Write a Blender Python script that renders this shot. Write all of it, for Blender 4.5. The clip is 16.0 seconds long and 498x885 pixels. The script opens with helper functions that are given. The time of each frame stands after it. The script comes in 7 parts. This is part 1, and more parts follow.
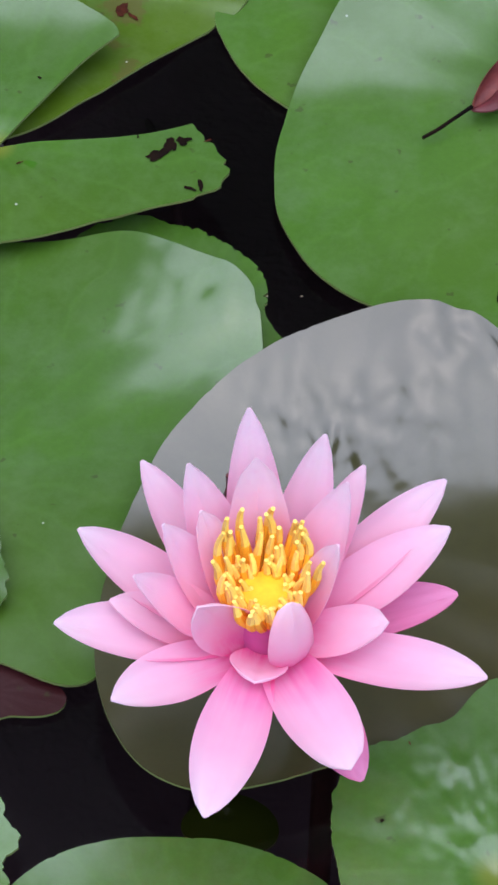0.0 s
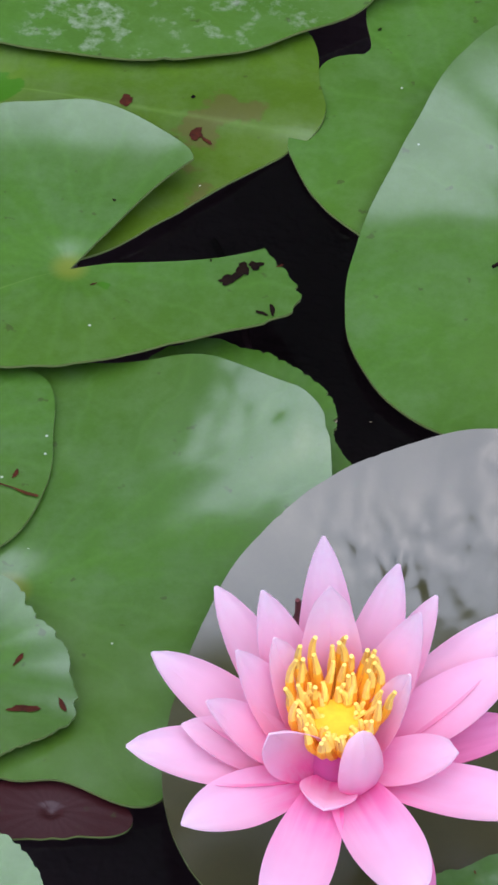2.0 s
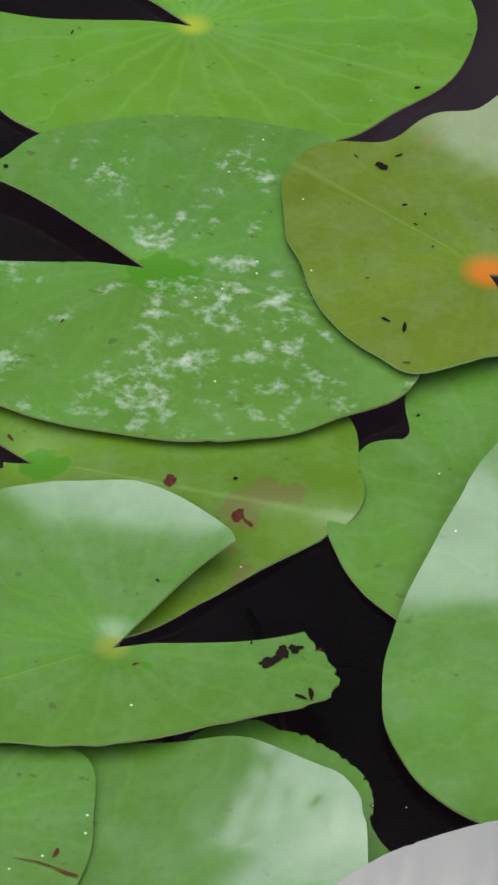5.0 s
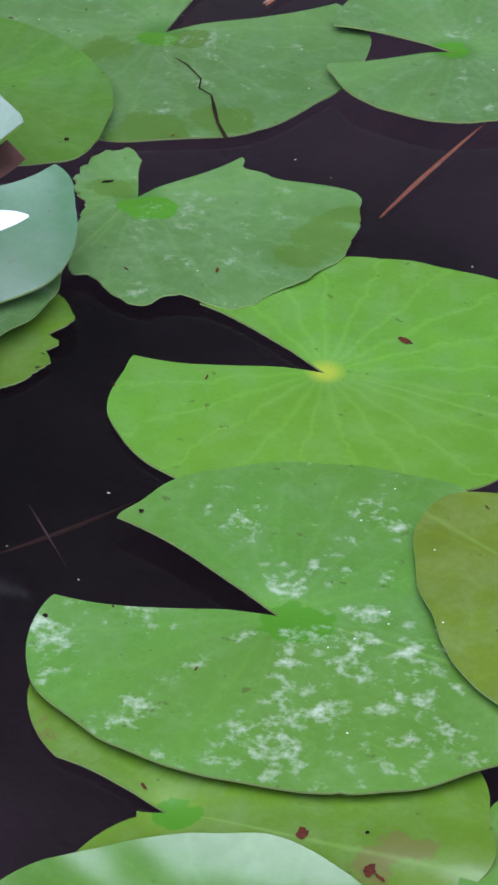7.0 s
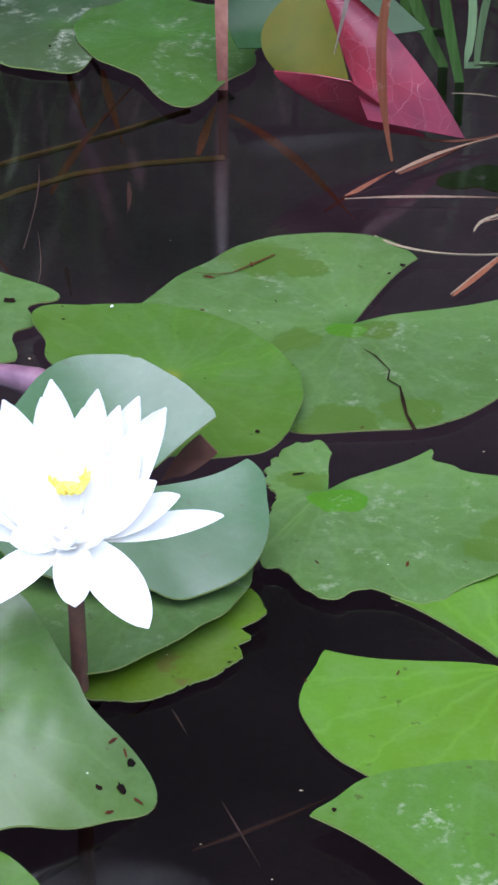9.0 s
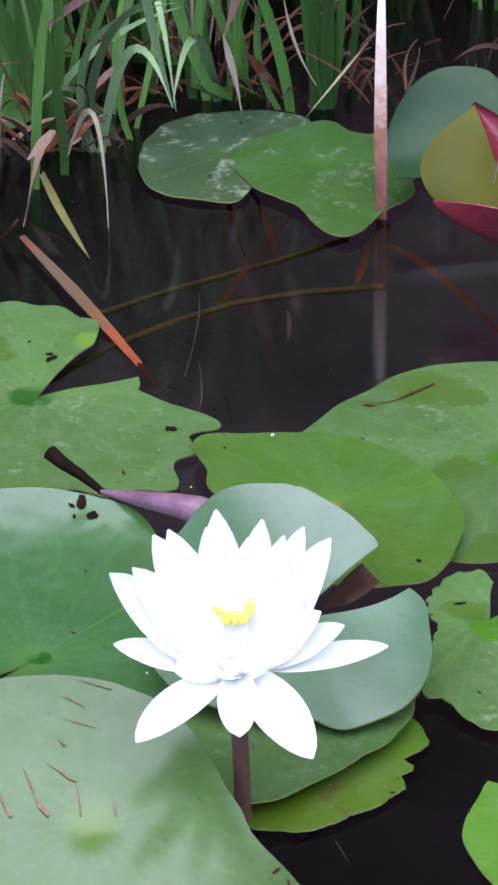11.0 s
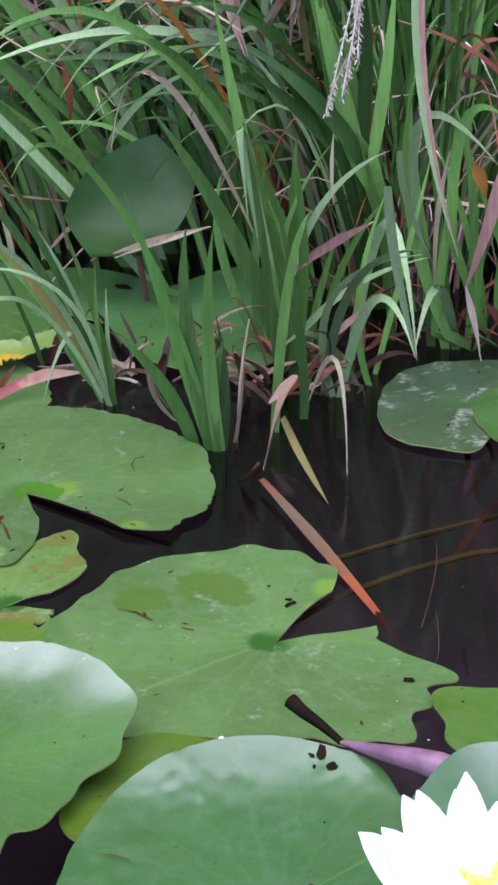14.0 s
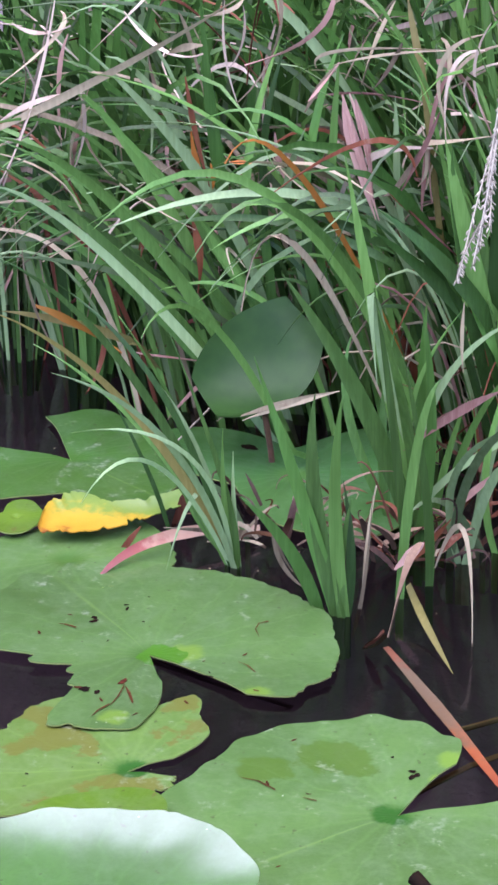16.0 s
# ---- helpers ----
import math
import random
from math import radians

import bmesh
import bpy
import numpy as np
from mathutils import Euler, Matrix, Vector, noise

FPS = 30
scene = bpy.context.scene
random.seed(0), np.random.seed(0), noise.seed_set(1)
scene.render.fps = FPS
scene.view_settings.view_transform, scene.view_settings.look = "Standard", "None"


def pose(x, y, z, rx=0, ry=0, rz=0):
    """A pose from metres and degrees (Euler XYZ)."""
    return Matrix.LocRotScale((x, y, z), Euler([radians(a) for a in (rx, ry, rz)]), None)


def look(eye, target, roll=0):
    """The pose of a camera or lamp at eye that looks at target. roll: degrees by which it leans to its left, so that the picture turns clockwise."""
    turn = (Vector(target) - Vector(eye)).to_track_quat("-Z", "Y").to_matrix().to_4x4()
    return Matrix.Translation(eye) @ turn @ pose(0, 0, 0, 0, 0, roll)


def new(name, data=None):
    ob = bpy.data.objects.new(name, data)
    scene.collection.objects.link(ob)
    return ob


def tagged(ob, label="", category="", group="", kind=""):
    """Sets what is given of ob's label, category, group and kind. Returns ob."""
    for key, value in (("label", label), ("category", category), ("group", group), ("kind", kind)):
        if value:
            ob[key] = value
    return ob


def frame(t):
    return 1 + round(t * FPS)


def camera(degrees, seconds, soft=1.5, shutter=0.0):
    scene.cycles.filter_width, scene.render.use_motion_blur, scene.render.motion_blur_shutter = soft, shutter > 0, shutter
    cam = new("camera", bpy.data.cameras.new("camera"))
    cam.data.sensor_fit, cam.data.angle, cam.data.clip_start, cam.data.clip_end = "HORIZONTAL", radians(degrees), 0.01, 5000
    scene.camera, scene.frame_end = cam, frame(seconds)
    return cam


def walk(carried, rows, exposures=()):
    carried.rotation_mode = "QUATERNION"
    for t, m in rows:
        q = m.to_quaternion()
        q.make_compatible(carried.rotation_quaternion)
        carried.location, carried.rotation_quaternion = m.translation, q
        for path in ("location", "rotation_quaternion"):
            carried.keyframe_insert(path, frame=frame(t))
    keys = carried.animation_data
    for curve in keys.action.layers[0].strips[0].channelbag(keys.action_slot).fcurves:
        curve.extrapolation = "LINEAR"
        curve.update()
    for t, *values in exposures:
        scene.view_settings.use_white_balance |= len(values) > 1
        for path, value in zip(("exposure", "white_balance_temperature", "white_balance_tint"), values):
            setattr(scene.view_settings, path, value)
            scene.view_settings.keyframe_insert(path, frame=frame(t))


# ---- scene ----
cam = camera(9.169, 16.0, soft=2.8)
# the hand-held pan over the pond: seconds, eye, target, roll
PATH = [
    (0, (0.0000, 0.0000, 0.7600), (0.0000, 1.2856, -0.7721), 1.44),
    (0.5, (-0.0017, -0.0013, 0.7597), (0.0022, 1.2868, -0.7703), 1.82),
    (1, (-0.0041, -0.0015, 0.7619), (-0.0124, 1.3058, -0.7517), 1.80),
    (1.5, (-0.0079, -0.0019, 0.7619), (-0.0303, 1.3089, -0.7486), 1.54),
    (2, (-0.0115, -0.0001, 0.7704), (-0.0358, 1.3344, -0.7191), 1.81),
    (2.5, (-0.0068, -0.0037, 0.7681), (-0.0012, 1.3266, -0.7253), 2.40),
    (3, (-0.0017, -0.0047, 0.7748), (0.0198, 1.3301, -0.7144), 2.57),
    (3.5, (0.0007, -0.0046, 0.7820), (0.0210, 1.3492, -0.6901), 2.41),
    (4, (-0.0023, -0.0012, 0.7898), (0.0082, 1.3904, -0.6466), 2.35),
    (4.5, (-0.0079, 0.0008, 0.8017), (-0.0115, 1.4251, -0.6023), 2.48),
    (5, (-0.0233, -0.0001, 0.8002), (-0.0645, 1.4800, -0.5443), 2.62),
    (5.2, (-0.0259, -0.0013, 0.8049), (-0.0806, 1.4875, -0.5295), 2.60),
    (7.3, (-0.0474, 0.0055, 0.8287), (-0.1694, 1.6154, -0.3518), 2.13),
    (7.5, (-0.0501, 0.0038, 0.8304), (-0.1817, 1.6232, -0.3358), 2.09),
    (8, (-0.0541, 0.0050, 0.8374), (-0.2007, 1.6408, -0.3038), 2.03),
    (8.5, (-0.0574, 0.0021, 0.8449), (-0.2400, 1.6578, -0.2621), 1.30),
    (9, (-0.0557, 0.0086, 0.8527), (-0.2843, 1.6776, -0.2253), 0.16),
    (9.5, (-0.0593, 0.0079, 0.8583), (-0.3277, 1.6971, -0.1782), -0.48),
    (9.7, (-0.0617, 0.0056, 0.8595), (-0.3516, 1.6981, -0.1660), -0.65),
    (11.8, (-0.0667, 0.0048, 0.8591), (-0.4102, 1.7032, -0.1395), -1.34),
    (12, (-0.0705, 0.0018, 0.8632), (-0.4261, 1.7053, -0.1224), -1.30),
    (12.5, (-0.0792, -0.0030, 0.8679), (-0.4719, 1.7071, -0.0919), -1.12),
    (13, (-0.0848, -0.0044, 0.8738), (-0.5004, 1.7128, -0.0634), -1.04),
    (13.5, (-0.0936, -0.0039, 0.8788), (-0.5352, 1.7236, -0.0271), -0.91),
    (14, (-0.0955, -0.0036, 0.8847), (-0.5476, 1.7300, -0.0043), -1.00),
    (14.5, (-0.1016, -0.0010, 0.8879), (-0.5671, 1.7427, 0.0259), -0.86),
    (15, (-0.1055, -0.0036, 0.8985), (-0.5920, 1.7412, 0.0506), -0.92),
    (15.5, (-0.1065, 0.0001, 0.8963), (-0.6065, 1.7465, 0.0596), -0.83),
    (16, (-0.1098, 0.0060, 0.9008), (-0.6376, 1.7567, 0.0906), -0.74),
]
EXPOSURES = [(0.0, 0.43, 6000, 13), (2.5, 0.47, 5850, 15), (4.5, 0.62, 6150, 11), (5.0, 0.84, 6300, 11), (7.5, 1.08, 5600, 18), (9.0, 1.04, 5900, 18), (13.5, 1.10, 5950, 24), (16.0, 1.58, 5900, 30)]
walk(cam, [(t, look(eye, target, roll)) for t, eye, target, roll in PATH], EXPOSURES)

# ---- daylight: a bright overcast sky ----
world = bpy.data.worlds.new("overcast_sky")
scene.world = world
world.use_nodes = True
wn = world.node_tree.nodes
sky = wn.new("ShaderNodeTexSky")
sky.sky_type, sky.sun_disc = "NISHITA", False
SUN_EL, SUN_AZ = radians(80), radians(195)
sky.sun_elevation, sky.sun_rotation = SUN_EL, SUN_AZ
sky.air_density, sky.dust_density, sky.ozone_density = 1.1, 1.0, 2.0
cloud = wn.new("ShaderNodeHueSaturation")
cloud.inputs["Saturation"].default_value = 1.15
world.node_tree.links.new(sky.outputs[0], cloud.inputs["Color"])
world.node_tree.links.new(cloud.outputs[0], wn["Background"].inputs["Color"])
wn["Background"].inputs["Strength"].default_value = 0.15
sun = new("sun", bpy.data.lights.new("sun", "SUN"))
sun.data.energy, sun.data.angle, sun.data.color = 3.1, radians(95), (1.0, 0.965, 0.97)
way = Vector((math.sin(SUN_AZ) * math.cos(SUN_EL), math.cos(SUN_AZ) * math.cos(SUN_EL), math.sin(SUN_EL)))
sun.matrix_world = look(way * 5, (0, 0, 0))


# ---- materials ----
class Nodes:
    """A short way to write a node material."""

    def __init__(self, name):
        self.mat = bpy.data.materials.new(name)
        self.mat.use_nodes = True
        self.tree = self.mat.node_tree
        self.bsdf = self.tree.nodes["Principled BSDF"]
        self.out = self.tree.nodes["Material Output"]

    def add(self, kind, **values):
        node = self.tree.nodes.new("ShaderNode" + kind)
        for key, value in values.items():
            if key == "operation":
                node.operation = value
            elif key == "data_type":
                node.data_type = value
            elif key == "blend_type":
                node.blend_type = value
            elif key == "feature":
                node.feature = value
            else:
                node.inputs[key].default_value = value
        return node

    def link(self, a, b):
        self.tree.links.new(a, b)
        return self

    def math(self, op, a, b=0.0):
        node = self.add("Math", operation=op)
        for slot, v in ((0, a), (1, b)):
            if isinstance(v, (int, float)):
                node.inputs[slot].default_value = v
            else:
                self.link(v, node.inputs[slot])
        return node.outputs[0]

    def ramp(self, fac, stops):
        node = self.add("ValToRGB")
        while len(node.color_ramp.elements) < len(stops):
            node.color_ramp.elements.new(0.5)
        for el, (p, c) in zip(node.color_ramp.elements, stops):
            el.position, el.color = p, (*c, 1) if len(c) == 3 else c
        self.link(fac, node.inputs[0])
        return node.outputs[0]

    def mix(self, fac, a, b, blend="MIX"):
        node = self.add("MixRGB", blend_type=blend)
        for slot, v in ((0, fac), (1, a), (2, b)):
            if isinstance(v, (int, float)):
                node.inputs[slot].default_value = v
            elif isinstance(v, tuple):
                node.inputs[slot].default_value = (*v, 1)
            else:
                self.link(v, node.inputs[slot])
        return node.outputs[0]

    def noise(self, scale, detail=4.0, rough=0.55, vector=None):
        node = self.add("TexNoise", Scale=scale, Detail=detail, Roughness=rough)
        if vector is not None:
            self.link(vector, node.inputs["Vector"])
        return node.outputs[0]

    def coords(self):
        return self.add("TexCoord").outputs["Object"]

    def bump(self, height, strength, distance):
        node = self.add("Bump", Strength=strength, Distance=distance)
        self.link(height, node.inputs["Height"])
        self.link(node.outputs[0], self.bsdf.inputs["Normal"])
        return self

    def set(self, **values):
        for key, value in values.items():
            self.bsdf.inputs[key.replace("_", " ")].default_value = value
        return self


# patches on pads: colour, strength, and how softly they end
PATCHES = {
    "rib": ((0.150, 0.250, 0.050), 0.32, 0.0, 1.0),
    "wet": ((0.044, 0.090, 0.006), 0.72, 0.34, 0.48),
    "lime": ((0.110, 0.195, 0.020), 0.85, 0.10, 0.45),
    "heart": ((0.040, 0.132, 0.004), 0.95, 0.12, 0.18),
    "dark": ((0.012, 0.066, 0.004), 0.95, 0.10, 0.38),
}


def pad_material(name, base, deep, heart, rough=0.34, mildew=0.0, blotch=0.0, blotch_colour=(0.10, 0.13, 0.02), heart_size=0.016, veins=0.07, gloss=1.62, sallow=0.3):
    """The waxy upper side of a lily pad: radial veins, mottling, a paler heart, dust specks, mildew where it has some."""
    n = Nodes(name)
    co = n.coords()
    sep = n.add("SeparateXYZ")
    n.link(co, sep.inputs[0])
    x, y = sep.outputs[0], sep.outputs[1]
    rad = n.math("SQRT", n.math("ADD", n.math("MULTIPLY", x, x), n.math("MULTIPLY", y, y)))
    wob = n.noise(55, 3, 0.5, co)
    ang = n.math("ADD", n.math("ARCTAN2", y, x), n.math("MULTIPLY", n.math("SUBTRACT", wob, 0.5), 0.30))
    saw = n.math("ABSOLUTE", n.math("SUBTRACT", n.math("FRACT", n.math("MULTIPLY", ang, 21 / (2 * math.pi))), 0.5))
    wide = n.math("MULTIPLY", saw, n.math("MULTIPLY", rad, 140.0))
    vein = n.math("MAXIMUM", n.math("SUBTRACT", 1.0, wide), 0.0)
    mott = n.noise(28, 6, 0.62, co)
    rand = n.add("ObjectInfo").outputs["Random"]
    big = n.noise(9, 3, 0.5, co)
    col = n.mix(n.ramp(mott, [(0.33, (0, 0, 0)), (0.68, (1, 1, 1))]), base, deep)
    col = n.mix(n.math("MULTIPLY", n.ramp(big, [(0.4, (0, 0, 0)), (0.62, (1, 1, 1))]), 0.7), col, tuple(0.72 * c for c in deep))
    pale = tuple(min(1, 1.45 * c + 0.015) for c in base)
    col = n.mix(n.math("MULTIPLY", vein, veins), col, pale)
    cloudy = n.ramp(n.noise(60, 8, 0.72, co), [(0.44, (0, 0, 0)), (0.66, (1, 1, 1))])
    grit = n.ramp(n.noise(420, 3, 0.7, co), [(0.35, (0, 0, 0)), (0.7, (1, 1, 1))])
    col = n.mix(n.math("MULTIPLY", grit, 0.22), col, tuple(0.62 * c for c in deep))
    col = n.mix(n.math("MULTIPLY", cloudy, 0.40), col, tuple(0.8 * c + (0.045 if base[1] > 0.06 else 0.2 * c) for c in base))
    warm = n.ramp(n.noise(7, 3, 0.5, co), [(0.42, (0, 0, 0)), (0.62, (1, 1, 1))])
    col = n.mix(n.math("MULTIPLY", warm, sallow), col, (1.32 * base[0], 1.06 * base[1], 0.62 * base[2]))
    dots = n.ramp(n.noise(170, 2, 0.5, co), [(0.70, (0, 0, 0)), (0.75, (1, 1, 1))])
    col = n.mix(n.math("MULTIPLY", dots, 0.55), col, (0.035, 0.040, 0.010))
    near = n.ramp(n.math("DIVIDE", rad, heart_size), [(0.35, (1, 1, 1)), (1.0, (0, 0, 0))])
    col = n.mix(n.math("MULTIPLY", near, 0.8), col, heart)
    if blotch:
        spots = n.ramp(n.noise(17, 6, 0.6, co), [(0.66 - 0.14 * blotch, (0, 0, 0)), (0.685 - 0.14 * blotch, (1, 1, 1))])
        col = n.mix(n.math("MULTIPLY", spots, 0.72), col, blotch_colour)
    rough_out = n.math("ADD", rough, n.math("MULTIPLY", mott, 0.12))
    uneven = n.math("MULTIPLY", n.math("SUBTRACT", n.noise(75, 5, 0.6, co), 0.5), 1.1)
    for kind, (tone, amount, low, high) in PATCHES.items():
        here = n.add("Attribute")
        here.attribute_name = kind
        spread = n.math("ADD", here.outputs["Fac"], n.math("MULTIPLY", uneven, n.math("MINIMUM", n.math("MULTIPLY", here.outputs["Fac"], 6.0), 1.0)))
        cover = n.ramp(spread, [(low, (0, 0, 0)), (high, (1, 1, 1))])
        col = n.mix(n.math("MULTIPLY", cover, amount), col, tone)
    if mildew:
        grain = n.math("MULTIPLY", n.noise(120, 5, 0.68, co), n.noise(46, 3, 0.6, co))
        white = n.ramp(n.math("SUBTRACT", grain, n.math("MULTIPLY", y, 0.25 * min(1.0, mildew))), [(0.35 - 0.05 * mildew, (0, 0, 0)), (0.54 - 0.05 * mildew, (1, 1, 1))])
        col = n.mix(n.math("MULTIPLY", white, 0.35 + 0.25 * min(1.0, mildew)), col, (0.44, 0.47, 0.36))
        rough_out = n.math("ADD", rough_out, n.math("MULTIPLY", white, 0.3))
    dust = n.add("TexVoronoi", Scale=90.0)
    n.link(co, dust.inputs["Vector"])
    fleck = n.ramp(dust.outputs["Distance"], [(0.03, (1, 1, 1)), (0.055, (0, 0, 0))])
    pick = n.math("GREATER_THAN", n.noise(37, 1, 0.5, co), 0.62)
    col = n.mix(n.math("MULTIPLY", fleck, n.math("MULTIPLY", pick, 0.5)), col, (0.7, 0.72, 0.62))
    hsv = n.add("HueSaturation")
    n.link(col, hsv.inputs["Color"])
    n.link(n.math("ADD", 0.88, n.math("MULTIPLY", rand, 0.24)), hsv.inputs["Value"])
    n.link(hsv.outputs[0], n.bsdf.inputs["Base Color"])
    n.link(rough_out, n.bsdf.inputs["Roughness"])
    relief = n.math("ADD", n.math("MULTIPLY", vein, 0.15), n.math("ADD", n.math("MULTIPLY", mott, 0.3), n.math("MULTIPLY", n.noise(260, 4, 0.7, co), 0.28)))
    n.bump(relief, 0.3, 0.0014)
    n.set(Specular_IOR_Level=0.15, Coat_Weight=1.0, Coat_Roughness=0.2, Coat_IOR=gloss)
    return n.mat


def plain_material(name, a, b, scale=60.0, rough=0.5, bump=0.2, distance=0.0006, stretch=None, spec=0.4):
    n = Nodes(name)
    co = n.coords()
    if stretch:
        m = n.add("Mapping", Scale=stretch)
        n.link(co, m.inputs["Vector"])
        co = m.outputs[0]
    f = n.noise(scale, 5, 0.6, co)
    rand = n.add("ObjectInfo").outputs["Random"]
    isl = n.add("NewGeometry").outputs["Random Per Island"]
    hsv = n.add("HueSaturation")
    n.link(n.mix(n.ramp(f, [(0.3, (0, 0, 0)), (0.7, (1, 1, 1))]), a, b), hsv.inputs["Color"])
    n.link(n.math("ADD", 0.72, n.math("ADD", n.math("MULTIPLY", rand, 0.2), n.math("MULTIPLY", isl, 0.36))), hsv.inputs["Value"])
    n.link(n.math("ADD", 0.485, n.math("MULTIPLY", isl, 0.03)), hsv.inputs["Hue"])
    n.link(hsv.outputs[0], n.bsdf.inputs["Base Color"])
    n.set(Roughness=rough, Specular_IOR_Level=spec)
    n.bump(f, bump, distance)
    return n.mat


PAD = {
    "green": pad_material("pad_green", (0.066, 0.157, 0.015), (0.049, 0.121, 0.011), (0.150, 0.180, 0.020), heart_size=0.008, veins=0.12),
    "bright": pad_material("pad_bright", (0.078, 0.188, 0.014), (0.062, 0.154, 0.011), (0.230, 0.260, 0.018), heart_size=0.010, veins=0.24, gloss=1.45),
    "mildew": pad_material("pad_mildew", (0.067, 0.160, 0.018), (0.052, 0.130, 0.014), (0.068, 0.165, 0.014), rough=0.40, gloss=1.5, mildew=1.0, veins=0.10),
    "dull": pad_material("pad_dull", (0.080, 0.156, 0.036), (0.058, 0.122, 0.025), (0.034, 0.095, 0.012), rough=0.40, gloss=1.6, mildew=0.15, veins=0.12, sallow=0.0),
    "dark": pad_material("pad_dark", (0.050, 0.046, 0.013), (0.038, 0.036, 0.011), (0.052, 0.062, 0.017), rough=0.30, veins=0.04, gloss=1.72),
    "olive": pad_material("pad_olive", (0.088, 0.132, 0.007), (0.066, 0.104, 0.005), (0.400, 0.095, 0.004), rough=0.42, gloss=1.5, blotch=0.2, blotch_colour=(0.110, 0.085, 0.018), heart_size=0.013, veins=0.08),
    "yellow": pad_material("pad_yellow", (0.075, 0.145, 0.007), (0.056, 0.115, 0.006), (0.090, 0.160, 0.012), rough=0.40, gloss=1.45, blotch=0.25, blotch_colour=(0.085, 0.075, 0.017), veins=0.06),
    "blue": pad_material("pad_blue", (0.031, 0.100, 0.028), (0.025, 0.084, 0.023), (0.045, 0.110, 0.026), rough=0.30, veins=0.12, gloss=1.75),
    "shiny_olive": pad_material("pad_shiny_olive", (0.058, 0.124, 0.020), (0.042, 0.096, 0.014), (0.080, 0.140, 0.014), rough=0.30, veins=0.14, gloss=1.5),
    "shiny": pad_material("pad_shiny", (0.062, 0.152, 0.028), (0.047, 0.118, 0.021), (0.100, 0.160, 0.020), rough=0.30, heart_size=0.008, veins=0.12, gloss=1.85, sallow=0.1),
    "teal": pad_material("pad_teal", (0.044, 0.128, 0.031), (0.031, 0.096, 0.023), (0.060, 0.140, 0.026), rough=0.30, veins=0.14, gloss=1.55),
    # a darker mildewed green: the reeds' shade is put into its colour
    "shade": pad_material("pad_shaded_green", (0.046, 0.122, 0.020), (0.036, 0.098, 0.015), (0.040, 0.110, 0.014), rough=0.40, gloss=1.5, mildew=0.45, veins=0.08),
    "blotched": pad_material("pad_blotched", (0.090, 0.160, 0.030), (0.066, 0.128, 0.020), (0.034, 0.095, 0.012), rough=0.40, gloss=1.5, mildew=0.15, blotch=0.95, blotch_colour=(0.095, 0.088, 0.012), veins=0.2, sallow=0.2),
    # grey-green with real mildew; the base is darkened to hold the reeds' shade
    "grey": pad_material("pad_grey_mildew", (0.042, 0.078, 0.032), (0.030, 0.060, 0.024), (0.036, 0.080, 0.018), rough=0.45, mildew=1.15, veins=0.03),
    "maroon": pad_material("pad_maroon_top", (0.036, 0.0075, 0.0080), (0.025, 0.0060, 0.0065), (0.036, 0.012, 0.012), rough=0.32, veins=0.0),
}
PAD["maroon"].node_tree.nodes["Principled BSDF"].inputs["Coat Weight"].default_value = 0.15
rim_pale = plain_material("pad_rim_pale", (0.20, 0.24, 0.07), (0.15, 0.20, 0.05), rough=0.5)
under_side = plain_material("pad_underside", (0.16, 0.06, 0.05), (0.10, 0.05, 0.04), rough=0.45)
maroon = plain_material("pad_maroon", (0.085, 0.018, 0.016), (0.055, 0.014, 0.012), rough=0.35)
petiole_mat = plain_material("petiole_brown", (0.13, 0.055, 0.035), (0.08, 0.04, 0.028), scale=200, rough=0.5)
pad_stalk_mat = plain_material("pad_stalk", (0.105, 0.085, 0.085), (0.085, 0.068, 0.068), scale=200, rough=0.7, spec=0.1)
purple_mat = plain_material("leaf_purple", (0.24, 0.13, 0.17), (0.12, 0.055, 0.085), scale=70, rough=0.32)


def veined_material(name, a, b, line, rough=0.34):
    """A leaf underside with a net of pale veins."""
    n = Nodes(name)
    co = n.coords()
    bend = n.add("VectorMath", operation="MULTIPLY_ADD")
    wob = n.add("TexNoise", Scale=40.0, Detail=3.0)
    n.link(co, wob.inputs["Vector"])
    n.link(wob.outputs["Color"], bend.inputs[0])
    bend.inputs[1].default_value = (0.012, 0.012, 0.012)
    n.link(co, bend.inputs[2])
    cell = n.add("TexVoronoi", feature="DISTANCE_TO_EDGE", Scale=85.0)
    n.link(bend.outputs[0], cell.inputs["Vector"])
    net = n.ramp(cell.outputs["Distance"], [(0.006, (1, 1, 1)), (0.024, (0, 0, 0))])
    net = n.math("MULTIPLY", net, n.ramp(n.noise(26, 2, 0.5, co), [(0.42, (0, 0, 0)), (0.60, (1, 1, 1))]))
    f = n.noise(45, 4, 0.6, co)
    col = n.mix(n.ramp(f, [(0.3, (0, 0, 0)), (0.7, (1, 1, 1))]), a, b)
    col = n.mix(n.math("MULTIPLY", net, 0.16), col, line)
    n.link(col, n.bsdf.inputs["Base Color"])
    n.set(Roughness=rough, Coat_Weight=0.2, Coat_Roughness=0.25)
    n.bump(n.math("ADD", n.math("MULTIPLY", net, 0.6), f), 0.4, 0.001)
    return n.mat


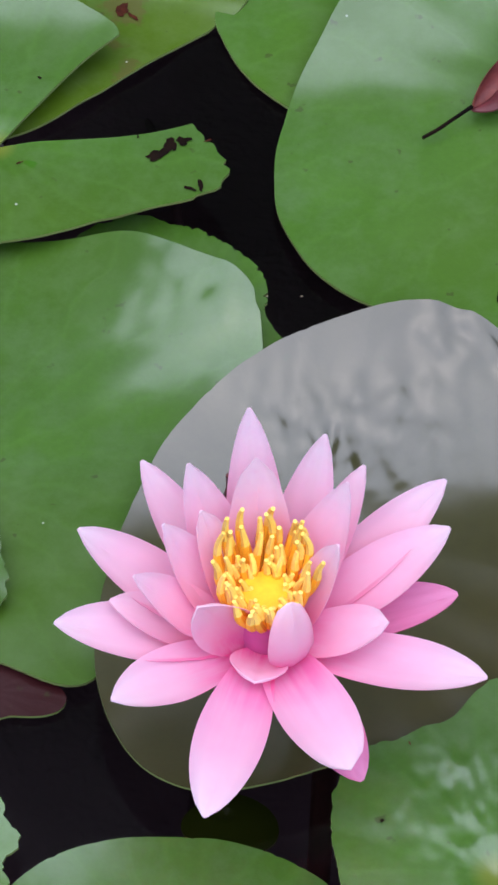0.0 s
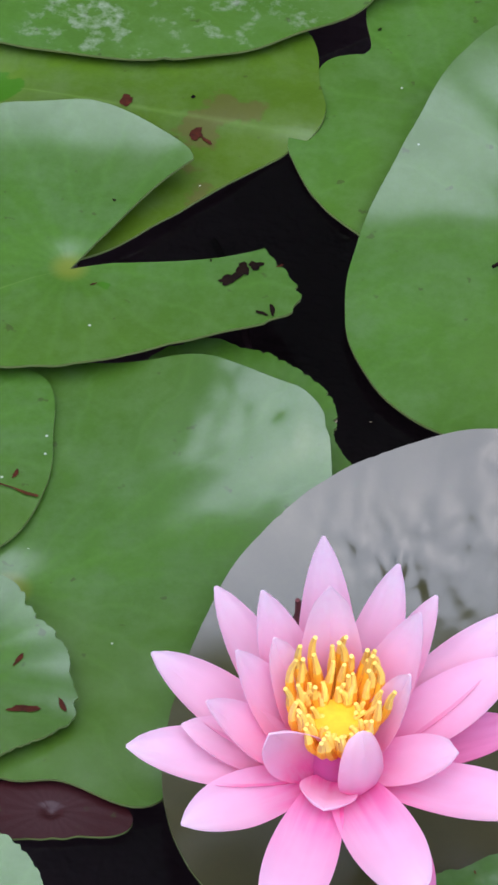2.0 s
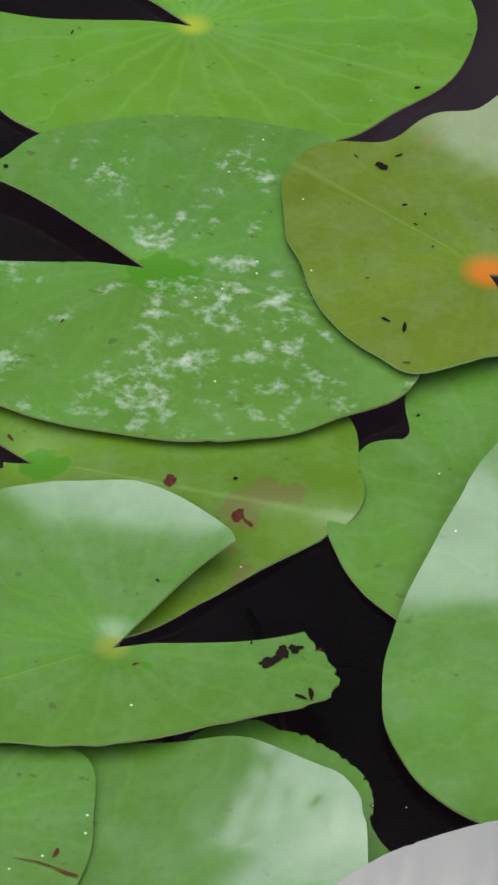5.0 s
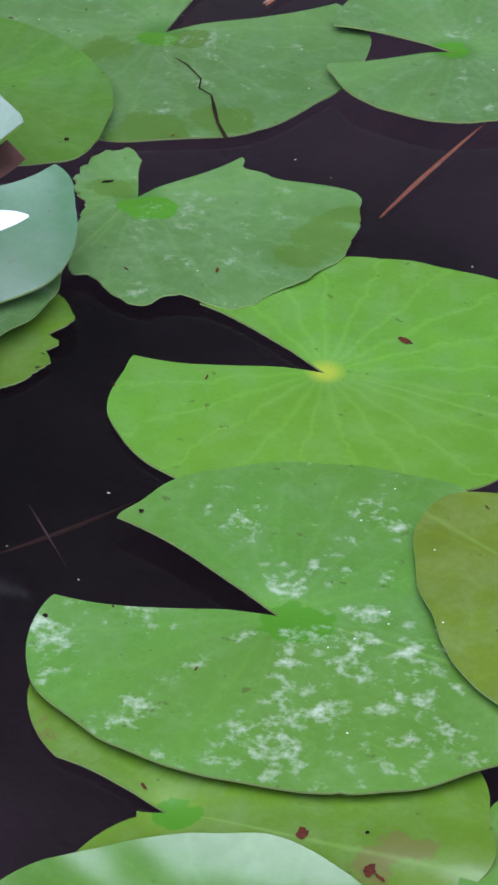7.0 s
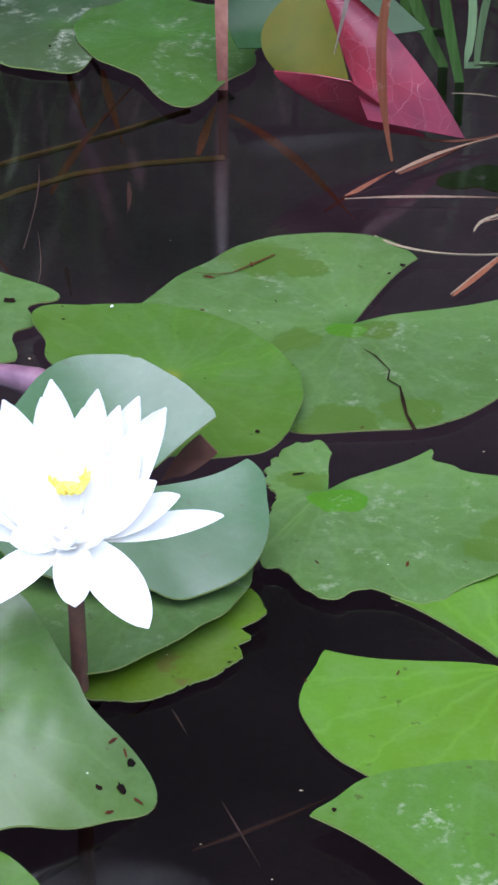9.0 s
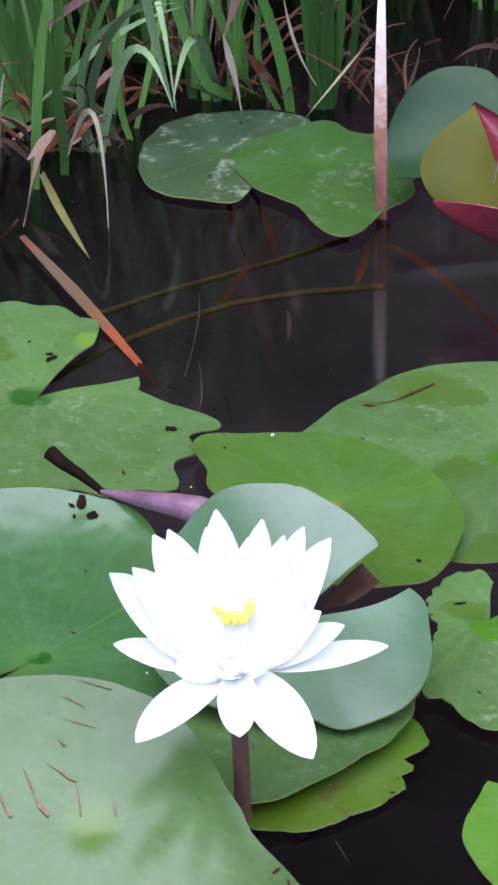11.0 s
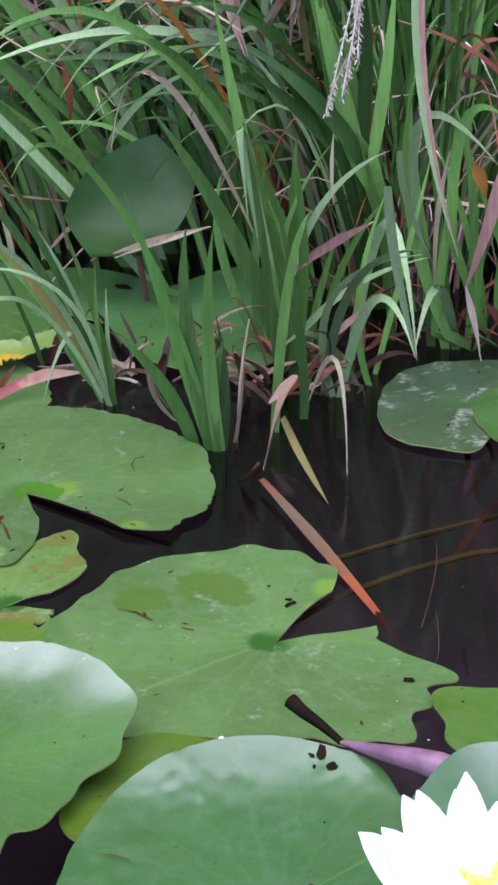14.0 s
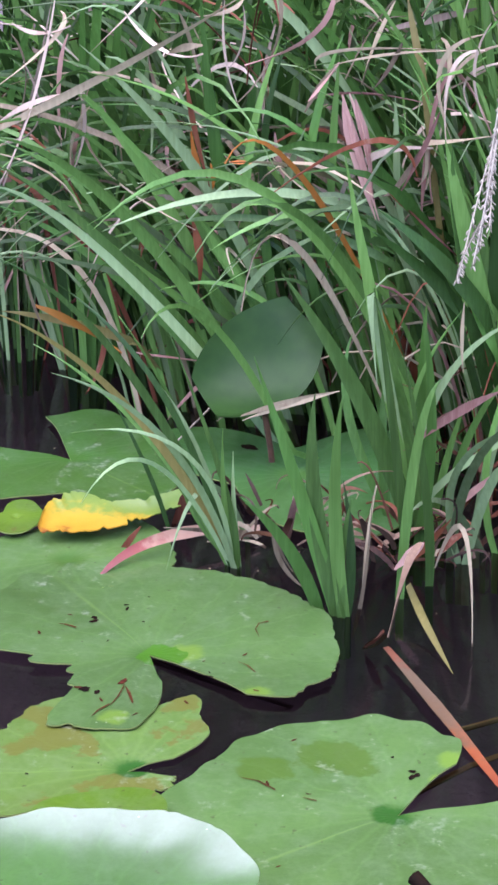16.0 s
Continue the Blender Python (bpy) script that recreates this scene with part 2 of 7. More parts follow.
red_under = veined_material("leaf_red_underside", (0.20, 0.015, 0.026), (0.12, 0.010, 0.017), (0.50, 0.20, 0.22))
dry_red = plain_material("dry_leaf_red", (0.13, 0.024, 0.026), (0.06, 0.012, 0.014), scale=220, rough=0.5, bump=0.6)
dry_salmon = plain_material("dry_leaf_salmon", (0.24, 0.058, 0.038), (0.13, 0.028, 0.022), scale=220, rough=0.5, bump=0.6)
leaf_olive = plain_material("leaf_olive", (0.105, 0.095, 0.008), (0.050, 0.066, 0.009), scale=32, rough=0.42, spec=0.12)
leaf_teal = plain_material("leaf_teal", (0.022, 0.062, 0.019), (0.014, 0.044, 0.013), scale=40, rough=0.38, spec=0.22)
leaf_yellow = plain_material("leaf_yellow", (0.40, 0.20, 0.012), (0.16, 0.21, 0.03), scale=55, rough=0.45)
rot_dark = plain_material("rot_dark", (0.006, 0.005, 0.004), (0.018, 0.010, 0.006), rough=0.8, spec=0.02)
rot_brown = plain_material("rot_brown", (0.085, 0.022, 0.008), (0.028, 0.010, 0.005), scale=300, rough=0.7, spec=0.08)
droplet_mat = plain_material("dropping_white", (0.75, 0.75, 0.70), (0.65, 0.66, 0.6), rough=0.5)


def petal_material(name, tip, base, vein, light):
    """A thin petal that lets some light through: colour runs from its base to its tip, with fine long veins."""
    n = Nodes(name)
    co = n.coords()
    along = n.add("Attribute")
    along.attribute_name = "run"
    along = n.math("MULTIPLY", along.outputs["Fac"], 0.80)
    m = n.add("Mapping", Scale=(18.0, 420.0, 420.0))
    n.link(co, m.inputs["Vector"])
    lines = n.noise(1.0, 4, 0.6, m.outputs[0])
    soft = n.noise(70, 3, 0.5, co)
    col = n.ramp(n.math("ADD", along, n.math("MULTIPLY", soft, 0.25)), [(0.18, base), (0.50, tuple(0.46 * a + 0.54 * b for a, b in zip(base, tip))), (1.0, tip)])
    col = n.mix(n.math("MULTIPLY", n.ramp(lines, [(0.45, (0, 0, 0)), (0.72, (1, 1, 1))]), 0.35), col, vein)
    n.link(col, n.bsdf.inputs["Base Color"])
    n.set(Roughness=0.5, Specular_IOR_Level=0.2)
    n.bump(lines, 0.12, 0.0006)
    thin = n.add("BsdfTranslucent")
    n.link(col, thin.inputs["Color"])
    mix = n.add("MixShader", Fac=light)
    n.link(n.bsdf.outputs[0], mix.inputs[1])
    n.link(thin.outputs[0], mix.inputs[2])
    n.link(mix.outputs[0], n.out.inputs["Surface"])
    return n.mat


pink_petal = petal_material("petal_pink", (0.99, 0.84, 0.885), (0.95, 0.15, 0.47), (0.97, 0.62, 0.78), 0.50)
pink_back = petal_material("petal_pink_deep", (0.86, 0.36, 0.56), (0.80, 0.14, 0.42), (0.66, 0.16, 0.34), 0.35)
white_petal = petal_material("petal_white", (0.97, 0.965, 0.95), (0.96, 0.955, 0.92), (0.95, 0.945, 0.93), 0.50)
stamen_mat = plain_material("stamen_yellow", (0.95, 0.36, 0.010), (0.98, 0.50, 0.03), scale=400, rough=0.5)
stamen_tip = plain_material("stamen_tip_cream", (0.98, 0.68, 0.16), (0.97, 0.58, 0.08), scale=400, rough=0.5)
stigma_mat = plain_material("stigma_yellow", (0.95, 0.66, 0.02), (0.90, 0.52, 0.01), scale=300, rough=0.4)


def blade_material(name, a, b, rough=0.42, light=0.2, fleck=None):
    n = Nodes(name)
    co = n.coords()
    f = n.noise(16, 4, 0.6, co)
    along = n.add("Mapping", Scale=(420.0, 420.0, 14.0))
    n.link(co, along.inputs["Vector"])
    streak = n.noise(1.0, 3, 0.6, along.outputs[0])
    rand = n.add("ObjectInfo").outputs["Random"]
    isl = n.add("NewGeometry").outputs["Random Per Island"]
    vary = n.math("FRACT", n.math("ADD", rand, isl))
    col = n.mix(n.ramp(n.math("ADD", n.math("MULTIPLY", f, 0.6), n.math("MULTIPLY", vary, 0.4)), [(0.25, (0, 0, 0)), (0.75, (1, 1, 1))]), a, b)
    if fleck:
        col = n.mix(n.math("MULTIPLY", n.ramp(n.noise(45, 4, 0.7, co), [(0.60, (0, 0, 0)), (0.68, (1, 1, 1))]), 0.7), col, fleck)
    col = n.mix(n.math("MULTIPLY", n.ramp(streak, [(0.42, (0, 0, 0)), (0.70, (1, 1, 1))]), 0.32), col, tuple(min(1, 1.5 * c + 0.02) for c in b))
    hsv = n.add("HueSaturation")
    n.link(col, hsv.inputs["Color"])
    n.link(n.math("ADD", 0.40, n.math("MULTIPLY", n.math("POWER", vary, 1.2), 0.95)), hsv.inputs["Value"])
    n.link(n.math("ADD", 0.485, n.math("MULTIPLY", f, 0.03)), hsv.inputs["Hue"])
    n.link(hsv.outputs[0], n.bsdf.inputs["Base Color"])
    n.set(Roughness=rough + 0.02, Specular_IOR_Level=0.35)
    n.bump(streak, 0.35, 0.0006)
    thin = n.add("BsdfTranslucent")
    n.link(hsv.outputs[0], thin.inputs["Color"])
    mix = n.add("MixShader", Fac=light)
    n.link(n.bsdf.outputs[0], mix.inputs[1])
    n.link(thin.outputs[0], mix.inputs[2])
    n.link(mix.outputs[0], n.out.inputs["Surface"])
    return n.mat


BLADE = {
    "green": blade_material("blade_green", (0.068, 0.168, 0.028), (0.132, 0.272, 0.058), rough=0.34),
    "deep": blade_material("blade_deep", (0.034, 0.100, 0.015), (0.066, 0.165, 0.028), rough=0.36),
    "pale": blade_material("blade_pale", (0.150, 0.245, 0.090), (0.225, 0.325, 0.145), rough=0.42),
    "rust": blade_material("blade_rust", (0.10, 0.022, 0.009), (0.18, 0.055, 0.022), rough=0.6, fleck=(0.26, 0.17, 0.12)),
    "straw": blade_material("blade_straw", (0.21, 0.160, 0.090), (0.37, 0.30, 0.19), rough=0.65, fleck=(0.20, 0.10, 0.07)),
    "pink": blade_material("blade_pink_dead", (0.27, 0.115, 0.090), (0.42, 0.255, 0.205), rough=0.55, fleck=(0.22, 0.07, 0.07)),
    "orange": blade_material("blade_orange", (0.42, 0.20, 0.02), (0.36, 0.10, 0.015), rough=0.55),
    "bleached": blade_material("blade_bleached", (0.48, 0.36, 0.27), (0.66, 0.52, 0.40), rough=0.6, fleck=(0.40, 0.26, 0.18)),
    "tan": blade_material("blade_tan", (0.14, 0.085, 0.052), (0.23, 0.145, 0.09), rough=0.6, fleck=(0.12, 0.03, 0.012)),
    "brown": blade_material("blade_brown", (0.050, 0.017, 0.008), (0.110, 0.045, 0.020), rough=0.65, fleck=(0.16, 0.10, 0.06)),
    "seed": blade_material("blade_seed", (0.38, 0.32, 0.24), (0.56, 0.49, 0.39), rough=0.65, fleck=(0.18, 0.11, 0.07)),
    "sunken": blade_material("blade_sunken_rust", (0.36, 0.11, 0.035), (0.52, 0.20, 0.07), rough=0.6),
    "sunken_olive": blade_material("stalk_sunken_olive", (0.24, 0.18, 0.04), (0.30, 0.23, 0.055), rough=0.5),
    "olive": blade_material("blade_olive", (0.12, 0.11, 0.03), (0.18, 0.15, 0.04), rough=0.5),
}


def strap_material(y0, y1, stops):
    """A dead strap bleached at one end, rust-red towards the other."""
    n = Nodes("blade_tan_to_rust")
    co = n.coords()
    sep = n.add("SeparateXYZ")
    n.link(co, sep.inputs[0])
    run = n.math("DIVIDE", n.math("SUBTRACT", sep.outputs[1], y0), y1 - y0)
    run = n.math("ADD", run, n.math("MULTIPLY", n.math("SUBTRACT", n.noise(90, 4, 0.7, co), 0.5), 0.5))
    col = n.ramp(run, stops)
    fine = n.noise(300, 3, 0.6, co)
    col = n.mix(n.math("MULTIPLY", fine, 0.28), col, (0.10, 0.035, 0.018))
    n.link(col, n.bsdf.inputs["Base Color"])
    n.set(Roughness=0.5)
    n.bump(fine, 0.4, 0.0006)
    return n.mat


def water_material():
    """Still brown pond water: mirror by its Fresnel gloss, else clear with a brown tint."""
    n = Nodes("pond_water")
    clear = n.add("BsdfTransparent", Color=(0.37, 0.325, 0.355, 1))
    gloss = n.add("BsdfGlossy", Roughness=0.09, Color=(1, 1, 1, 1))
    fres = n.add("Fresnel", IOR=1.333)
    co = n.coords()
    ripple = n.add("Bump", Strength=0.25, Distance=0.0012)
    n.link(n.noise(14, 2, 0.4, co), ripple.inputs["Height"])
    n.link(ripple.outputs[0], gloss.inputs["Normal"])
    n.link(ripple.outputs[0], fres.inputs["Normal"])
    mix = n.add("MixShader")
    n.link(fres.outputs[0], mix.inputs[0])
    n.link(clear.outputs[0], mix.inputs[1])
    n.link(gloss.outputs[0], mix.inputs[2])
    n.link(mix.outputs[0], n.out.inputs["Surface"])
    return n.mat


water_mat = water_material()
mud_mat = plain_material("pond_mud", (0.096, 0.082, 0.085), (0.140, 0.119, 0.123), scale=14, rough=0.9, bump=0.6, distance=0.02)
foliage_mat = plain_material("far_foliage", (0.022, 0.045, 0.018), (0.050, 0.080, 0.030), scale=3.0, rough=0.8, bump=1.0, distance=0.2)


# ---- building helpers ----
def part(name, bm, material, parent, label="", smooth=True, at=None):
    """Links a bmesh as one mesh object under a thing or a part."""
    me = bpy.data.meshes.new(name)
    bm.normal_update()
    bm.to_mesh(me)
    bm.free()
    for m in material if isinstance(material, (list, tuple)) else [material]:
        me.materials.append(m)
    if smooth:
        me.shade_smooth()
        me.set_sharp_from_angle(angle=radians(50))
    ob = new(name, me)
    if parent is not None:
        ob.parent = parent
    if at is not None:
        ob.matrix_basis = at
    return tagged(ob, label)


def thing(name, at, label, category, group=""):
    ob = new(name)
    ob.empty_display_size = 0.02
    ob.matrix_basis = at
    return tagged(ob, label, category, group)


def tube(points, radius, sides=8, taper=1.0):
    """A closed round rod along points; the radius runs to radius * taper."""
    bm = bmesh.new()
    rings = []
    pts = [Vector(p) for p in points]
    for i, p in enumerate(pts):
        d = (pts[min(i + 1, len(pts) - 1)] - pts[max(i - 1, 0)]).normalized()
        side = d.cross(Vector((0.31, 0.87, 0.39))).normalized()
        up = side.cross(d)
        r = radius * (1 + (taper - 1) * i / (len(pts) - 1))
        rings.append([bm.verts.new(p + r * (math.cos(a) * side + math.sin(a) * up)) for a in (2 * math.pi * k / sides for k in range(sides))])
    for a, b in zip(rings, rings[1:]):
        for k in range(sides):
            bm.faces.new((a[k], a[(k + 1) % sides], b[(k + 1) % sides], b[k]))
    bm.faces.new(rings[0][::-1])
    bm.faces.new(rings[-1])
    return bm


def bezier(a, b, c, n):
    a, b, c = Vector(a), Vector(b), Vector(c)
    return [(1 - t) ** 2 * a + 2 * t * (1 - t) * b + t * t * c for t in (i / n for i in range(n + 1))]


def strap(bm, points, width, face=(0, -1, 0.3), fold=0.38, thick=0.0006, base=0.75, turn=0.0, slot=0):
    """A grass blade along points: a shallow V with thickness, tapering to a point."""
    n = len(points) - 1
    rows = []
    for i, p in enumerate(points):
        t = i / n
        d = (points[min(i + 1, n)] - points[max(i - 1, 0)]).normalized()
        side = d.cross(Vector(face)).normalized()
        up = side.cross(d).normalized()
        if turn:
            side, up = side * math.cos(turn * t) + up * math.sin(turn * t), up * math.cos(turn * t) - side * math.sin(turn * t)
        w = 0.5 * width * (base + (1 - base) * min(1, t * 3)) * max(0.04, (1 - t ** 3.0)) if t < 1 else 0.02 * width
        rows.append([bm.verts.new(p - w * side + fold * w * up), bm.verts.new(p + thick * up), bm.verts.new(p + w * side + fold * w * up), bm.verts.new(p - thick * up)])
    for a, b in zip(rows, rows[1:]):
        for k in range(4):
            bm.faces.new((a[k], b[k], b[(k + 1) % 4], a[(k + 1) % 4])).material_index = slot
    return bm


# ---- the ground with the pond's hollow, the water, the far trees ----
def ground_height(x, y):
    far = max(0.0, y - (1.98 + 0.05 * math.sin(2.2 * x))) / 0.5
    near = max(0.0, 0.24 - y) / 0.3
    side = max(0.0, abs(x + 0.2) - 3.0) / 0.8
    rise = min(1.0, max(far, near, side))
    rise = rise * rise * (3 - 2 * rise)
    return -0.17 + 0.27 * rise + 0.02 * noise.noise((x * 2, y * 2, 0.3)) + 0.006 * noise.noise((x * 9, y * 9, 1.7))


def stretched(lo, hi, core_lo, core_hi, step, far_steps):
    core = [core_lo + step * i for i in range(int((core_hi - core_lo) / step) + 1)]
    down = [core_lo - (core_lo - lo) * (i / far_steps) ** 3 for i in range(far_steps, 0, -1)]
    up = [core_hi + (hi - core_hi) * (i / far_steps) ** 3 for i in range(1, far_steps + 1)]
    return down + core + up


bm = bmesh.new()
xs, ys = stretched(-90, 90, -4.2, 4.0, 0.1, 12), stretched(-90, 90, -0.6, 3.2, 0.06, 12)
grid = [[bm.verts.new((x, y, ground_height(x, y))) for x in xs] for y in ys]
for ra, rb in zip(grid, grid[1:]):
    for i in range(len(xs) - 1):
        bm.faces.new((ra[i], ra[i + 1], rb[i + 1], rb[i]))
tagged(part("ground", bm, mud_mat, None), "dark wet mud of the pond bed and its banks", "ground", kind="structure")

bm = bmesh.new()
wx, wy = [-3.9 + 0.2 * i for i in range(40)], [-0.1 + 0.12 * i for i in range(23)]
grid = [[bm.verts.new((x, y, 0.0)) for x in wx] for y in wy]
for ra, rb in zip(grid, grid[1:]):
    for i in range(len(wx) - 1):
        bm.faces.new((ra[i], ra[i + 1], rb[i + 1], rb[i]))
tagged(part("water", bm, water_mat, None), "still dark brown pond water between lily pads", "water", kind="structure")

bm = bmesh.new()
rows = []
for k in range(81):
    a = radians(-70 + 140 * k / 80)
    col = []
    for j in range(13):
        h = 14.2 * j / 12
        rr = 7.2 + 0.5 * (1 - j / 12) * noise.noise((k * 0.5, j * 0.7, 4.2)) + 0.004 * j * j
        top = 1.0 + 0.008 * noise.noise((k * 0.7, 7.0, 0.0))
        col.append(bm.verts.new((rr * math.sin(a) - 0.3, 1.0 + rr * math.cos(a), -0.1 + h * top)))
    rows.append(col)
for ra, rb in zip(rows, rows[1:]):
    for j in range(12):
        bm.faces.new((ra[j], ra[j + 1], rb[j + 1], rb[j]))
tagged(part("backdrop", bm, foliage_mat, None), "dark green wooded bank far behind the reeds", "trees", kind="structure")

# ---- lily pads ----
PADS = []


def lily_pad(label, at, r, z, look_of="green", wave=(), notch=None, tilt=(0, 0), cup=0.0, lift=(), bites=(), chew=0.0, marks=(), stalk=True, ripple=1.0, group="floating lily pads", under=None, dents=(), swell=(), rings=15):
    """A floating pad round its stalk at the place at, mean radius r, wave: how its outline departs from a circle (cosine and sine
    parts of the first harmonics). notch: the two angles of its cleft. lift: (angle, half width, height, power) of raised rims.
    dents: (x, y, size, height) of puckered places. swell: (x, y, along, across, angle, height) of broad humps. bites: (angle, half width, depth) torn from the rim. marks: (x, y, size, kind) holes and stains."""
    seed = at[0] * 31.7 + at[1] * 17.3
    ripple *= min(1.0, (r / 0.09) ** 1.5)
    tx, ty = math.tan(radians(tilt[0])), math.tan(radians(tilt[1]))

    def reach(a):
        f = 1.0
        for k in range(len(wave) // 2):
            f += wave[2 * k] * math.cos((k + 1) * a) + wave[2 * k + 1] * math.sin((k + 1) * a)
        f += 0.006 * noise.noise((3 * math.cos(a) + seed, 3 * math.sin(a), 0.5)) + 0.004 * noise.noise((9 * math.cos(a) + seed, 9 * math.sin(a), 2.5))
        nick = noise.noise((26 * math.cos(a) + seed, 26 * math.sin(a), 12.0))
        f -= 0.05 * max(0.0, nick - 0.5)
        if chew:
            c = noise.noise((14 * math.cos(a) + seed, 14 * math.sin(a), 5.0))
            f -= chew * max(0.0, c) + 0.4 * chew * max(0.0, noise.noise((34 * math.cos(a), 34 * math.sin(a) + seed, 9.0)))
        for ba, bw, bd in bites:
            d = abs((a - radians(ba) + math.pi) % (2 * math.pi) - math.pi) / radians(bw)
            if d < 1.25:
                f -= bd * max(0.0, 1 - d ** 3 * 0.55) * (1 + 0.35 * noise.noise((40 * a, seed, 1.0)))
        return max(0.15, f) * r

    def height(x, y):
        rho, a = math.hypot(x, y) / r, math.atan2(y, x)
        h = z + tx * x + ty * y + cup * rho ** 2.5
        for la, lw, lh, power in lift:
            d = abs((a - radians(la) + math.pi) % (2 * math.pi) - math.pi) / radians(lw)
            if d < 1:
                h += lh * (0.5 + 0.5 * math.cos(math.pi * d)) * min(1.6, rho) ** power
        for sx, sy, along, across, turn, amp in swell:
            u, v = (x - sx) * math.cos(radians(turn)) + (y - sy) * math.sin(radians(turn)), (y - sy) * math.cos(radians(turn)) - (x - sx) * math.sin(radians(turn))
            h += amp * math.exp(-(u / along) ** 2 - (v / across) ** 2)
        for dx, dy, size, amp in dents:
            h += amp * math.exp(-((x - dx) ** 2 + (y - dy) ** 2) / size ** 2) * (noise.noise((x * 150, y * 90, seed)) + 0.6 * noise.noise((x * 320, y * 200, seed)))
        h += ripple * (0.0005 * noise.noise((x * 22 + seed, y * 22, 0.0)) + 0.0002 * noise.noise((x * 60 + seed, y * 60, 3.0)))
        h += 0.0010 * ripple * rho ** 3 * noise.noise((4 * math.cos(a) + seed, 4 * math.sin(a), 8.0)) - 0.002 * max(0.0, 1 - rho * 5)
        return h

    if notch:
        a0, a1 = radians(notch[0]), radians(notch[1])
        mid = a0 + ((a1 - a0 + math.pi) % (2 * math.pi) - math.pi) / 2
        half = abs((a1 - a0 + math.pi) % (2 * math.pi) - math.pi) / 2
        start, sweep = mid + half, 2 * math.pi - 2 * half
    else:
        start, sweep = 0.0, 2 * math.pi
    SEG, RING = 216, max(rings, 26 if any(m[3] in PATCHES for m in marks) else 0)
    bm = bmesh.new()
    outline = [start + sweep * i / SEG for i in range(SEG + (1 if notch else 0))]
    patch = {kind: bm.verts.layers.float.new(kind) for kind in PATCHES}
    spots = [m for m in marks if m[3] in PATCHES]
    SHAPE = {"heart": (1.75, 1.35), "dark": (1.45, 1.2), "wet": (1.95, 1.5), "lime": (1.2, 1.2)}

    def stain(v, rib=0.0):
        for mx, my, size, kind in spots:
            ax, ay = SHAPE[kind]
            v[patch[kind]] = max(v[patch[kind]], 1 - math.hypot((v.co.x - mx) / ax, (v.co.y - my) / ay) / size)
        v[patch["rib"]] = rib
        return v

    opposite = min(range(len(outline)), key=lambda k: abs(outline[k] - start - sweep / 2)) if notch else -1
    layers = []
    for under_it in (0, 1):
        centre = stain(bm.verts.new((0, 0, height(0, 0) - 0.0010 * under_it)))
        rays = []
        for i, a in enumerate(outline):
            ray = []
            edge = reach(a)
            if notch:
                e = min(i, len(outline) - 1 - i)
                edge *= 1 - 0.02 * max(0, 1 - e / 3) ** 2
            for j in range(1, RING + 1):
                q = (j / RING) ** 0.8 * edge
                aa = a
                if notch:
                    e = min(i, len(outline) - 1 - i)
                    bow = 0.05 * math.sin(math.pi * j / RING) * max(0, 1 - e / 10)
                    aa += bow if i < len(outline) / 2 else -bow
                x, y = q * math.cos(aa), q * math.sin(aa)
                ray.append(stain(bm.verts.new((x, y, height(x, y) - under_it * 0.0010)), 1 - 0.5 * j / RING if i == opposite else 0.0))
            rays.append(ray)
        layers.append((centre, rays))
    count = len(outline)
    pairs = [(i, (i + 1) % count) for i in range(count if not notch else count - 1)]
    for under_it, (centre, rays) in enumerate(layers):
        for i, k in pairs:
            quads = [(centre, rays[i][0], rays[k][0])] + [(rays[i][j], rays[i][j + 1], rays[k][j + 1], rays[k][j]) for j in range(RING - 1)]
            for q in quads:
                bm.faces.new(q if not under_it else q[::-1]).material_index = 1 if under_it else 0
    top, low = layers
    for i, k in pairs:
        bm.faces.new((top[1][i][-1], low[1][i][-1], low[1][k][-1], top[1][k][-1])).material_index = 2
    if notch:
        for i, flip in ((0, 0), (count - 1, 1)):
            upper, lower = [top[0]] + top[1][i], [low[0]] + low[1][i]
            for j in range(RING):
                q = (upper[j], lower[j], lower[j + 1], upper[j + 1])
                bm.faces.new(q[::-1] if flip else q).material_index = 2
    pad = thing("lily_pad", pose(at[0], at[1], 0), label, "lily pad", group)
    PADS.append((pad, at, r, height))
    part("blade", bm, [PAD[look_of], under or under_side, rim_pale], pad)
    if stalk:
        bend = [(0.03 * math.sin(seed) * t * t, 0.30 * t, height(0, 0) - 0.0035 - t * (height(0, 0) + 0.19)) for t in (i / 6 for i in range(7))]
        part("petiole", tube(bend, 0.0018), pad_stalk_mat, pad)
    for n_mark, (x, y, size, kind) in enumerate(m for m in marks if m not in spots):
        bm = bmesh.new()
        ring = []
        stretch, lean = 0.75 + 0.4 * math.sin(7 * x / r + n_mark), seed + n_mark
        rim = 16
        if kind == "stain" and size < 0.0024:
            stretch, size = 0.42, size * 1.25
        for k in range(rim):
            a = 2 * math.pi * k / rim
            q = size * (1 + 0.5 * noise.noise((1.6 * math.cos(a) + 50 * x, 1.6 * math.sin(a), seed + n_mark)) + 0.35 * noise.noise((5 * math.cos(a) + 50 * x, 5 * math.sin(a), seed)))
            u, v = q * math.cos(a), q * math.sin(a) * stretch * 0.7
            px, py = x + u * math.cos(lean) - v * math.sin(lean), y + u * math.sin(lean) + v * math.cos(lean)
            ring.append(bm.verts.new((px, py, height(px, py) + 0.0005)))
        mid_v = bm.verts.new((x, y, height(x, y) + (0.0007 if kind != "speck" else 0.0015)))
        for k in range(rim):
            bm.faces.new((mid_v, ring[k], ring[(k + 1) % rim]))
        name, mat = {"hole": ("hole", rot_dark), "stain": ("rot_spot", rot_brown), "speck": ("speck", droplet_mat)}[kind]
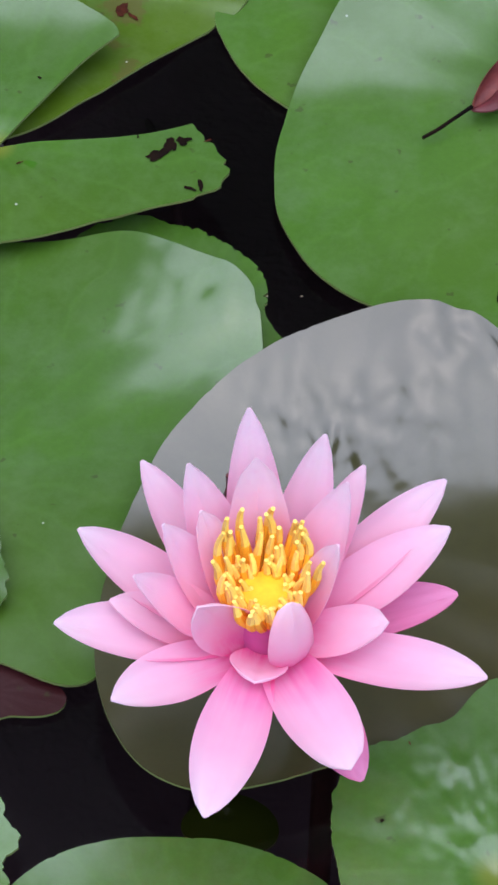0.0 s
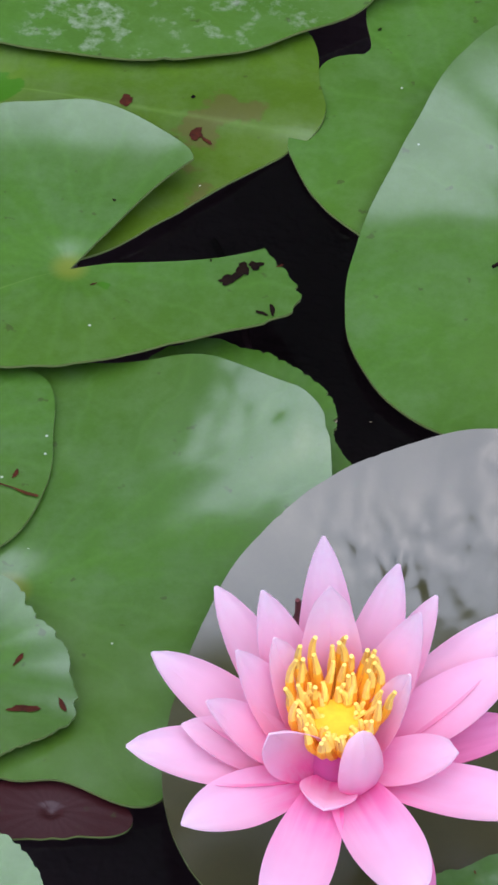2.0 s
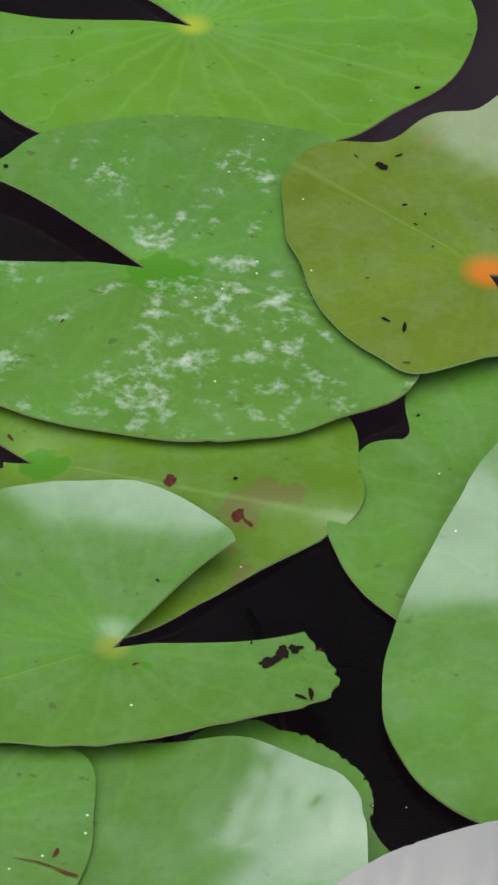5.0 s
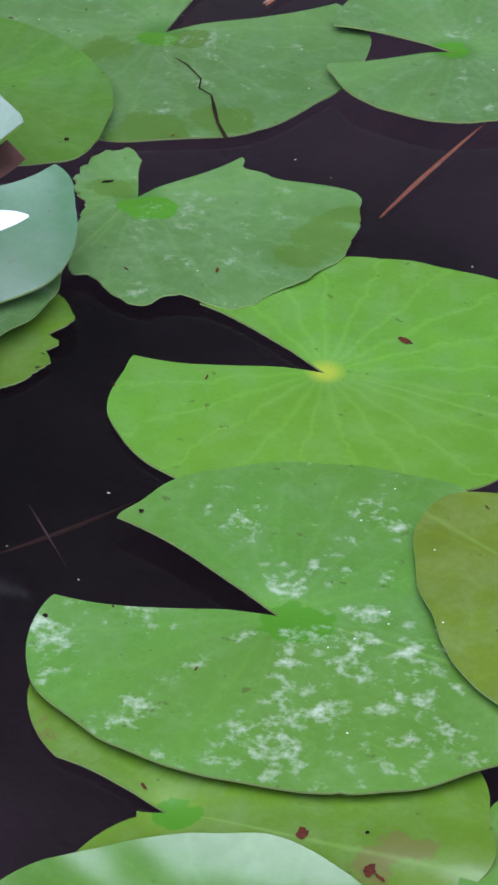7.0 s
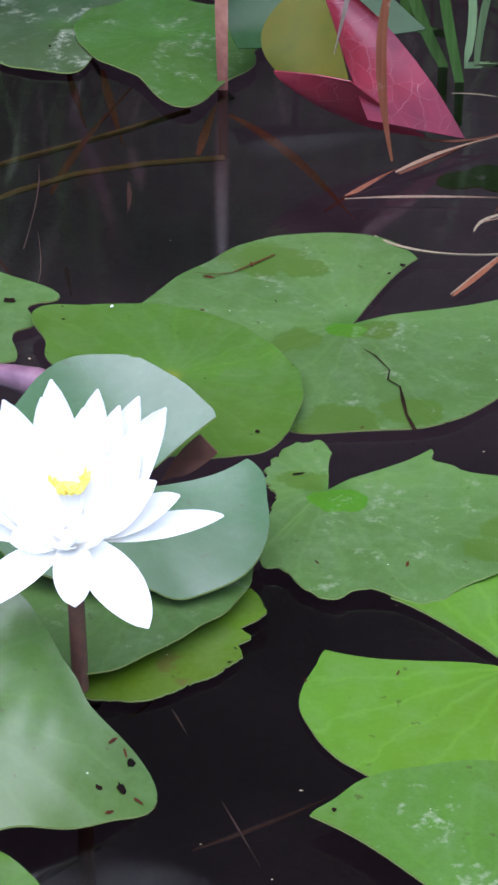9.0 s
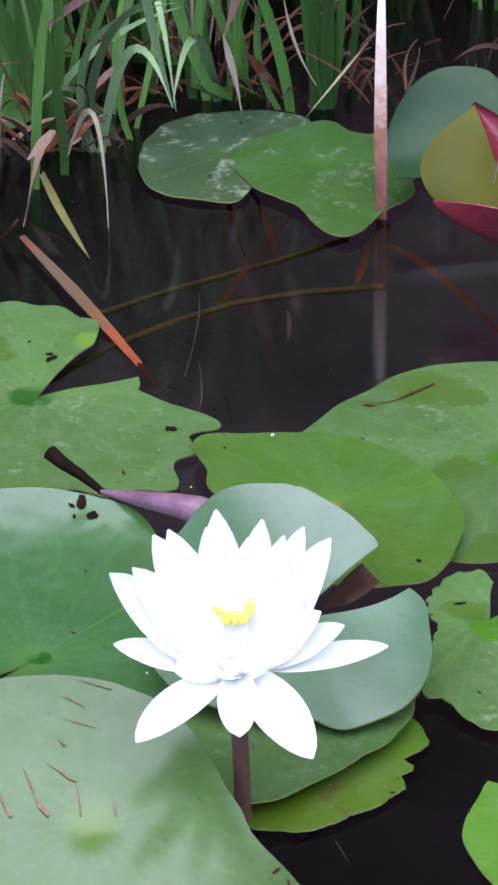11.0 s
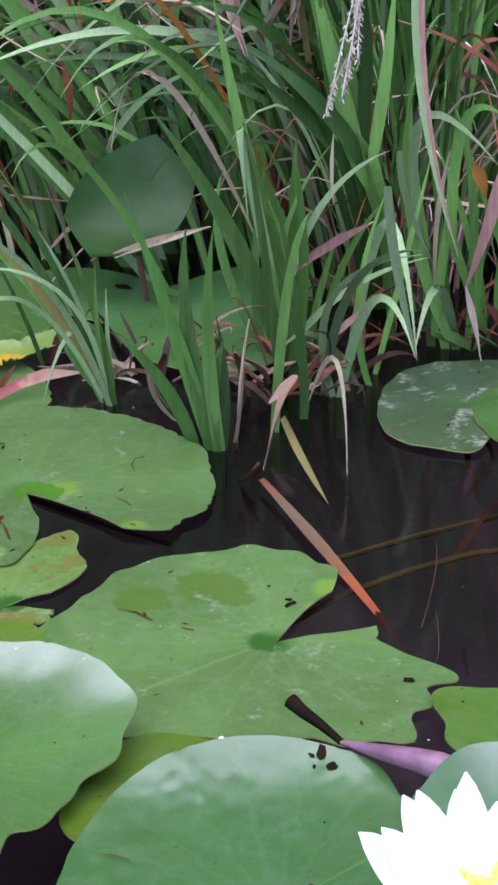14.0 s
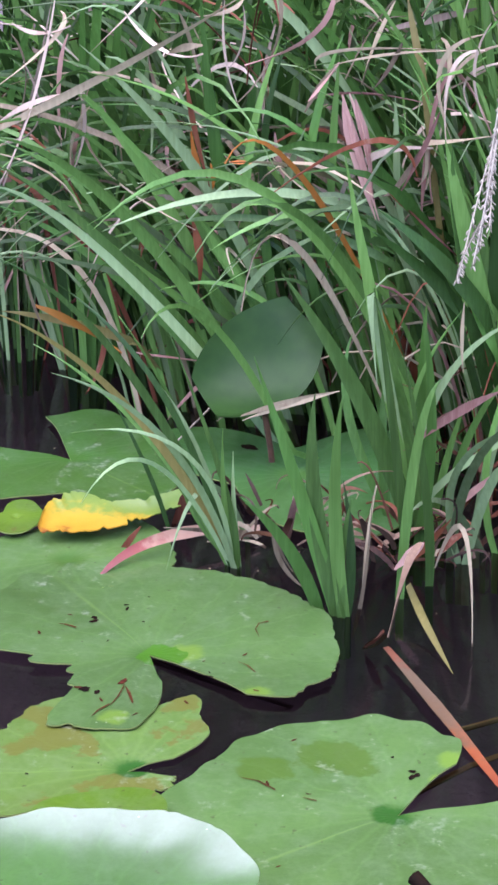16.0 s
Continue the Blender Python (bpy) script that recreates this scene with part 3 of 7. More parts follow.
        part(name, bm, mat, pad)
    return pad, height


lily_pad('large dark bronze-green shiny lily pad under a pink flower', at=(0.021, 0.587), r=0.0803, z=0.014, wave=(0.179, -0.085, -0.022, 0.129, 0.046, 0.007, -0.024, -0.04, -0.014, 0.002, 0.009, 0.003, -0.002, -0.003, -0.007, 0.002, 0.0, 0.0, 0.002, -0.006, -0.001, -0.004), dents=[(0.041, 0.074, 0.0105, 0.0026), (0.056, 0.072, 0.0110, 0.0026), (-0.0045, 0.043, 0.018, 0.0008), (0.017, 0.039, 0.018, 0.0008), (0.032, 0.046, 0.018, 0.0008)], look_of='dark', tilt=(0, -1.5), lift=[(98, 88, 0.028, 2.1)], ripple=0.9, rings=44)
lily_pad('large glossy green lily pad with a raised rim', at=(0.115, 0.786), r=0.1116, z=0.006, wave=(0.027, 0.052, -0.018, 0.073, 0.012, -0.063, -0.01, 0.009, 0.003, 0.009, -0.005, -0.003, 0.0, -0.003, 0.003, 0.002, -0.002, 0.002, -0.001, -0.003, 0.001, -0.002), marks=[(-0.0338, -0.0886, 0.0022, "hole")], lift=[(150, 32, 0.004, 2.0)], swell=[(-0.026, 0.126, 0.14, 0.072, 22, 0.023)], ripple=1.2)
lily_pad('large glossy green lily pad with a creased shiny rim', at=(-0.097, 0.619), r=0.0914, z=0.006, wave=(0.093, 0.157, 0.026, 0.017, -0.033, 0.012, -0.05, 0.047, -0.003, 0.0, 0.004, 0.004, 0.006, 0.0, 0.001, -0.005, -0.004, -0.003, -0.002, 0.003, 0.004, 0.006, 0.006, 0.004, 0.001, -0.001, -0.006, -0.002, -0.008, 0.0, -0.004, 0.003, 0.001, 0.002, 0.004, -0.001), dents=[(0.0802, 0.0717, 0.026, 0.0009)], lift=[(48, 40, 0.0050, 4.5)], ripple=1.3, rings=36)
lily_pad('torn pale green lily pad with brown rot spots', at=(-0.117, 0.581), r=0.0407, z=0.012, wave=(0.017, 0.004, 0.023, -0.027, 0.025, -0.037, 0.022, -0.035, 0.0, -0.003, -0.002, -0.005, -0.004, -0.003, -0.006, 0.0, -0.007, 0.004, -0.007, 0.005, -0.006, 0.003, -0.003, 0.0, 0.0, -0.001, 0.001, 0.0, 0.0, 0.002, -0.001, 0.002, 0.0, 0.001, 0.002, 0.0), marks=[(0.0291, -0.0146, 0.005, "stain"), (0.0258, 0.0036, 0.002, "stain"), (0.0410, -0.0128, 0.002, "stain")], chew=0.06, lift=[(60, 80, 0.004, 4.0)])
lily_pad('dark green lily pad with a brown crack', at=(-0.135, 0.675), r=0.0447, z=0.009, wave=(0.093, -0.121, 0.044, 0.006, -0.016, 0.041, -0.063, 0.027, -0.012, -0.006, -0.005, -0.009, 0.002, -0.009, 0.008, -0.006), marks=[(0.0357, -0.0116, 0.002, "stain")], look_of='green')
lily_pad('pale green cleft lily pad with a torn lobe and rot holes', at=(-0.089, 0.756), r=0.0719, z=0.014, wave=(-0.193, 0.175, 0.172, -0.05, 0.002, -0.03, 0.048, -0.044, 0.021, -0.014, 0.011, -0.024, 0.001, -0.006, -0.002, -0.009, -0.006, -0.008, -0.008, -0.002, -0.006, -0.007, -0.003, -0.005, -0.002, 0.002, -0.003, 0.0, -0.003, 0.002, -0.002, 0.002, -0.001, -0.001, -0.001, 0.001, 0.0, 0.0, 0.002, 0.0), notch=(53, 8), marks=[(0.0579, -0.0042, 0.0044, "hole"), (0.0600, -0.0012, 0.0034, "hole"), (0.0640, 0.0008, 0.0026, "hole"), (0.0545, -0.0062, 0.0026, "hole"), (0.0705, -0.0210, 0.0032, "hole"), (0.0670, -0.0222, 0.0024, "hole"), (0.0088, -0.0090, 0.0012, "stain"), (0.0486, 0.0032, 0.0009, "hole"), (0.0128, -0.0092, 0.0014, "heart"), (0.0133, 0.0318, 0.0008, "hole"), (0.0725, 0.0002, 0.0012, "stain")], cup=0.003, lift=[(85, 45, 0.003, 4.0)], bites=[(5, 1.5, 0.02), (1, 1.2, 0.028), (-4, 1.6, 0.018), (-8, 1.2, 0.024), (-13, 1.8, 0.018), (-19, 1.3, 0.02)])
lily_pad('yellow-green lily pad with rust-brown stains, partly under others', at=(-0.128, 0.859), r=0.0789, z=0.004, wave=(0.503, 0.015, -0.16, -0.149, 0.266, 0.134, -0.034, 0.047, 0.005, -0.001, 0.005, -0.004, 0.003, -0.006, 0.001, -0.007, -0.001, -0.006, -0.001, -0.005, -0.001, -0.004, 0.0, -0.004, -0.001, -0.004, -0.001, -0.004, -0.001, -0.003, -0.001, -0.002, -0.001, -0.002, -0.001, -0.002, -0.001, -0.001, -0.001, -0.001), notch=(152, -172), marks=[(0.0787, -0.0230, 0.003, "stain"), (0.0827, -0.0262, 0.002, "stain"), (0.0764, -0.0037, 0.001, "hole"), (0.0521, -0.0072, 0.003, "stain"), (0.0022, -0.0007, 0.006, "heart"), (-0.0104, 0.0114, 0.0015, "stain")], look_of='yellow')
lily_pad('large green lily pad flecked with white mildew', at=(-0.095, 0.974), r=0.1069, z=0.009, wave=(0.106, -0.03, 0.026, 0.016, -0.004, -0.036, -0.018, -0.001, 0.001, -0.01, -0.001, -0.002, 0.005, 0.005, -0.005, 0.003, 0.002, 0.006, -0.002, 0.001, 0.0, -0.001, 0.003, -0.004, 0.003, -0.001, 0.001, -0.003, 0.002, 0.001, -0.005, 0.001, -0.001, 0.0, -0.003, 0.0), notch=(144, -179), marks=[(0.0065, -0.0048, 0.0105, "heart"), (-0.0639, 0.0583, 0.0013, "hole"), (-0.0943, -0.0151, 0.0012, "hole"), (-0.0613, -0.0152, 0.0006, "hole"), (-0.0302, -0.0392, 0.0012, "stain"), (-0.0678, -0.0056, 0.0008, "hole")], look_of='mildew', lift=[(170, 25, 0.003, 4.0)])
lily_pad('bright green lily pad with a yellow heart and clear veins', at=(-0.089, 1.153), r=0.1018, z=0.004, wave=(0.146, -0.062, 0.055, 0.094, 0.025, -0.003, 0.006, 0.008, 0.005, 0.005, -0.003, 0.002, 0.005, 0.0, 0.003, -0.005, 0.002, 0.003, -0.002, -0.003, -0.003, 0.0, -0.002, -0.001, -0.001, 0.004, -0.001, 0.0, -0.001, 0.002, 0.002, 0.0, -0.001, 0.0, -0.001, -0.001), notch=(144, -179), marks=[(-0.0529, -0.0138, 0.0014, "stain"), (0.0347, 0.0275, 0.0038, "stain"), (0.1013, -0.0392, 0.0014, "hole"), (0.1149, -0.0346, 0.001, "hole"), (-0.0940, -0.0254, 0.0012, "stain")], look_of='bright', lift=[(172, 22, 0.003, 4.0)])
lily_pad('olive-brown lily pad with an orange heart and chewed holes', at=(0.043, 0.979), r=0.0819, z=0.013, wave=(-0.002, 0.243, 0.03, 0.001, 0.023, -0.007, -0.058, -0.052, 0.008, 0.007, 0.004, 0.024, 0.006, -0.012, 0.001, -0.004, -0.007, -0.002, 0.002, -0.005, -0.002, 0.014, -0.004, 0.002, 0.01, -0.01, 0.002, -0.001, -0.008, 0.004, -0.003, -0.002, 0.004, 0.003, 0.002, 0.001, 0.003, -0.002, -0.001, -0.001), notch=(-68, -8), marks=[(-0.0450, 0.0639, 0.0028, "hole"), (-0.0381, 0.0716, 0.0018, "hole"), (-0.0333, -0.0398, 0.0026, "hole"), (-0.0408, -0.0360, 0.002, "hole"), (-0.0350, 0.0391, 0.001, "hole"), (-0.0263, 0.0335, 0.0009, "hole"), (-0.0301, 0.0264, 0.0009, "hole"), (-0.0489, -0.0103, 0.0009, "stain"), (-0.0230, 0.0123, 0.001, "stain"), (-0.0559, 0.0698, 0.0012, "stain"), (-0.0320, -0.0608, 0.0012, "stain")], look_of='olive', lift=[(65, 60, 0.016, 4.0)])
lily_pad('bright green lily pad half hidden beneath its neighbours', at=(0.054, 0.849), r=0.0795, z=0.003, wave=(0.116, 0.051, -0.064, 0.044, -0.006, -0.055, 0.042, 0.012, -0.008, 0.012, -0.001, -0.008, 0.002, 0.006, -0.009, -0.005, 0.013, -0.006, -0.002, 0.013, -0.007, -0.006, 0.005, -0.001, -0.003, 0.001, 0.004, -0.003, 0.001, 0.007, -0.005, -0.002, 0.002, -0.003, 0.002, 0.0, 0.0, 0.001, 0.0, 0.001, -0.002, 0.001, -0.001, -0.003), marks=[(-0.0375, 0.0502, 0.001, "hole")], look_of='green')
lily_pad('green lily pad with a torn ragged rim', at=(0.072, 0.466), r=0.0571, z=0.021, wave=(0.189, 0.096, -0.026, 0.034, -0.021, 0.025, -0.029, -0.044, 0.001, -0.005, -0.002, 0.003, 0.001, -0.008, 0.01, 0.005, -0.004, 0.008, -0.009, -0.002, 0.001, -0.01, 0.008, 0.001, 0.002, 0.007, -0.007, 0.004, -0.004, -0.006, 0.005, -0.004, 0.004, 0.004, -0.003, 0.002, 0.0, -0.001, 0.0, 0.002), marks=[(-0.0318, 0.0159, 0.0006, "hole"), (-0.0236, 0.0425, 0.0006, "stain")], dents=[(-0.0073, 0.0242, 0.022, 0.0006)], chew=0.025, rings=36, ripple=0.35)
lily_pad('round green floating lily pad on dark water', at=(-0.017, 0.440), r=0.0520, z=0.008, wave=(-0.008, -0.092, 0.063, -0.003, 0.002, 0.028, 0.0, 0.0, 0.002, 0.003, 0.0, 0.001, -0.001, 0.001), lift=[(95, 60, 0.003, 4.0)])
lily_pad('chewed pale lily pad with holes', at=(-0.097, 0.482), r=0.0361, z=0.008, wave=(-0.079, 0.009, -0.037, -0.039, 0.005, -0.039, 0.028, -0.013, 0.0, 0.007, 0.001, 0.009, 0.0, 0.008, 0.0, 0.004, 0.003, 0.0, 0.007, -0.001, 0.008, -0.001, 0.008, -0.002, 0.008, -0.004, 0.008, -0.004, 0.007, -0.004, 0.004, -0.003, 0.0, -0.005, -0.002, -0.007), marks=[(0.0157, 0.0054, 0.0028, "hole"), (0.0181, 0.0151, 0.0012, "hole")], chew=0.08, lift=[(60, 90, 0.004, 3.0)])
lily_pad('dark maroon lily pad lying at the waterline', at=(-0.077, 0.536), r=0.0151, z=0.003, wave=(0.021, 0.024, 0.373, -0.009, 0.088, -0.013, 0.053, -0.025, 0.066, -0.014, -0.023, -0.031, 0.02, -0.021, -0.012, -0.026), look_of='maroon', stalk=False, ripple=0.3)
lily_pad('round green floating lily pad on dark water', at=(-0.024, 0.694), r=0.0404, z=0.003, wave=(-0.151, -0.101, -0.044, -0.09, -0.014, -0.011, -0.055, 0.023, -0.012, 0.005, -0.008, 0.009, -0.01, 0.009, -0.007, 0.004, 0.001, 0.003, 0.002, 0.007, -0.001, 0.005, 0.002, 0.0, 0.006, 0.001, 0.003, 0.003, 0.0, -0.002, 0.002, -0.004), chew=0.06)
lily_pad('small olive pad sunk below the surface', at=(-0.004, 0.505), r=0.0111, z=-0.012, wave=(0.124, -0.3, 0.178, -0.056, -0.013, -0.176, -0.047, 0.026), look_of='yellow', stalk=False, ripple=0.3)
lily_pad('dull green lily pad with a ragged rim and green heart', at=(-0.191, 1.285), r=0.0622, z=0.006, wave=(0.528, -0.334, 0.031, -0.227, 0.07, 0.032, 0.062, -0.024, 0.002, -0.02, 0.032, 0.011, 0.028, 0.005, 0.02, -0.01, 0.022, 0.004, 0.014, 0.02, -0.009, 0.029, -0.007, 0.025, 0.01, 0.003, -0.002, -0.008, -0.02, 0.003, -0.008, 0.005, 0.01, -0.002, 0.005, 0.009, -0.007, 0.012, -0.007, -0.002, -0.008, -0.006, -0.007, 0.0, -0.004, -0.001, -0.004, -0.012), notch=(93, 41), marks=[(0.0941, -0.0245, 0.0150, "wet"), (0.0837, -0.0437, 0.0110, "wet"), (0.1027, -0.0052, 0.0100, "wet"), (-0.0121, 0.0031, 0.0100, "wet"), (0.0055, -0.0110, 0.0095, "heart"), (-0.0158, 0.0090, 0.0034, "hole"), (0.0453, -0.0615, 0.0018, "stain"), (0.0025, -0.0657, 0.0012, "stain")], look_of='dull', chew=0.05)
lily_pad('dull green lily pad with a dark crack across it', at=(-0.197, 1.452), r=0.1064, z=0.004, wave=(-0.056, -0.116, 0.043, -0.012, 0.033, -0.02, 0.02, 0.03, -0.004, 0.004, -0.001, 0.005, 0.0, -0.007, 0.004, -0.006, -0.003, 0.003, -0.003, 0.004, 0.001, 0.0, 0.002, -0.002, 0.003, 0.0, 0.001, 0.005, 0.0, 0.0, 0.0, 0.001, -0.001, -0.001, 0.002, 0.001), notch=(69, 25), marks=[(0.0052, -0.1045, 0.0200, "wet"), (0.0413, -0.0910, 0.0160, "wet"), (-0.0569, 0.0614, 0.0200, "wet"), (-0.0279, -0.0244, 0.0130, "wet"), (-0.0332, 0.0529, 0.0120, "wet"), (0.0129, -0.0076, 0.0100, "wet"), (-0.0036, -0.0085, 0.0075, "heart"), (0.0211, 0.0636, 0.0018, "hole"), (0.0143, 0.0534, 0.0012, "hole"), (-0.0438, 0.0140, 0.0012, "hole"), (-0.0835, 0.0348, 0.003, "stain"), (0.0166, -0.1079, 0.0012, "stain"), (-0.0626, 0.0531, 0.0022, "stain")], look_of='dull')
lily_pad('green lily pad with darker blotches', at=(-0.284, 1.371), r=0.0709, z=0.011, wave=(0.017, -0.027, -0.059, -0.197, 0.045, 0.076, -0.043, -0.054, 0.013, 0.026, -0.006, 0.016, 0.011, -0.012, 0.012, 0.013, -0.013, -0.01, 0.013, -0.004, -0.011, 0.006, 0.004, -0.008, -0.001, 0.009, -0.002, -0.004, 0.003, 0.005, -0.005, -0.001, 0.002, -0.003, -0.002, 0.002), marks=[(-0.0684, 0.0611, 0.0009, "hole"), (-0.0654, 0.0481, 0.001, "hole"), (0.0187, -0.0019, 0.0009, "hole"), (0.0527, -0.0489, 0.0016, "hole"), (0.0070, 0.0657, 0.0014, "stain"), (-0.0422, 0.0648, 0.0012, "speck")], look_of='green', lift=[(40, 70, 0.005, 3.5)])
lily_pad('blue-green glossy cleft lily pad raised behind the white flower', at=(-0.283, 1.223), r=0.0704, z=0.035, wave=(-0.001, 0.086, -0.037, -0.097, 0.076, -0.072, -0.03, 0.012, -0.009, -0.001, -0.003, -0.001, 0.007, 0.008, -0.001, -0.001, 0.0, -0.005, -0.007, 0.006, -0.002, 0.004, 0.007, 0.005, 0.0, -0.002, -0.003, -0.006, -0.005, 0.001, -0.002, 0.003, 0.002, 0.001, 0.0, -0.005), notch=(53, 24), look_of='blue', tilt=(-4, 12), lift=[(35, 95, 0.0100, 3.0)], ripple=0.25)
lily_pad('green lily pad tucked beneath a raised one', at=(-0.267, 1.180), r=0.0606, z=0.014, wave=(-0.096, 0.063, -0.1, 0.099, 0.007, 0.076, 0.003, -0.067, -0.022, -0.009, 0.001, -0.004, 0.016, -0.007, 0.009, -0.002, -0.001, 0.011, -0.005, 0.011), look_of='dull')
lily_pad('yellow-olive decaying lily pad with chewed rim', at=(-0.252, 1.156), r=0.0482, z=0.004, wave=(-0.093, 0.02, -0.078, 0.082, 0.006, 0.046, -0.03, -0.044, -0.024, -0.004, -0.01, -0.003, -0.005, -0.01, -0.003, -0.005, 0.005, -0.004, 0.003, -0.006, 0.002, 0.001, 0.009, 0.003, 0.008, 0.0, 0.006, 0.005, 0.01, 0.007, 0.007, 0.003, 0.003, 0.006, 0.006, 0.006, 0.004, 0.001, 0.0, 0.003, 0.002, 0.004, -0.001, 0.0), marks=[(0.0342, -0.0085, 0.0012, "hole"), (0.0332, -0.0195, 0.0012, "hole")], look_of='yellow', chew=0.05)
lily_pad('large shiny olive lily pad arching over others, brown scratches', at=(-0.339, 1.052), r=0.0810, z=0.037, wave=(-0.099, -0.012, 0.085, -0.102, 0.073, -0.005, 0.03, -0.091, 0.006, -0.012, 0.009, -0.023, 0.013, -0.017, 0.0, -0.016, 0.003, -0.015, -0.001, -0.006, 0.001, -0.009, 0.005, -0.004, 0.0, -0.009, 0.003, -0.008, -0.004, -0.003, -0.001, -0.004, 0.001, 0.002, 0.001, -0.004), marks=[(0.0904, -0.0055, 0.0022, "hole"), (0.0882, -0.0189, 0.0024, "hole"), (0.0794, -0.0233, 0.0016, "hole"), (0.0813, 0.0005, 0.002, "stain"), (0.0872, -0.0024, 0.0014, "stain"), (0.0957, -0.0203, 0.0018, "stain"), (0.0854, -0.0316, 0.0018, "stain")], look_of='shiny_olive', tilt=(-2, 15), cup=0.0, ripple=0.5, lift=[(-10, 80, -0.015, 2.4)])
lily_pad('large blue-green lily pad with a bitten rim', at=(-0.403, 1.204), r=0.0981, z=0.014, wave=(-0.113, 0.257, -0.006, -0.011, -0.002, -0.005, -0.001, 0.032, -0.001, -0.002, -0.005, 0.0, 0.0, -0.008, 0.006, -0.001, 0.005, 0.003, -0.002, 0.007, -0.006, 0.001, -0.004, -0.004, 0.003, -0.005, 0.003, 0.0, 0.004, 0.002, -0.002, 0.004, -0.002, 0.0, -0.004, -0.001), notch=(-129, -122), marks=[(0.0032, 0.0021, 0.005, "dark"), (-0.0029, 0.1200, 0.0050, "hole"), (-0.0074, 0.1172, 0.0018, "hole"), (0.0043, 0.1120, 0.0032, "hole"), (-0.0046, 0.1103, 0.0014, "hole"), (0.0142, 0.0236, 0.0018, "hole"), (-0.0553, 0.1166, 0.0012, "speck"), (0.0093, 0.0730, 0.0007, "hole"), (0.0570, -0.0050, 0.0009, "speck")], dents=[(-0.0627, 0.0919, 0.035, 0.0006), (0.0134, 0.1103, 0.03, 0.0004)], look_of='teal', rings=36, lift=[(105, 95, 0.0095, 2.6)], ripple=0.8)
lily_pad('dull green lily pad with ragged torn rim and dark heart', at=(-0.468, 1.474), r=0.1082, z=0.004, wave=(-0.239, -0.167, 0.016, -0.077, 0.014, -0.114, -0.044, -0.008, -0.011, -0.006, 0.001, -0.014, 0.018, -0.017, 0.012, 0.0, 0.006, -0.018, -0.006, -0.02, -0.008, -0.019, 0.002, -0.01, 0.006, -0.002, -0.005, 0.006, -0.006, -0.002, -0.003, -0.011, 0.001, -0.008, 0.002, -0.002, 0.0, 0.0, -0.015, -0.003, -0.014, -0.005, -0.004, -0.003, -0.002, 0.008, 0.001, 0.017), notch=(73, 28), marks=[(-0.0513, 0.0519, 0.0190, "wet"), (-0.0845, 0.0279, 0.0160, "wet"), (-0.0338, 0.0406, 0.0100, "wet"), (0.0175, 0.0658, 0.0110, "lime"), (0.0131, 0.0408, 0.0060, "lime"), (-0.0013, 0.0396, 0.0036, "hole"), (0.0010, 0.0429, 0.0022, "hole"), (-0.0042, -0.0029, 0.0105, "dark"), (-0.0025, 0.0459, 0.0024, "hole"), (-0.0177, 0.0588, 0.0012, "hole"), (-0.0793, 0.0110, 0.0022, "stain"), (-0.0537, 0.0057, 0.0014, "stain"), (-0.0785, 0.0626, 0.0018, "stain"), (0.0675, -0.0781, 0.0022, "stain"), (0.0834, -0.0272, 0.004, "hole"), (-0.0489, -0.0732, 0.0014, "stain")], look_of='dull', chew=0.012)
lily_pad('glossy lily pad with pale shiny rim', at=(-0.593, 1.282), r=0.0922, z=0.022, wave=(-0.106, 0.068, -0.032, 0.052, -0.037, 0.055, -0.028, 0.018, 0.013, -0.008, -0.002, -0.01, -0.009, -0.013, -0.009, -0.001, -0.007, 0.007, 0.003, 0.01, 0.004, 0.01, 0.002, -0.001, 0.0, -0.004, -0.008, -0.005, -0.008, -0.004, -0.005, 0.002, -0.003, 0.0, 0.005, -0.003), marks=[(0.0477, 0.0266, 0.0009, "hole"), (0.0615, 0.0338, 0.0009, "hole")], lift=[(85, 88, 0.012, 3.0)], ripple=0.5, tilt=(0, 5), look_of='shiny')
lily_pad('yellow-green lily pad beneath others', at=(-0.483, 1.292), r=0.0590, z=0.008, wave=(0.077, 0.071, -0.052, -0.005, 0.036, -0.018, -0.015, 0.032), look_of='yellow')
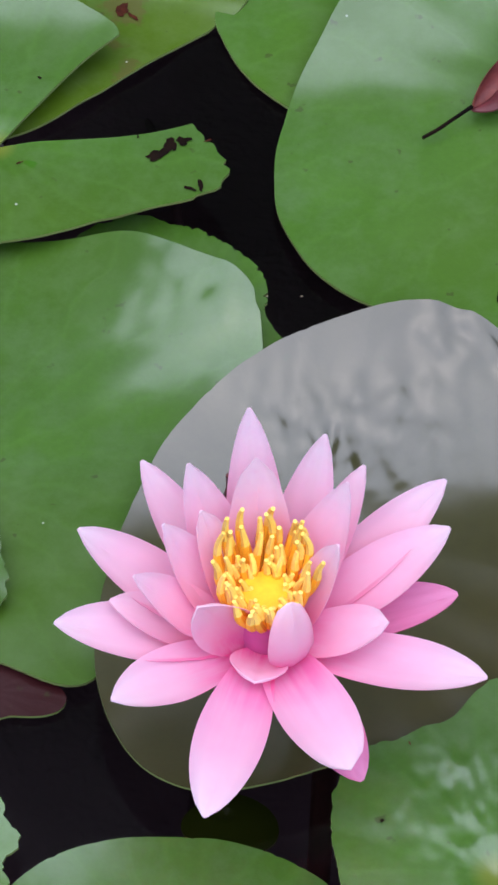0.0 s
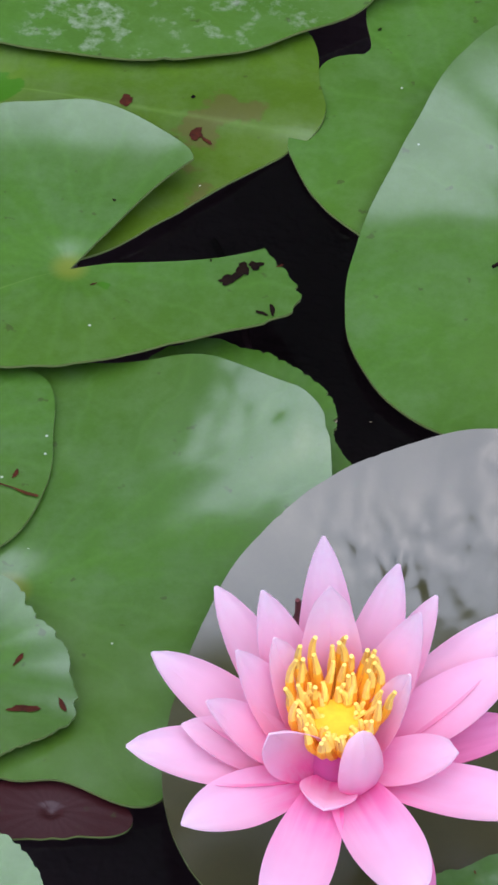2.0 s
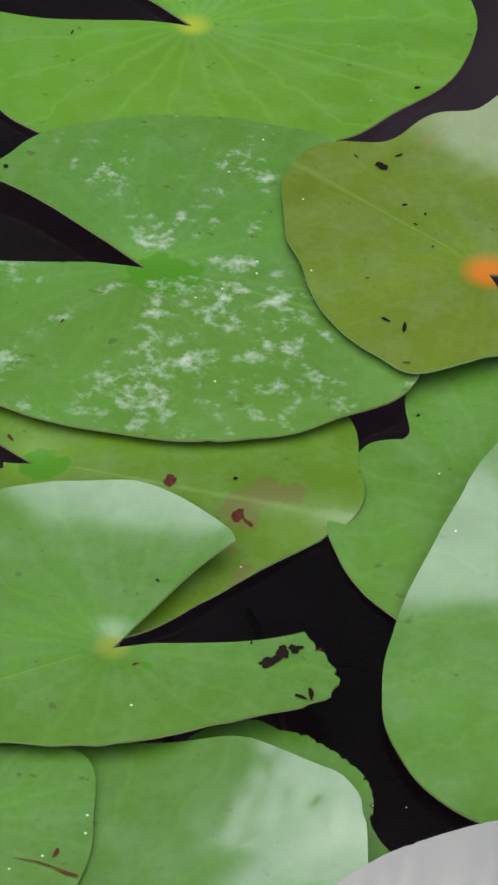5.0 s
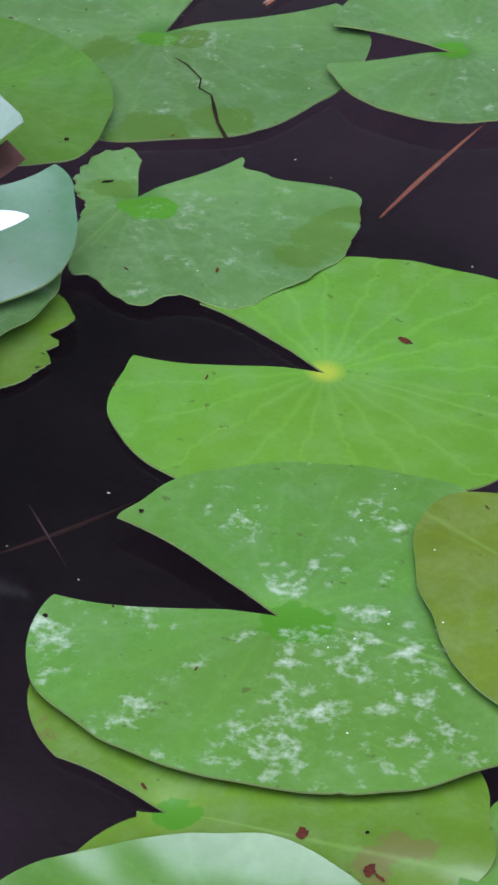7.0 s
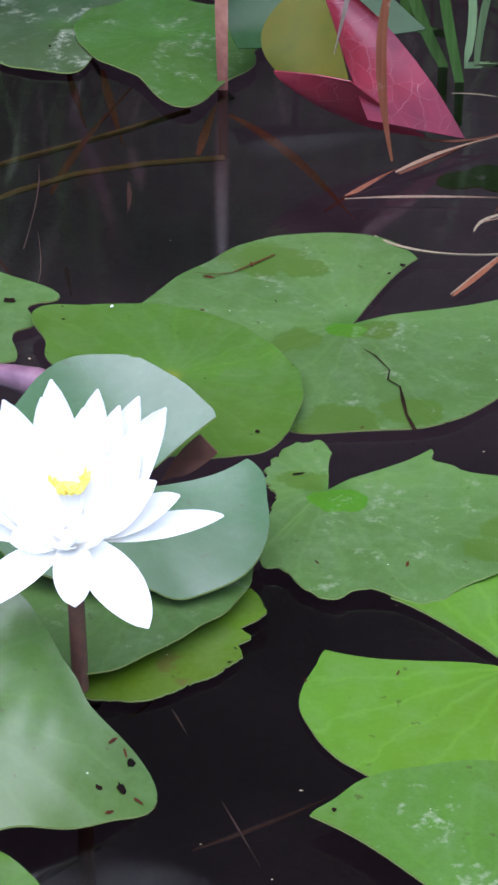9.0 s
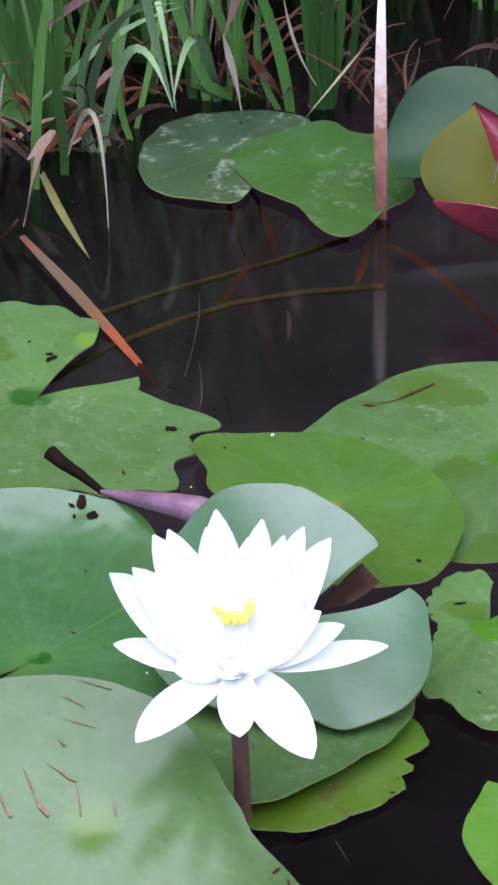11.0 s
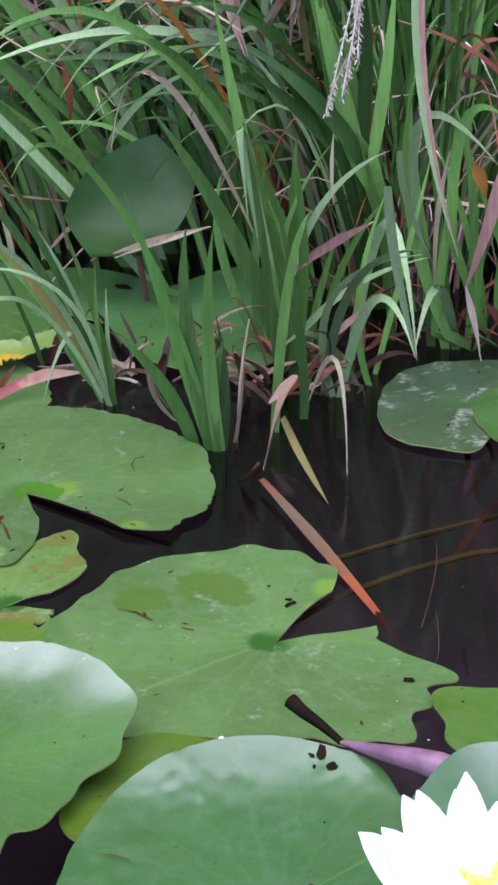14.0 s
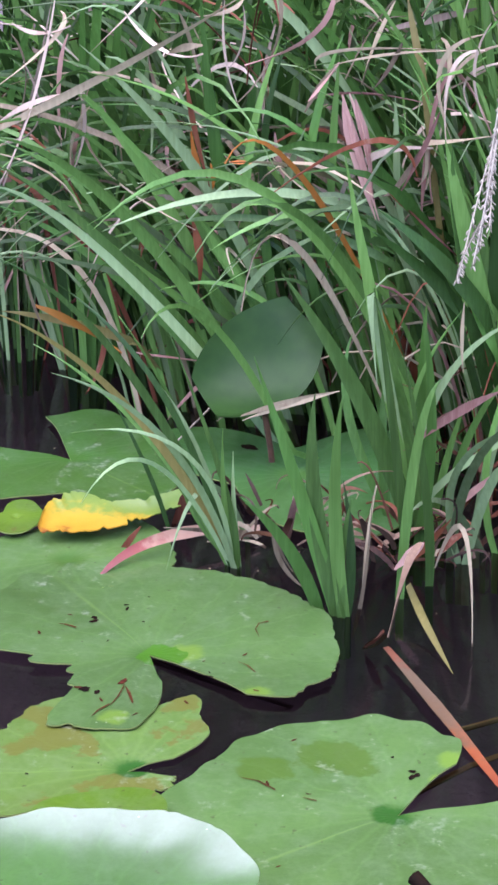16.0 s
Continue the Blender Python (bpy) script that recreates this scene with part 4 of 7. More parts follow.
lily_pad('green chewed lily pad by the reeds', at=(-0.662, 1.618), r=0.1017, z=0.0055, wave=(-0.011, 0.26, 0.069, -0.016, -0.021, 0.156, 0.156, -0.1, -0.046, -0.023, -0.035, -0.014, -0.001, 0.004, 0.02, 0.035, -0.009, 0.0, 0.048, -0.015, -0.011, -0.015, -0.031, -0.014, -0.006, 0.013, -0.004, 0.015, -0.002, -0.004, 0.003, 0.024, 0.013, -0.017, 0.0, 0.012, 0.0, -0.009, 0.003, 0.008, 0.009, -0.006, -0.011, 0.008, 0.017, -0.004, -0.005, -0.007), notch=(-26, -60), marks=[(0.0225, 0.0052, 0.0120, "lime"), (-0.0465, 0.0300, 0.0030, "hole"), (-0.0317, 0.0519, 0.0028, "hole"), (0.0460, -0.0212, 0.0028, "hole"), (0.0793, -0.0337, 0.0090, "lime"), (-0.0224, -0.0563, 0.0035, "hole"), (-0.0140, -0.0577, 0.0030, "hole"), (0.0047, -0.0831, 0.0100, "lime"), (0.0079, -0.0017, 0.0105, "heart"), (-0.0477, 0.0345, 0.0022, "hole"), (-0.0339, 0.0571, 0.0018, "hole"), (-0.0293, 0.0069, 0.0014, "hole"), (-0.0158, 0.0368, 0.001, "hole"), (-0.0234, 0.0715, 0.0008, "hole"), (-0.0034, -0.0412, 0.0042, "stain"), (-0.0086, -0.0663, 0.0022, "stain"), (-0.0269, -0.0551, 0.003, "stain"), (0.0583, 0.0120, 0.002, "stain"), (0.0441, -0.0163, 0.0016, "hole"), (0.0784, -0.0316, 0.0018, "stain"), (0.0166, -0.0775, 0.0018, "stain"), (-0.0744, 0.0057, 0.0022, "stain"), (-0.0639, 0.0342, 0.0014, "stain"), (0.0364, -0.0032, 0.0012, "stain")], look_of='dull', chew=0.045)
lily_pad('olive-blotched lily pad with frayed edge', at=(-0.631, 1.482), r=0.0632, z=0.003, wave=(-0.56, 0.287, 0.006, 0.004, 0.02, -0.16, -0.022, -0.016, 0.051, 0.01, 0.021, -0.007, -0.04, 0.017, 0.013, 0.007, -0.002, -0.019, -0.003, 0.016, -0.005, 0.014, -0.001, -0.033, 0.015, 0.012, 0.018, 0.022, -0.02, 0.004, -0.015, -0.004, 0.017, -0.006, -0.005, -0.002, -0.008, 0.008, 0.005, -0.013), notch=(40, -1), marks=[(0.0031, 0.0009, 0.009, "dark"), (-0.0535, -0.0214, 0.0012, "hole"), (-0.0310, -0.0071, 0.0008, "hole"), (-0.0177, 0.0013, 0.0008, "hole"), (0.0092, 0.0845, 0.002, "stain")], look_of='blotched', chew=0.09)
# shade of the reeds is painted in by this pad's look
lily_pad('green lily pad in the shade of reeds', at=(-0.808, 1.885), r=0.0815, z=0.005, wave=(0.0, 0.0, 0.065, -0.014, 0.069, -0.077, -0.043, -0.046, -0.023, 0.038, -0.011, 0.013, 0.008, -0.015, 0.016, 0.011, -0.002, -0.003, -0.002, -0.014), notch=(123, 174), look_of='shade')
lily_pad('pale green lily pad under a yellowed leaf', at=(-0.756, 1.734), r=0.0637, z=0.003, wave=(0.023, 0.043, -0.004, 0.146, 0.009, -0.003, 0.064, -0.025), look_of='dull', chew=0.05)
# the darker teal look puts the shade under the reeds into this pad's colour
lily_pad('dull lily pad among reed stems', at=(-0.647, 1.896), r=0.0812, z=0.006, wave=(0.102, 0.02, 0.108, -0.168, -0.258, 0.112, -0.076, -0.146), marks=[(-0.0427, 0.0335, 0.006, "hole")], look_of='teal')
lily_pad('grey-green mildewed lily pad near the reeds', at=(-0.423, 1.798), r=0.0609, z=0.004, wave=(-0.007, 0.105, -0.148, 0.115, -0.024, 0.088, -0.009, 0.023, 0.018, -0.001, 0.009, -0.006, -0.011, 0.001, -0.008, 0.009, 0.003, 0.006, 0.005, -0.005, 0.002, -0.007, -0.003, -0.004, -0.001, 0.005, -0.002, 0.008, 0.002, -0.002, 0.003, -0.001, 0.0, -0.003, -0.003, -0.002), marks=[(-0.0011, -0.0330, 0.0014, "hole"), (0.0039, 0.0498, 0.0012, "hole")], look_of='grey')
# its deeper green likewise stands in for shade by the reeds
lily_pad('green lily pad with a folded lobe', at=(-0.358, 1.788), r=0.0675, z=0.006, wave=(0.245, -0.022, 0.005, -0.043, -0.064, 0.106, -0.009, 0.135, -0.002, 0.058, -0.02, -0.049, -0.019, -0.029, -0.009, 0.036, 0.011, 0.039, 0.015, 0.013, 0.002, -0.007, -0.005, -0.002, -0.003, 0.01, 0.008, 0.0, 0.013, 0.002, 0.005, 0.005, -0.001, 0.009, -0.003, 0.003), look_of='shade')
lily_pad('dull green cleft lily pad near the bank', at=(-0.042, 1.445), r=0.0761, z=0.009, wave=(0.048, 0.044, -0.028, 0.025, 0.005, -0.004, -0.006, 0.002, 0.002, -0.002, -0.003, 0.006, -0.004, -0.005, 0.006, 0.002, -0.001, -0.002, -0.003, 0.002), notch=(166, -159), marks=[(-0.0030, -0.0005, 0.007, "heart")], look_of='dull')
lily_pad('round green floating lily pad on dark water', at=(-0.304, 0.941), r=0.0482, z=0.006, wave=(-0.075, 0.02, -0.02, -0.034, 0.019, -0.02, 0.019, 0.009))
lily_pad('round green floating lily pad on dark water', at=(-0.618, 1.400), r=0.0406, z=0.012, wave=(-0.086, 0.091, -0.058, -0.009, -0.041, -0.026, 0.005, -0.075), look_of='yellow')
lily_pad('round green floating lily pad on dark water', at=(-0.808, 1.777), r=0.0210, z=0.008, wave=(0.095, -0.034, -0.19, -0.002, 0.053, -0.056, 0.045, 0.101), look_of='yellow', ripple=0.3)
lily_pad('round green floating lily pad on dark water', at=(0.121, 0.965), r=0.0473, z=0.0035, wave=(0.026, -0.13, -0.025, 0.058, 0.023, -0.03, -0.022, 0.015), look_of='green')
lily_pad('small olive leaf floating by the bank', at=(-0.140, 1.640), r=0.0194, z=-0.003, wave=(0.095, -0.011, 0.291, 0.122, -0.042, -0.154, 0.03, 0.092), look_of='shade', ripple=0.4, stalk=False)

# ---- water lilies ----
pale_stamen = plain_material("stamen_pale_yellow", (0.92, 0.74, 0.08), (0.95, 0.84, 0.20), scale=300, rough=0.5)

def petal(length_out, rise, width, thick=0.0007, curl=0.35, blunt=False):
    """A boat-shaped petal along +x from the origin: it swings outward, then up by rise at its pointed tip."""
    N, M = 18, 8
    bm = bmesh.new()
    run = bm.verts.layers.float.new("run")
    mid = (length_out * 1.0 + 0.008, 0, rise * 0.22) if curl > 0.6 else (length_out * 0.55, 0, rise * 0.18)
    ctrl = bezier((0, 0, 0), mid, (length_out, 0, rise), N)
    sheets = []
    for low in (0, 1):
        rows = []
        for i, p in enumerate(ctrl):
            t = i / N
            d = (ctrl[min(i + 1, N)] - ctrl[max(i - 1, 0)]).normalized()
            up = Vector((-d.z, 0, d.x))
            w = 0.5 * width * (math.sin(math.pi * min(1.0, 0.14 + 0.86 * t) ** 1.3)) ** (0.42 if blunt or curl > 0.6 else 0.62) if t < 1 else 0.0
            w = max(w, 0.0006 if t > 0.99 else 0.0012)
            row = []
            for j in range(M + 1):
                s = 2 * j / M - 1
                cupped = 0.34 * w * s * s - 0.06 * w * math.cos(3 * math.pi * s) * t + 0.05 * w * noise.noise((6 * t + 90 * width, 2.5 * s, 40 * length_out))
                off = cupped - low * thick * (1 - 0.5 * abs(s))
                row.append(bm.verts.new(p + Vector((0, w * s, 0)) + up * off))
                row[-1][run] = t
            rows.append(row)
        sheets.append(rows)
    for low, rows in enumerate(sheets):
        for a, b in zip(rows, rows[1:]):
            for j in range(M):
                q = (a[j], b[j], b[j + 1], a[j + 1])
                bm.faces.new(q[::-1] if not low else q)
    (top, under) = sheets
    for a, b, c, d in zip(top, top[1:], under, under[1:]):
        bm.faces.new((a[0], b[0], d[0], c[0]))
        bm.faces.new((b[-1], a[-1], c[-1], d[-1]))
    bm.faces.new([*top[-1], *under[-1][::-1]])
    bm.faces.new([*top[0][::-1], *under[0]])
    return bm


def water_lily(label, base, petals, mats, stamens, stem_foot, heart_r, stamen_h, stamen_look=None, heart=(0, 0, 0), lean=(0, 0, 1)):
    """petals: (azimuth, reach, rise, width, kind) round the receptacle at base. lean: the way that the flower faces."""
    lily = thing("water_lily", pose(*base), label, "water lily")
    for n_p, (az, out, rise, width, kind) in enumerate(petals):
        inset = 0.006
        m = pose(inset * math.cos(radians(az)), inset * math.sin(radians(az)), 0.0001 * n_p, 0, 0, az)
        if kind == "front":
            m = pose(0.0062, -0.0088, 0.0022, 0, 0, az)
        if kind != "front":
            along = Vector((out - inset, 0, rise)).normalized()
            across = (Matrix.Rotation(radians(-az), 3, "Z") @ Vector((0, -1, 0.7) if kind == "side" else lean)).cross(along).normalized()
            m = m @ Matrix.Rotation(math.atan2(Vector((0, 1, 0)).cross(across).dot(along), across.y), 4, along)
        part("petal", petal(out - inset, rise, width, curl=0.75 if kind in ("cup", "front") else 0.4, blunt=kind in ("blunt", "side")), mats[kind] if kind in mats else mats[""], lily, at=m)
    rng = random.Random(5)
    seat = pose(*heart)
    part("receptacle", tube([(-heart[0] * 0.5, -heart[1] * 0.5, -heart[2] - 0.002), (0, 0, 0.002), (0, 0, 0.0075)], heart_r * 1.1, 20, 0.95), mats.get("back", mats[""]), lily, at=seat)
    part("stigma", tube([(0, 0, 0.005), (0, 0, 0.007), (0, 0, stamen_h * 0.28 + 0.006), (0, 0, stamen_h * 0.30 + 0.006)], heart_r * 0.92, 24, 1.0), stamen_look or stigma_mat, lily, at=seat)
    for k in range(stamens):
        ring = k % 4
        a = 2 * math.pi * (k * 0.381966 + 0.02 * rng.random())
        r0 = heart_r * (0.60 + 0.14 * ring)
        h = stamen_h * (0.42 + 0.17 * ring + 0.16 * rng.random()) * (0.76 + 0.24 * math.sin(a)) + 0.006
        spread = min(1.2 * heart_r, heart_r * (0.35 + 0.32 * ring) * (0.6 + 0.8 * rng.random()) * (0.68 + 0.32 * math.sin(a)))
        rad = Vector((math.cos(a), math.sin(a), 0))
        tw = Vector((-rad.y, rad.x, 0)) * heart_r * 0.9 * (rng.random() - 0.5)
        hook = heart_r * rng.uniform(-0.25, 0.35)
        top = rad * (r0 + spread * 0.8) + tw + Vector((0, 0, h))
        pts = bezier(rad * r0 + Vector((0, 0, 0.007)), rad * (r0 + spread * 1.3) + 0.3 * tw + Vector((0, 0, h * 0.62)), top, 8)
        pts[7] += rad * hook * 0.3
        pts[8] += rad * hook
        stamen = part("stamen", tube(pts[:6], 0.00150 if stamen_look else 0.00165, 7, 0.80), stamen_look or stamen_mat, lily, at=seat)
        part("anther", tube(pts[5:], 0.00115 if stamen_look else 0.00128, 7, 0.5), stamen_look or stamen_tip, stamen)
    foot = Vector(stem_foot) - Vector(base)
    stem = bezier((0, 0, 0.001), (foot.x * 0.45, foot.y * 0.45, foot.z * 0.35), foot, 10) + [foot + Vector((0, 0, -0.05)), foot + Vector((0, 0, -0.19))]
    part("stem", tube(stem, 0.0038, 12, 1.0), petiole_mat, lily, "brown round stem rising from the water")
    return lily


PINK = [
    (16, 0.0553, 0.0040, 0.0149, "back"),
    (-54, 0.0460, -0.0120, 0.0171, "back"),
    (179, 0.0427, 0.0160, 0.0144, ""),
    (54, 0.0440, 0.0340, 0.0135, ""),
    (98, 0.0445, 0.0470, 0.0166, ""),
    (69, 0.0413, 0.0430, 0.0162, ""),
    (134, 0.0510, 0.0320, 0.0149, ""),
    (37, 0.0610, 0.0270, 0.0166, ""),
    (162, 0.0546, 0.0260, 0.0171, ""),
    (-173, 0.0578, 0.0150, 0.0175, ""),
    (-148, 0.0486, 0.0060, 0.0171, ""),
    (-17, 0.0624, 0.0100, 0.0162, ""),
    (-105, 0.0593, -0.0020, 0.0193, ""),
    (-62, 0.0494, 0.0020, 0.0203, "blunt"),
    (25, 0.0550, 0.0220, 0.0180, ""),
    (128, 0.0363, 0.0400, 0.0166, ""),
    (48, 0.0313, 0.0400, 0.0162, ""),
    (98, 0.0279, 0.0440, 0.0185, "blunt"),
    (156, 0.0312, 0.0330, 0.0149, ""),
    (-7, 0.0331, 0.0140, 0.0149, "blunt"),
    (-179, 0.0359, 0.0270, 0.0144, ""),
    (138, 0.0248, 0.0340, 0.0126, "blunt"),
    (20, 0.0197, 0.0330, 0.0117, "blunt"),
    (-99, 0.0183, 0.0040, 0.0162, "blunt"),
    (-150, 0.0213, 0.0265, 0.0172, "side"),
    (-66, 0.0055, 0.0270, 0.0135, "front"),
]
PINK_BASE = (0.006, 0.509, 0.068)
water_lily("open pink water lily with a ring of yellow stamens", PINK_BASE, PINK, {"": pink_petal, "back": pink_back}, 80, (0.025, 0.519, 0.000), 0.0072, 0.0265, None, (-0.0004, 0.003, 0.0055), (0.0, -0.22, 1.0))

WHITE_BASE = (-0.2835, 1.105, 0.088)
WHITE = [
    (112, 0.0388, 0.0580, 0.0216, ""),
    (119, 0.0383, 0.0500, 0.0192, ""),
    (80, 0.0358, 0.0550, 0.0200, ""),
    (89, 0.0301, 0.0480, 0.0176, ""),
    (62, 0.0350, 0.0500, 0.0176, ""),
    (53, 0.0412, 0.0540, 0.0192, ""),
    (30, 0.0443, 0.0560, 0.0232, ""),
    (155, 0.0430, 0.0530, 0.0216, ""),
    (141, 0.0443, 0.0500, 0.0208, ""),
    (-175, 0.0537, 0.0460, 0.0232, ""),
    (175, 0.0455, 0.0440, 0.0216, ""),
    (-164, 0.0529, 0.0160, 0.0144, ""),
    (-122, 0.0634, -0.0060, 0.0184, ""),
    (-78, 0.0472, -0.0040, 0.0172, "blunt"),
    (-47, 0.0597, -0.0140, 0.0224, ""),
    (1, 0.0664, 0.0160, 0.0132, ""),
    (6, 0.0470, 0.0220, 0.0160, ""),
    (137, 0.0201, 0.0400, 0.0240, ""),
    (74, 0.0228, 0.0400, 0.0240, ""),
    (33, 0.0324, 0.0360, 0.0224, ""),
    (-176, 0.0293, 0.0340, 0.0240, ""),
    (7, 0.0369, 0.0280, 0.0192, ""),
    (-141, 0.0296, 0.0060, 0.0160, "blunt"),
    (-34, 0.0238, 0.0140, 0.0160, "blunt"),
    (-110, 0.0192, 0.0060, 0.0176, "blunt"),
    (-70, 0.0165, 0.0150, 0.0200, "blunt"),
    (-95, 0.0150, 0.0120, 0.0200, "blunt"),
]
water_lily("open white water lily with a yellow heart on a bare stem", WHITE_BASE, WHITE, {"": white_petal}, 40, (-0.2825, 1.108, 0.0), 0.0056, 0.011, pale_stamen, (-0.003, 0.013, 0.0125), (0.0, -0.5, 1.0))


# ---- single leaves that stand, curl or lie loose ----
def sheet(edge_a, edge_b, bulge=0.0, n=14, m=8, thick=0.0009, ragged=0.0):
    """A leaf stretched between two curved edges, each of three points, with thickness and a bulge along its normal."""
    pa, pb = bezier(*edge_a, n), bezier(*edge_b, n)
    if ragged:
        pb = [q.lerp(p, ragged * max(0.0, noise.noise((i * 0.28, 3.0, 0.5)) + 0.3 * noise.noise((i * 0.8, 8.0, 0.5)))) for i, (p, q) in enumerate(zip(pa, pb))]
        pa = [p.lerp(q, ragged * max(0.0, noise.noise((i * 0.3, 7.0, 1.5)))) for i, (p, q) in enumerate(zip(pa, pb))]
    nor = (pa[n // 2] - pb[n // 2]).cross(pa[-1] - pa[0] + pb[-1] - pb[0]).normalized()
    bm = bmesh.new()
    both = []
    for low in (0, 1):
        rows = []
        for i, (p, q) in enumerate(zip(pa, pb)):
            row = []
            for j in range(m + 1):
                s = j / m
                v = p.lerp(q, s)
                v = v + nor * (bulge * 4 * s * (1 - s) * math.sin(math.pi * min(1, 0.15 + i / n)) + 0.0006 * noise.noise(v * 60) - low * thick)
                row.append(bm.verts.new(v))
            rows.append(row)
        both.append(rows)
    for low, rows in enumerate(both):
        for a, b in zip(rows, rows[1:]):
            for j in range(m):
                q = (a[j], a[j + 1], b[j + 1], b[j])
                bm.faces.new(q if low else q[::-1])
    t, u = both
    for i in range(n):
        bm.faces.new((t[i][0], t[i + 1][0], u[i + 1][0], u[i][0]))
        bm.faces.new((t[i + 1][m], t[i][m], u[i][m], u[i + 1][m]))
    for j in range(m):
        bm.faces.new((t[0][j + 1], t[0][j], u[0][j], u[0][j + 1]))
        bm.faces.new((t[n][j], t[n][j + 1], u[n][j + 1], u[n][j]))
    return bm


folded = thing("folded_leaf", pose(0, 0, 0), "lily leaf folded over, olive above and crimson beneath", "lily leaf")
part("upper_lobe", sheet(((-0.266, 1.655, 0.051), (-0.292, 1.660, 0.075), (-0.247, 1.690, 0.097)), ((-0.221, 1.640, 0.055), (-0.231, 1.660, 0.081), (-0.247, 1.690, 0.097)), 0.006), leaf_olive, folded)
part("lower_flap", sheet(((-0.267, 1.655, 0.051), (-0.239, 1.640, 0.058), (-0.220, 1.638, 0.056)), ((-0.258, 1.655, 0.043), (-0.230, 1.655, 0.017), (-0.177, 1.665, 0.009)), -0.004), red_under, folded, "crimson underside with pale veins")
part("underside", sheet(((-0.247, 1.690, 0.099), (-0.232, 1.660, 0.074), (-0.209, 1.638, 0.031)), ((-0.247, 1.690, 0.100), (-0.198, 1.690, 0.077), (-0.154, 1.675, 0.004)), -0.006), red_under, folded, "crimson underside with pale veins")
back_leaf = thing("standing_leaf", pose(0, 0, 0), "blue-green lily leaf rearing out of the water by reeds", "lily leaf")
part("blade", sheet(((-0.310, 1.750, 0.040), (-0.302, 1.800, 0.085), (-0.251, 1.800, 0.072)), ((-0.297, 1.720, 0.032), (-0.244, 1.740, 0.028), (-0.186, 1.760, 0.034)), 0.01), leaf_teal, back_leaf)
part("stalk", tube([(-0.265, 1.745, 0.032), (-0.265, 1.750, 0.014), (-0.265, 1.760, -0.011)], 0.0022), petiole_mat, back_leaf)
leaf_upright = plain_material("leaf_upright", (0.024, 0.066, 0.012), (0.016, 0.048, 0.009), scale=60, rough=0.42, spec=0.2)
upright = thing("standing_leaf", pose(0, 0, 0), "upright dark green lily leaf with pale rim among reeds", "lily leaf")
part("blade", sheet(((-0.722, 1.900, 0.069), (-0.720, 1.930, 0.104), (-0.668, 1.950, 0.116)), ((-0.697, 1.880, 0.050), (-0.632, 1.900, 0.044), (-0.640, 1.950, 0.087)), 0.014), leaf_upright, upright)
part("stalk", tube([(-0.669, 1.900, 0.047), (-0.668, 1.910, 0.015), (-0.667, 1.920, -0.033)], 0.0022), petiole_mat, upright)
def yellowing(y0, y1):
    """Yellow along its near rim, still green further in."""
    n = Nodes("leaf_yellowing")
    co = n.coords()
    sep = n.add("SeparateXYZ")
    n.link(co, sep.inputs[0])
    run = n.math("DIVIDE", n.math("SUBTRACT", sep.outputs[1], y0), y1 - y0)
    run = n.math("ADD", run, n.math("MULTIPLY", n.math("SUBTRACT", n.noise(60, 4, 0.6, co), 0.5), 0.9))
    col = n.ramp(run, [(0.0, (0.22, 0.07, 0.01)), (0.12, (0.42, 0.22, 0.012)), (0.45, (0.38, 0.25, 0.015)), (0.62, (0.14, 0.20, 0.025)), (1.0, (0.10, 0.17, 0.03))])
    n.link(col, n.bsdf.inputs["Base Color"])
    n.set(Roughness=0.45)
    n.bump(n.noise(140, 4, 0.6, co), 0.3, 0.0008)
    return n.mat


leaf_yellowing = yellowing(1.750, 1.818)
yellow = thing("yellowed_leaf", pose(0, 0, 0), "bright yellow dying leaf rim curled over a pad", "lily leaf")
part("blade", sheet(((-0.783, 1.750, 0.016), (-0.801, 1.827, 0.018), (-0.750, 1.798, 0.016)), ((-0.779, 1.749, 0.012), (-0.751, 1.752, 0.012), (-0.729, 1.775, 0.012)), 0.003, n=40, ragged=0.2), leaf_yellowing, yellow)
part("blade_end", sheet(((-0.751, 1.799, 0.016), (-0.725, 1.805, 0.016), (-0.700, 1.837, 0.018)), ((-0.728, 1.774, 0.012), (-0.717, 1.792, 0.012), (-0.698, 1.814, 0.014)), 0.002, n=40, ragged=0.3), leaf_yellowing, yellow)
rolled = thing("rolled_leaf", pose(0, 0, 0), "purple underside of a rolled-up leaf edge", "lily leaf")
part("blade", tube([(-0.398, 1.336, 0.029), (-0.386, 1.329, 0.032), (-0.372, 1.321, 0.0355), (-0.356, 1.313, 0.039), (-0.342, 1.306, 0.041), (-0.330, 1.302, 0.038)], 0.0012, 18, 7.8), purple_mat, rolled)
notch_leaf = thing("dead_leaf_piece", pose(0, 0, 0), "reddish-brown dead leaf piece caught in a pad's cleft", "dead leaf")
part("blade", sheet(((-0.272, 1.270, 0.012), (-0.264, 1.272, 0.030), (-0.2526, 1.270, 0.041)), ((-0.2606, 1.270, 0.016), (-0.252, 1.268, 0.022), (-0.2437, 1.270, 0.031)), 0.002), petiole_mat, notch_leaf)
stub = thing("dead_stub", pose(0, 0, 0), "dark withered leaf stub on a pad", "dead leaf")
part("stub", tube([(-0.433, 1.369, 0.030), (-0.425, 1.363, 0.028), (-0.415, 1.362, 0.022), (-0.403, 1.357, 0.016)], 0.0045, 8, 0.45), rot_dark, stub)

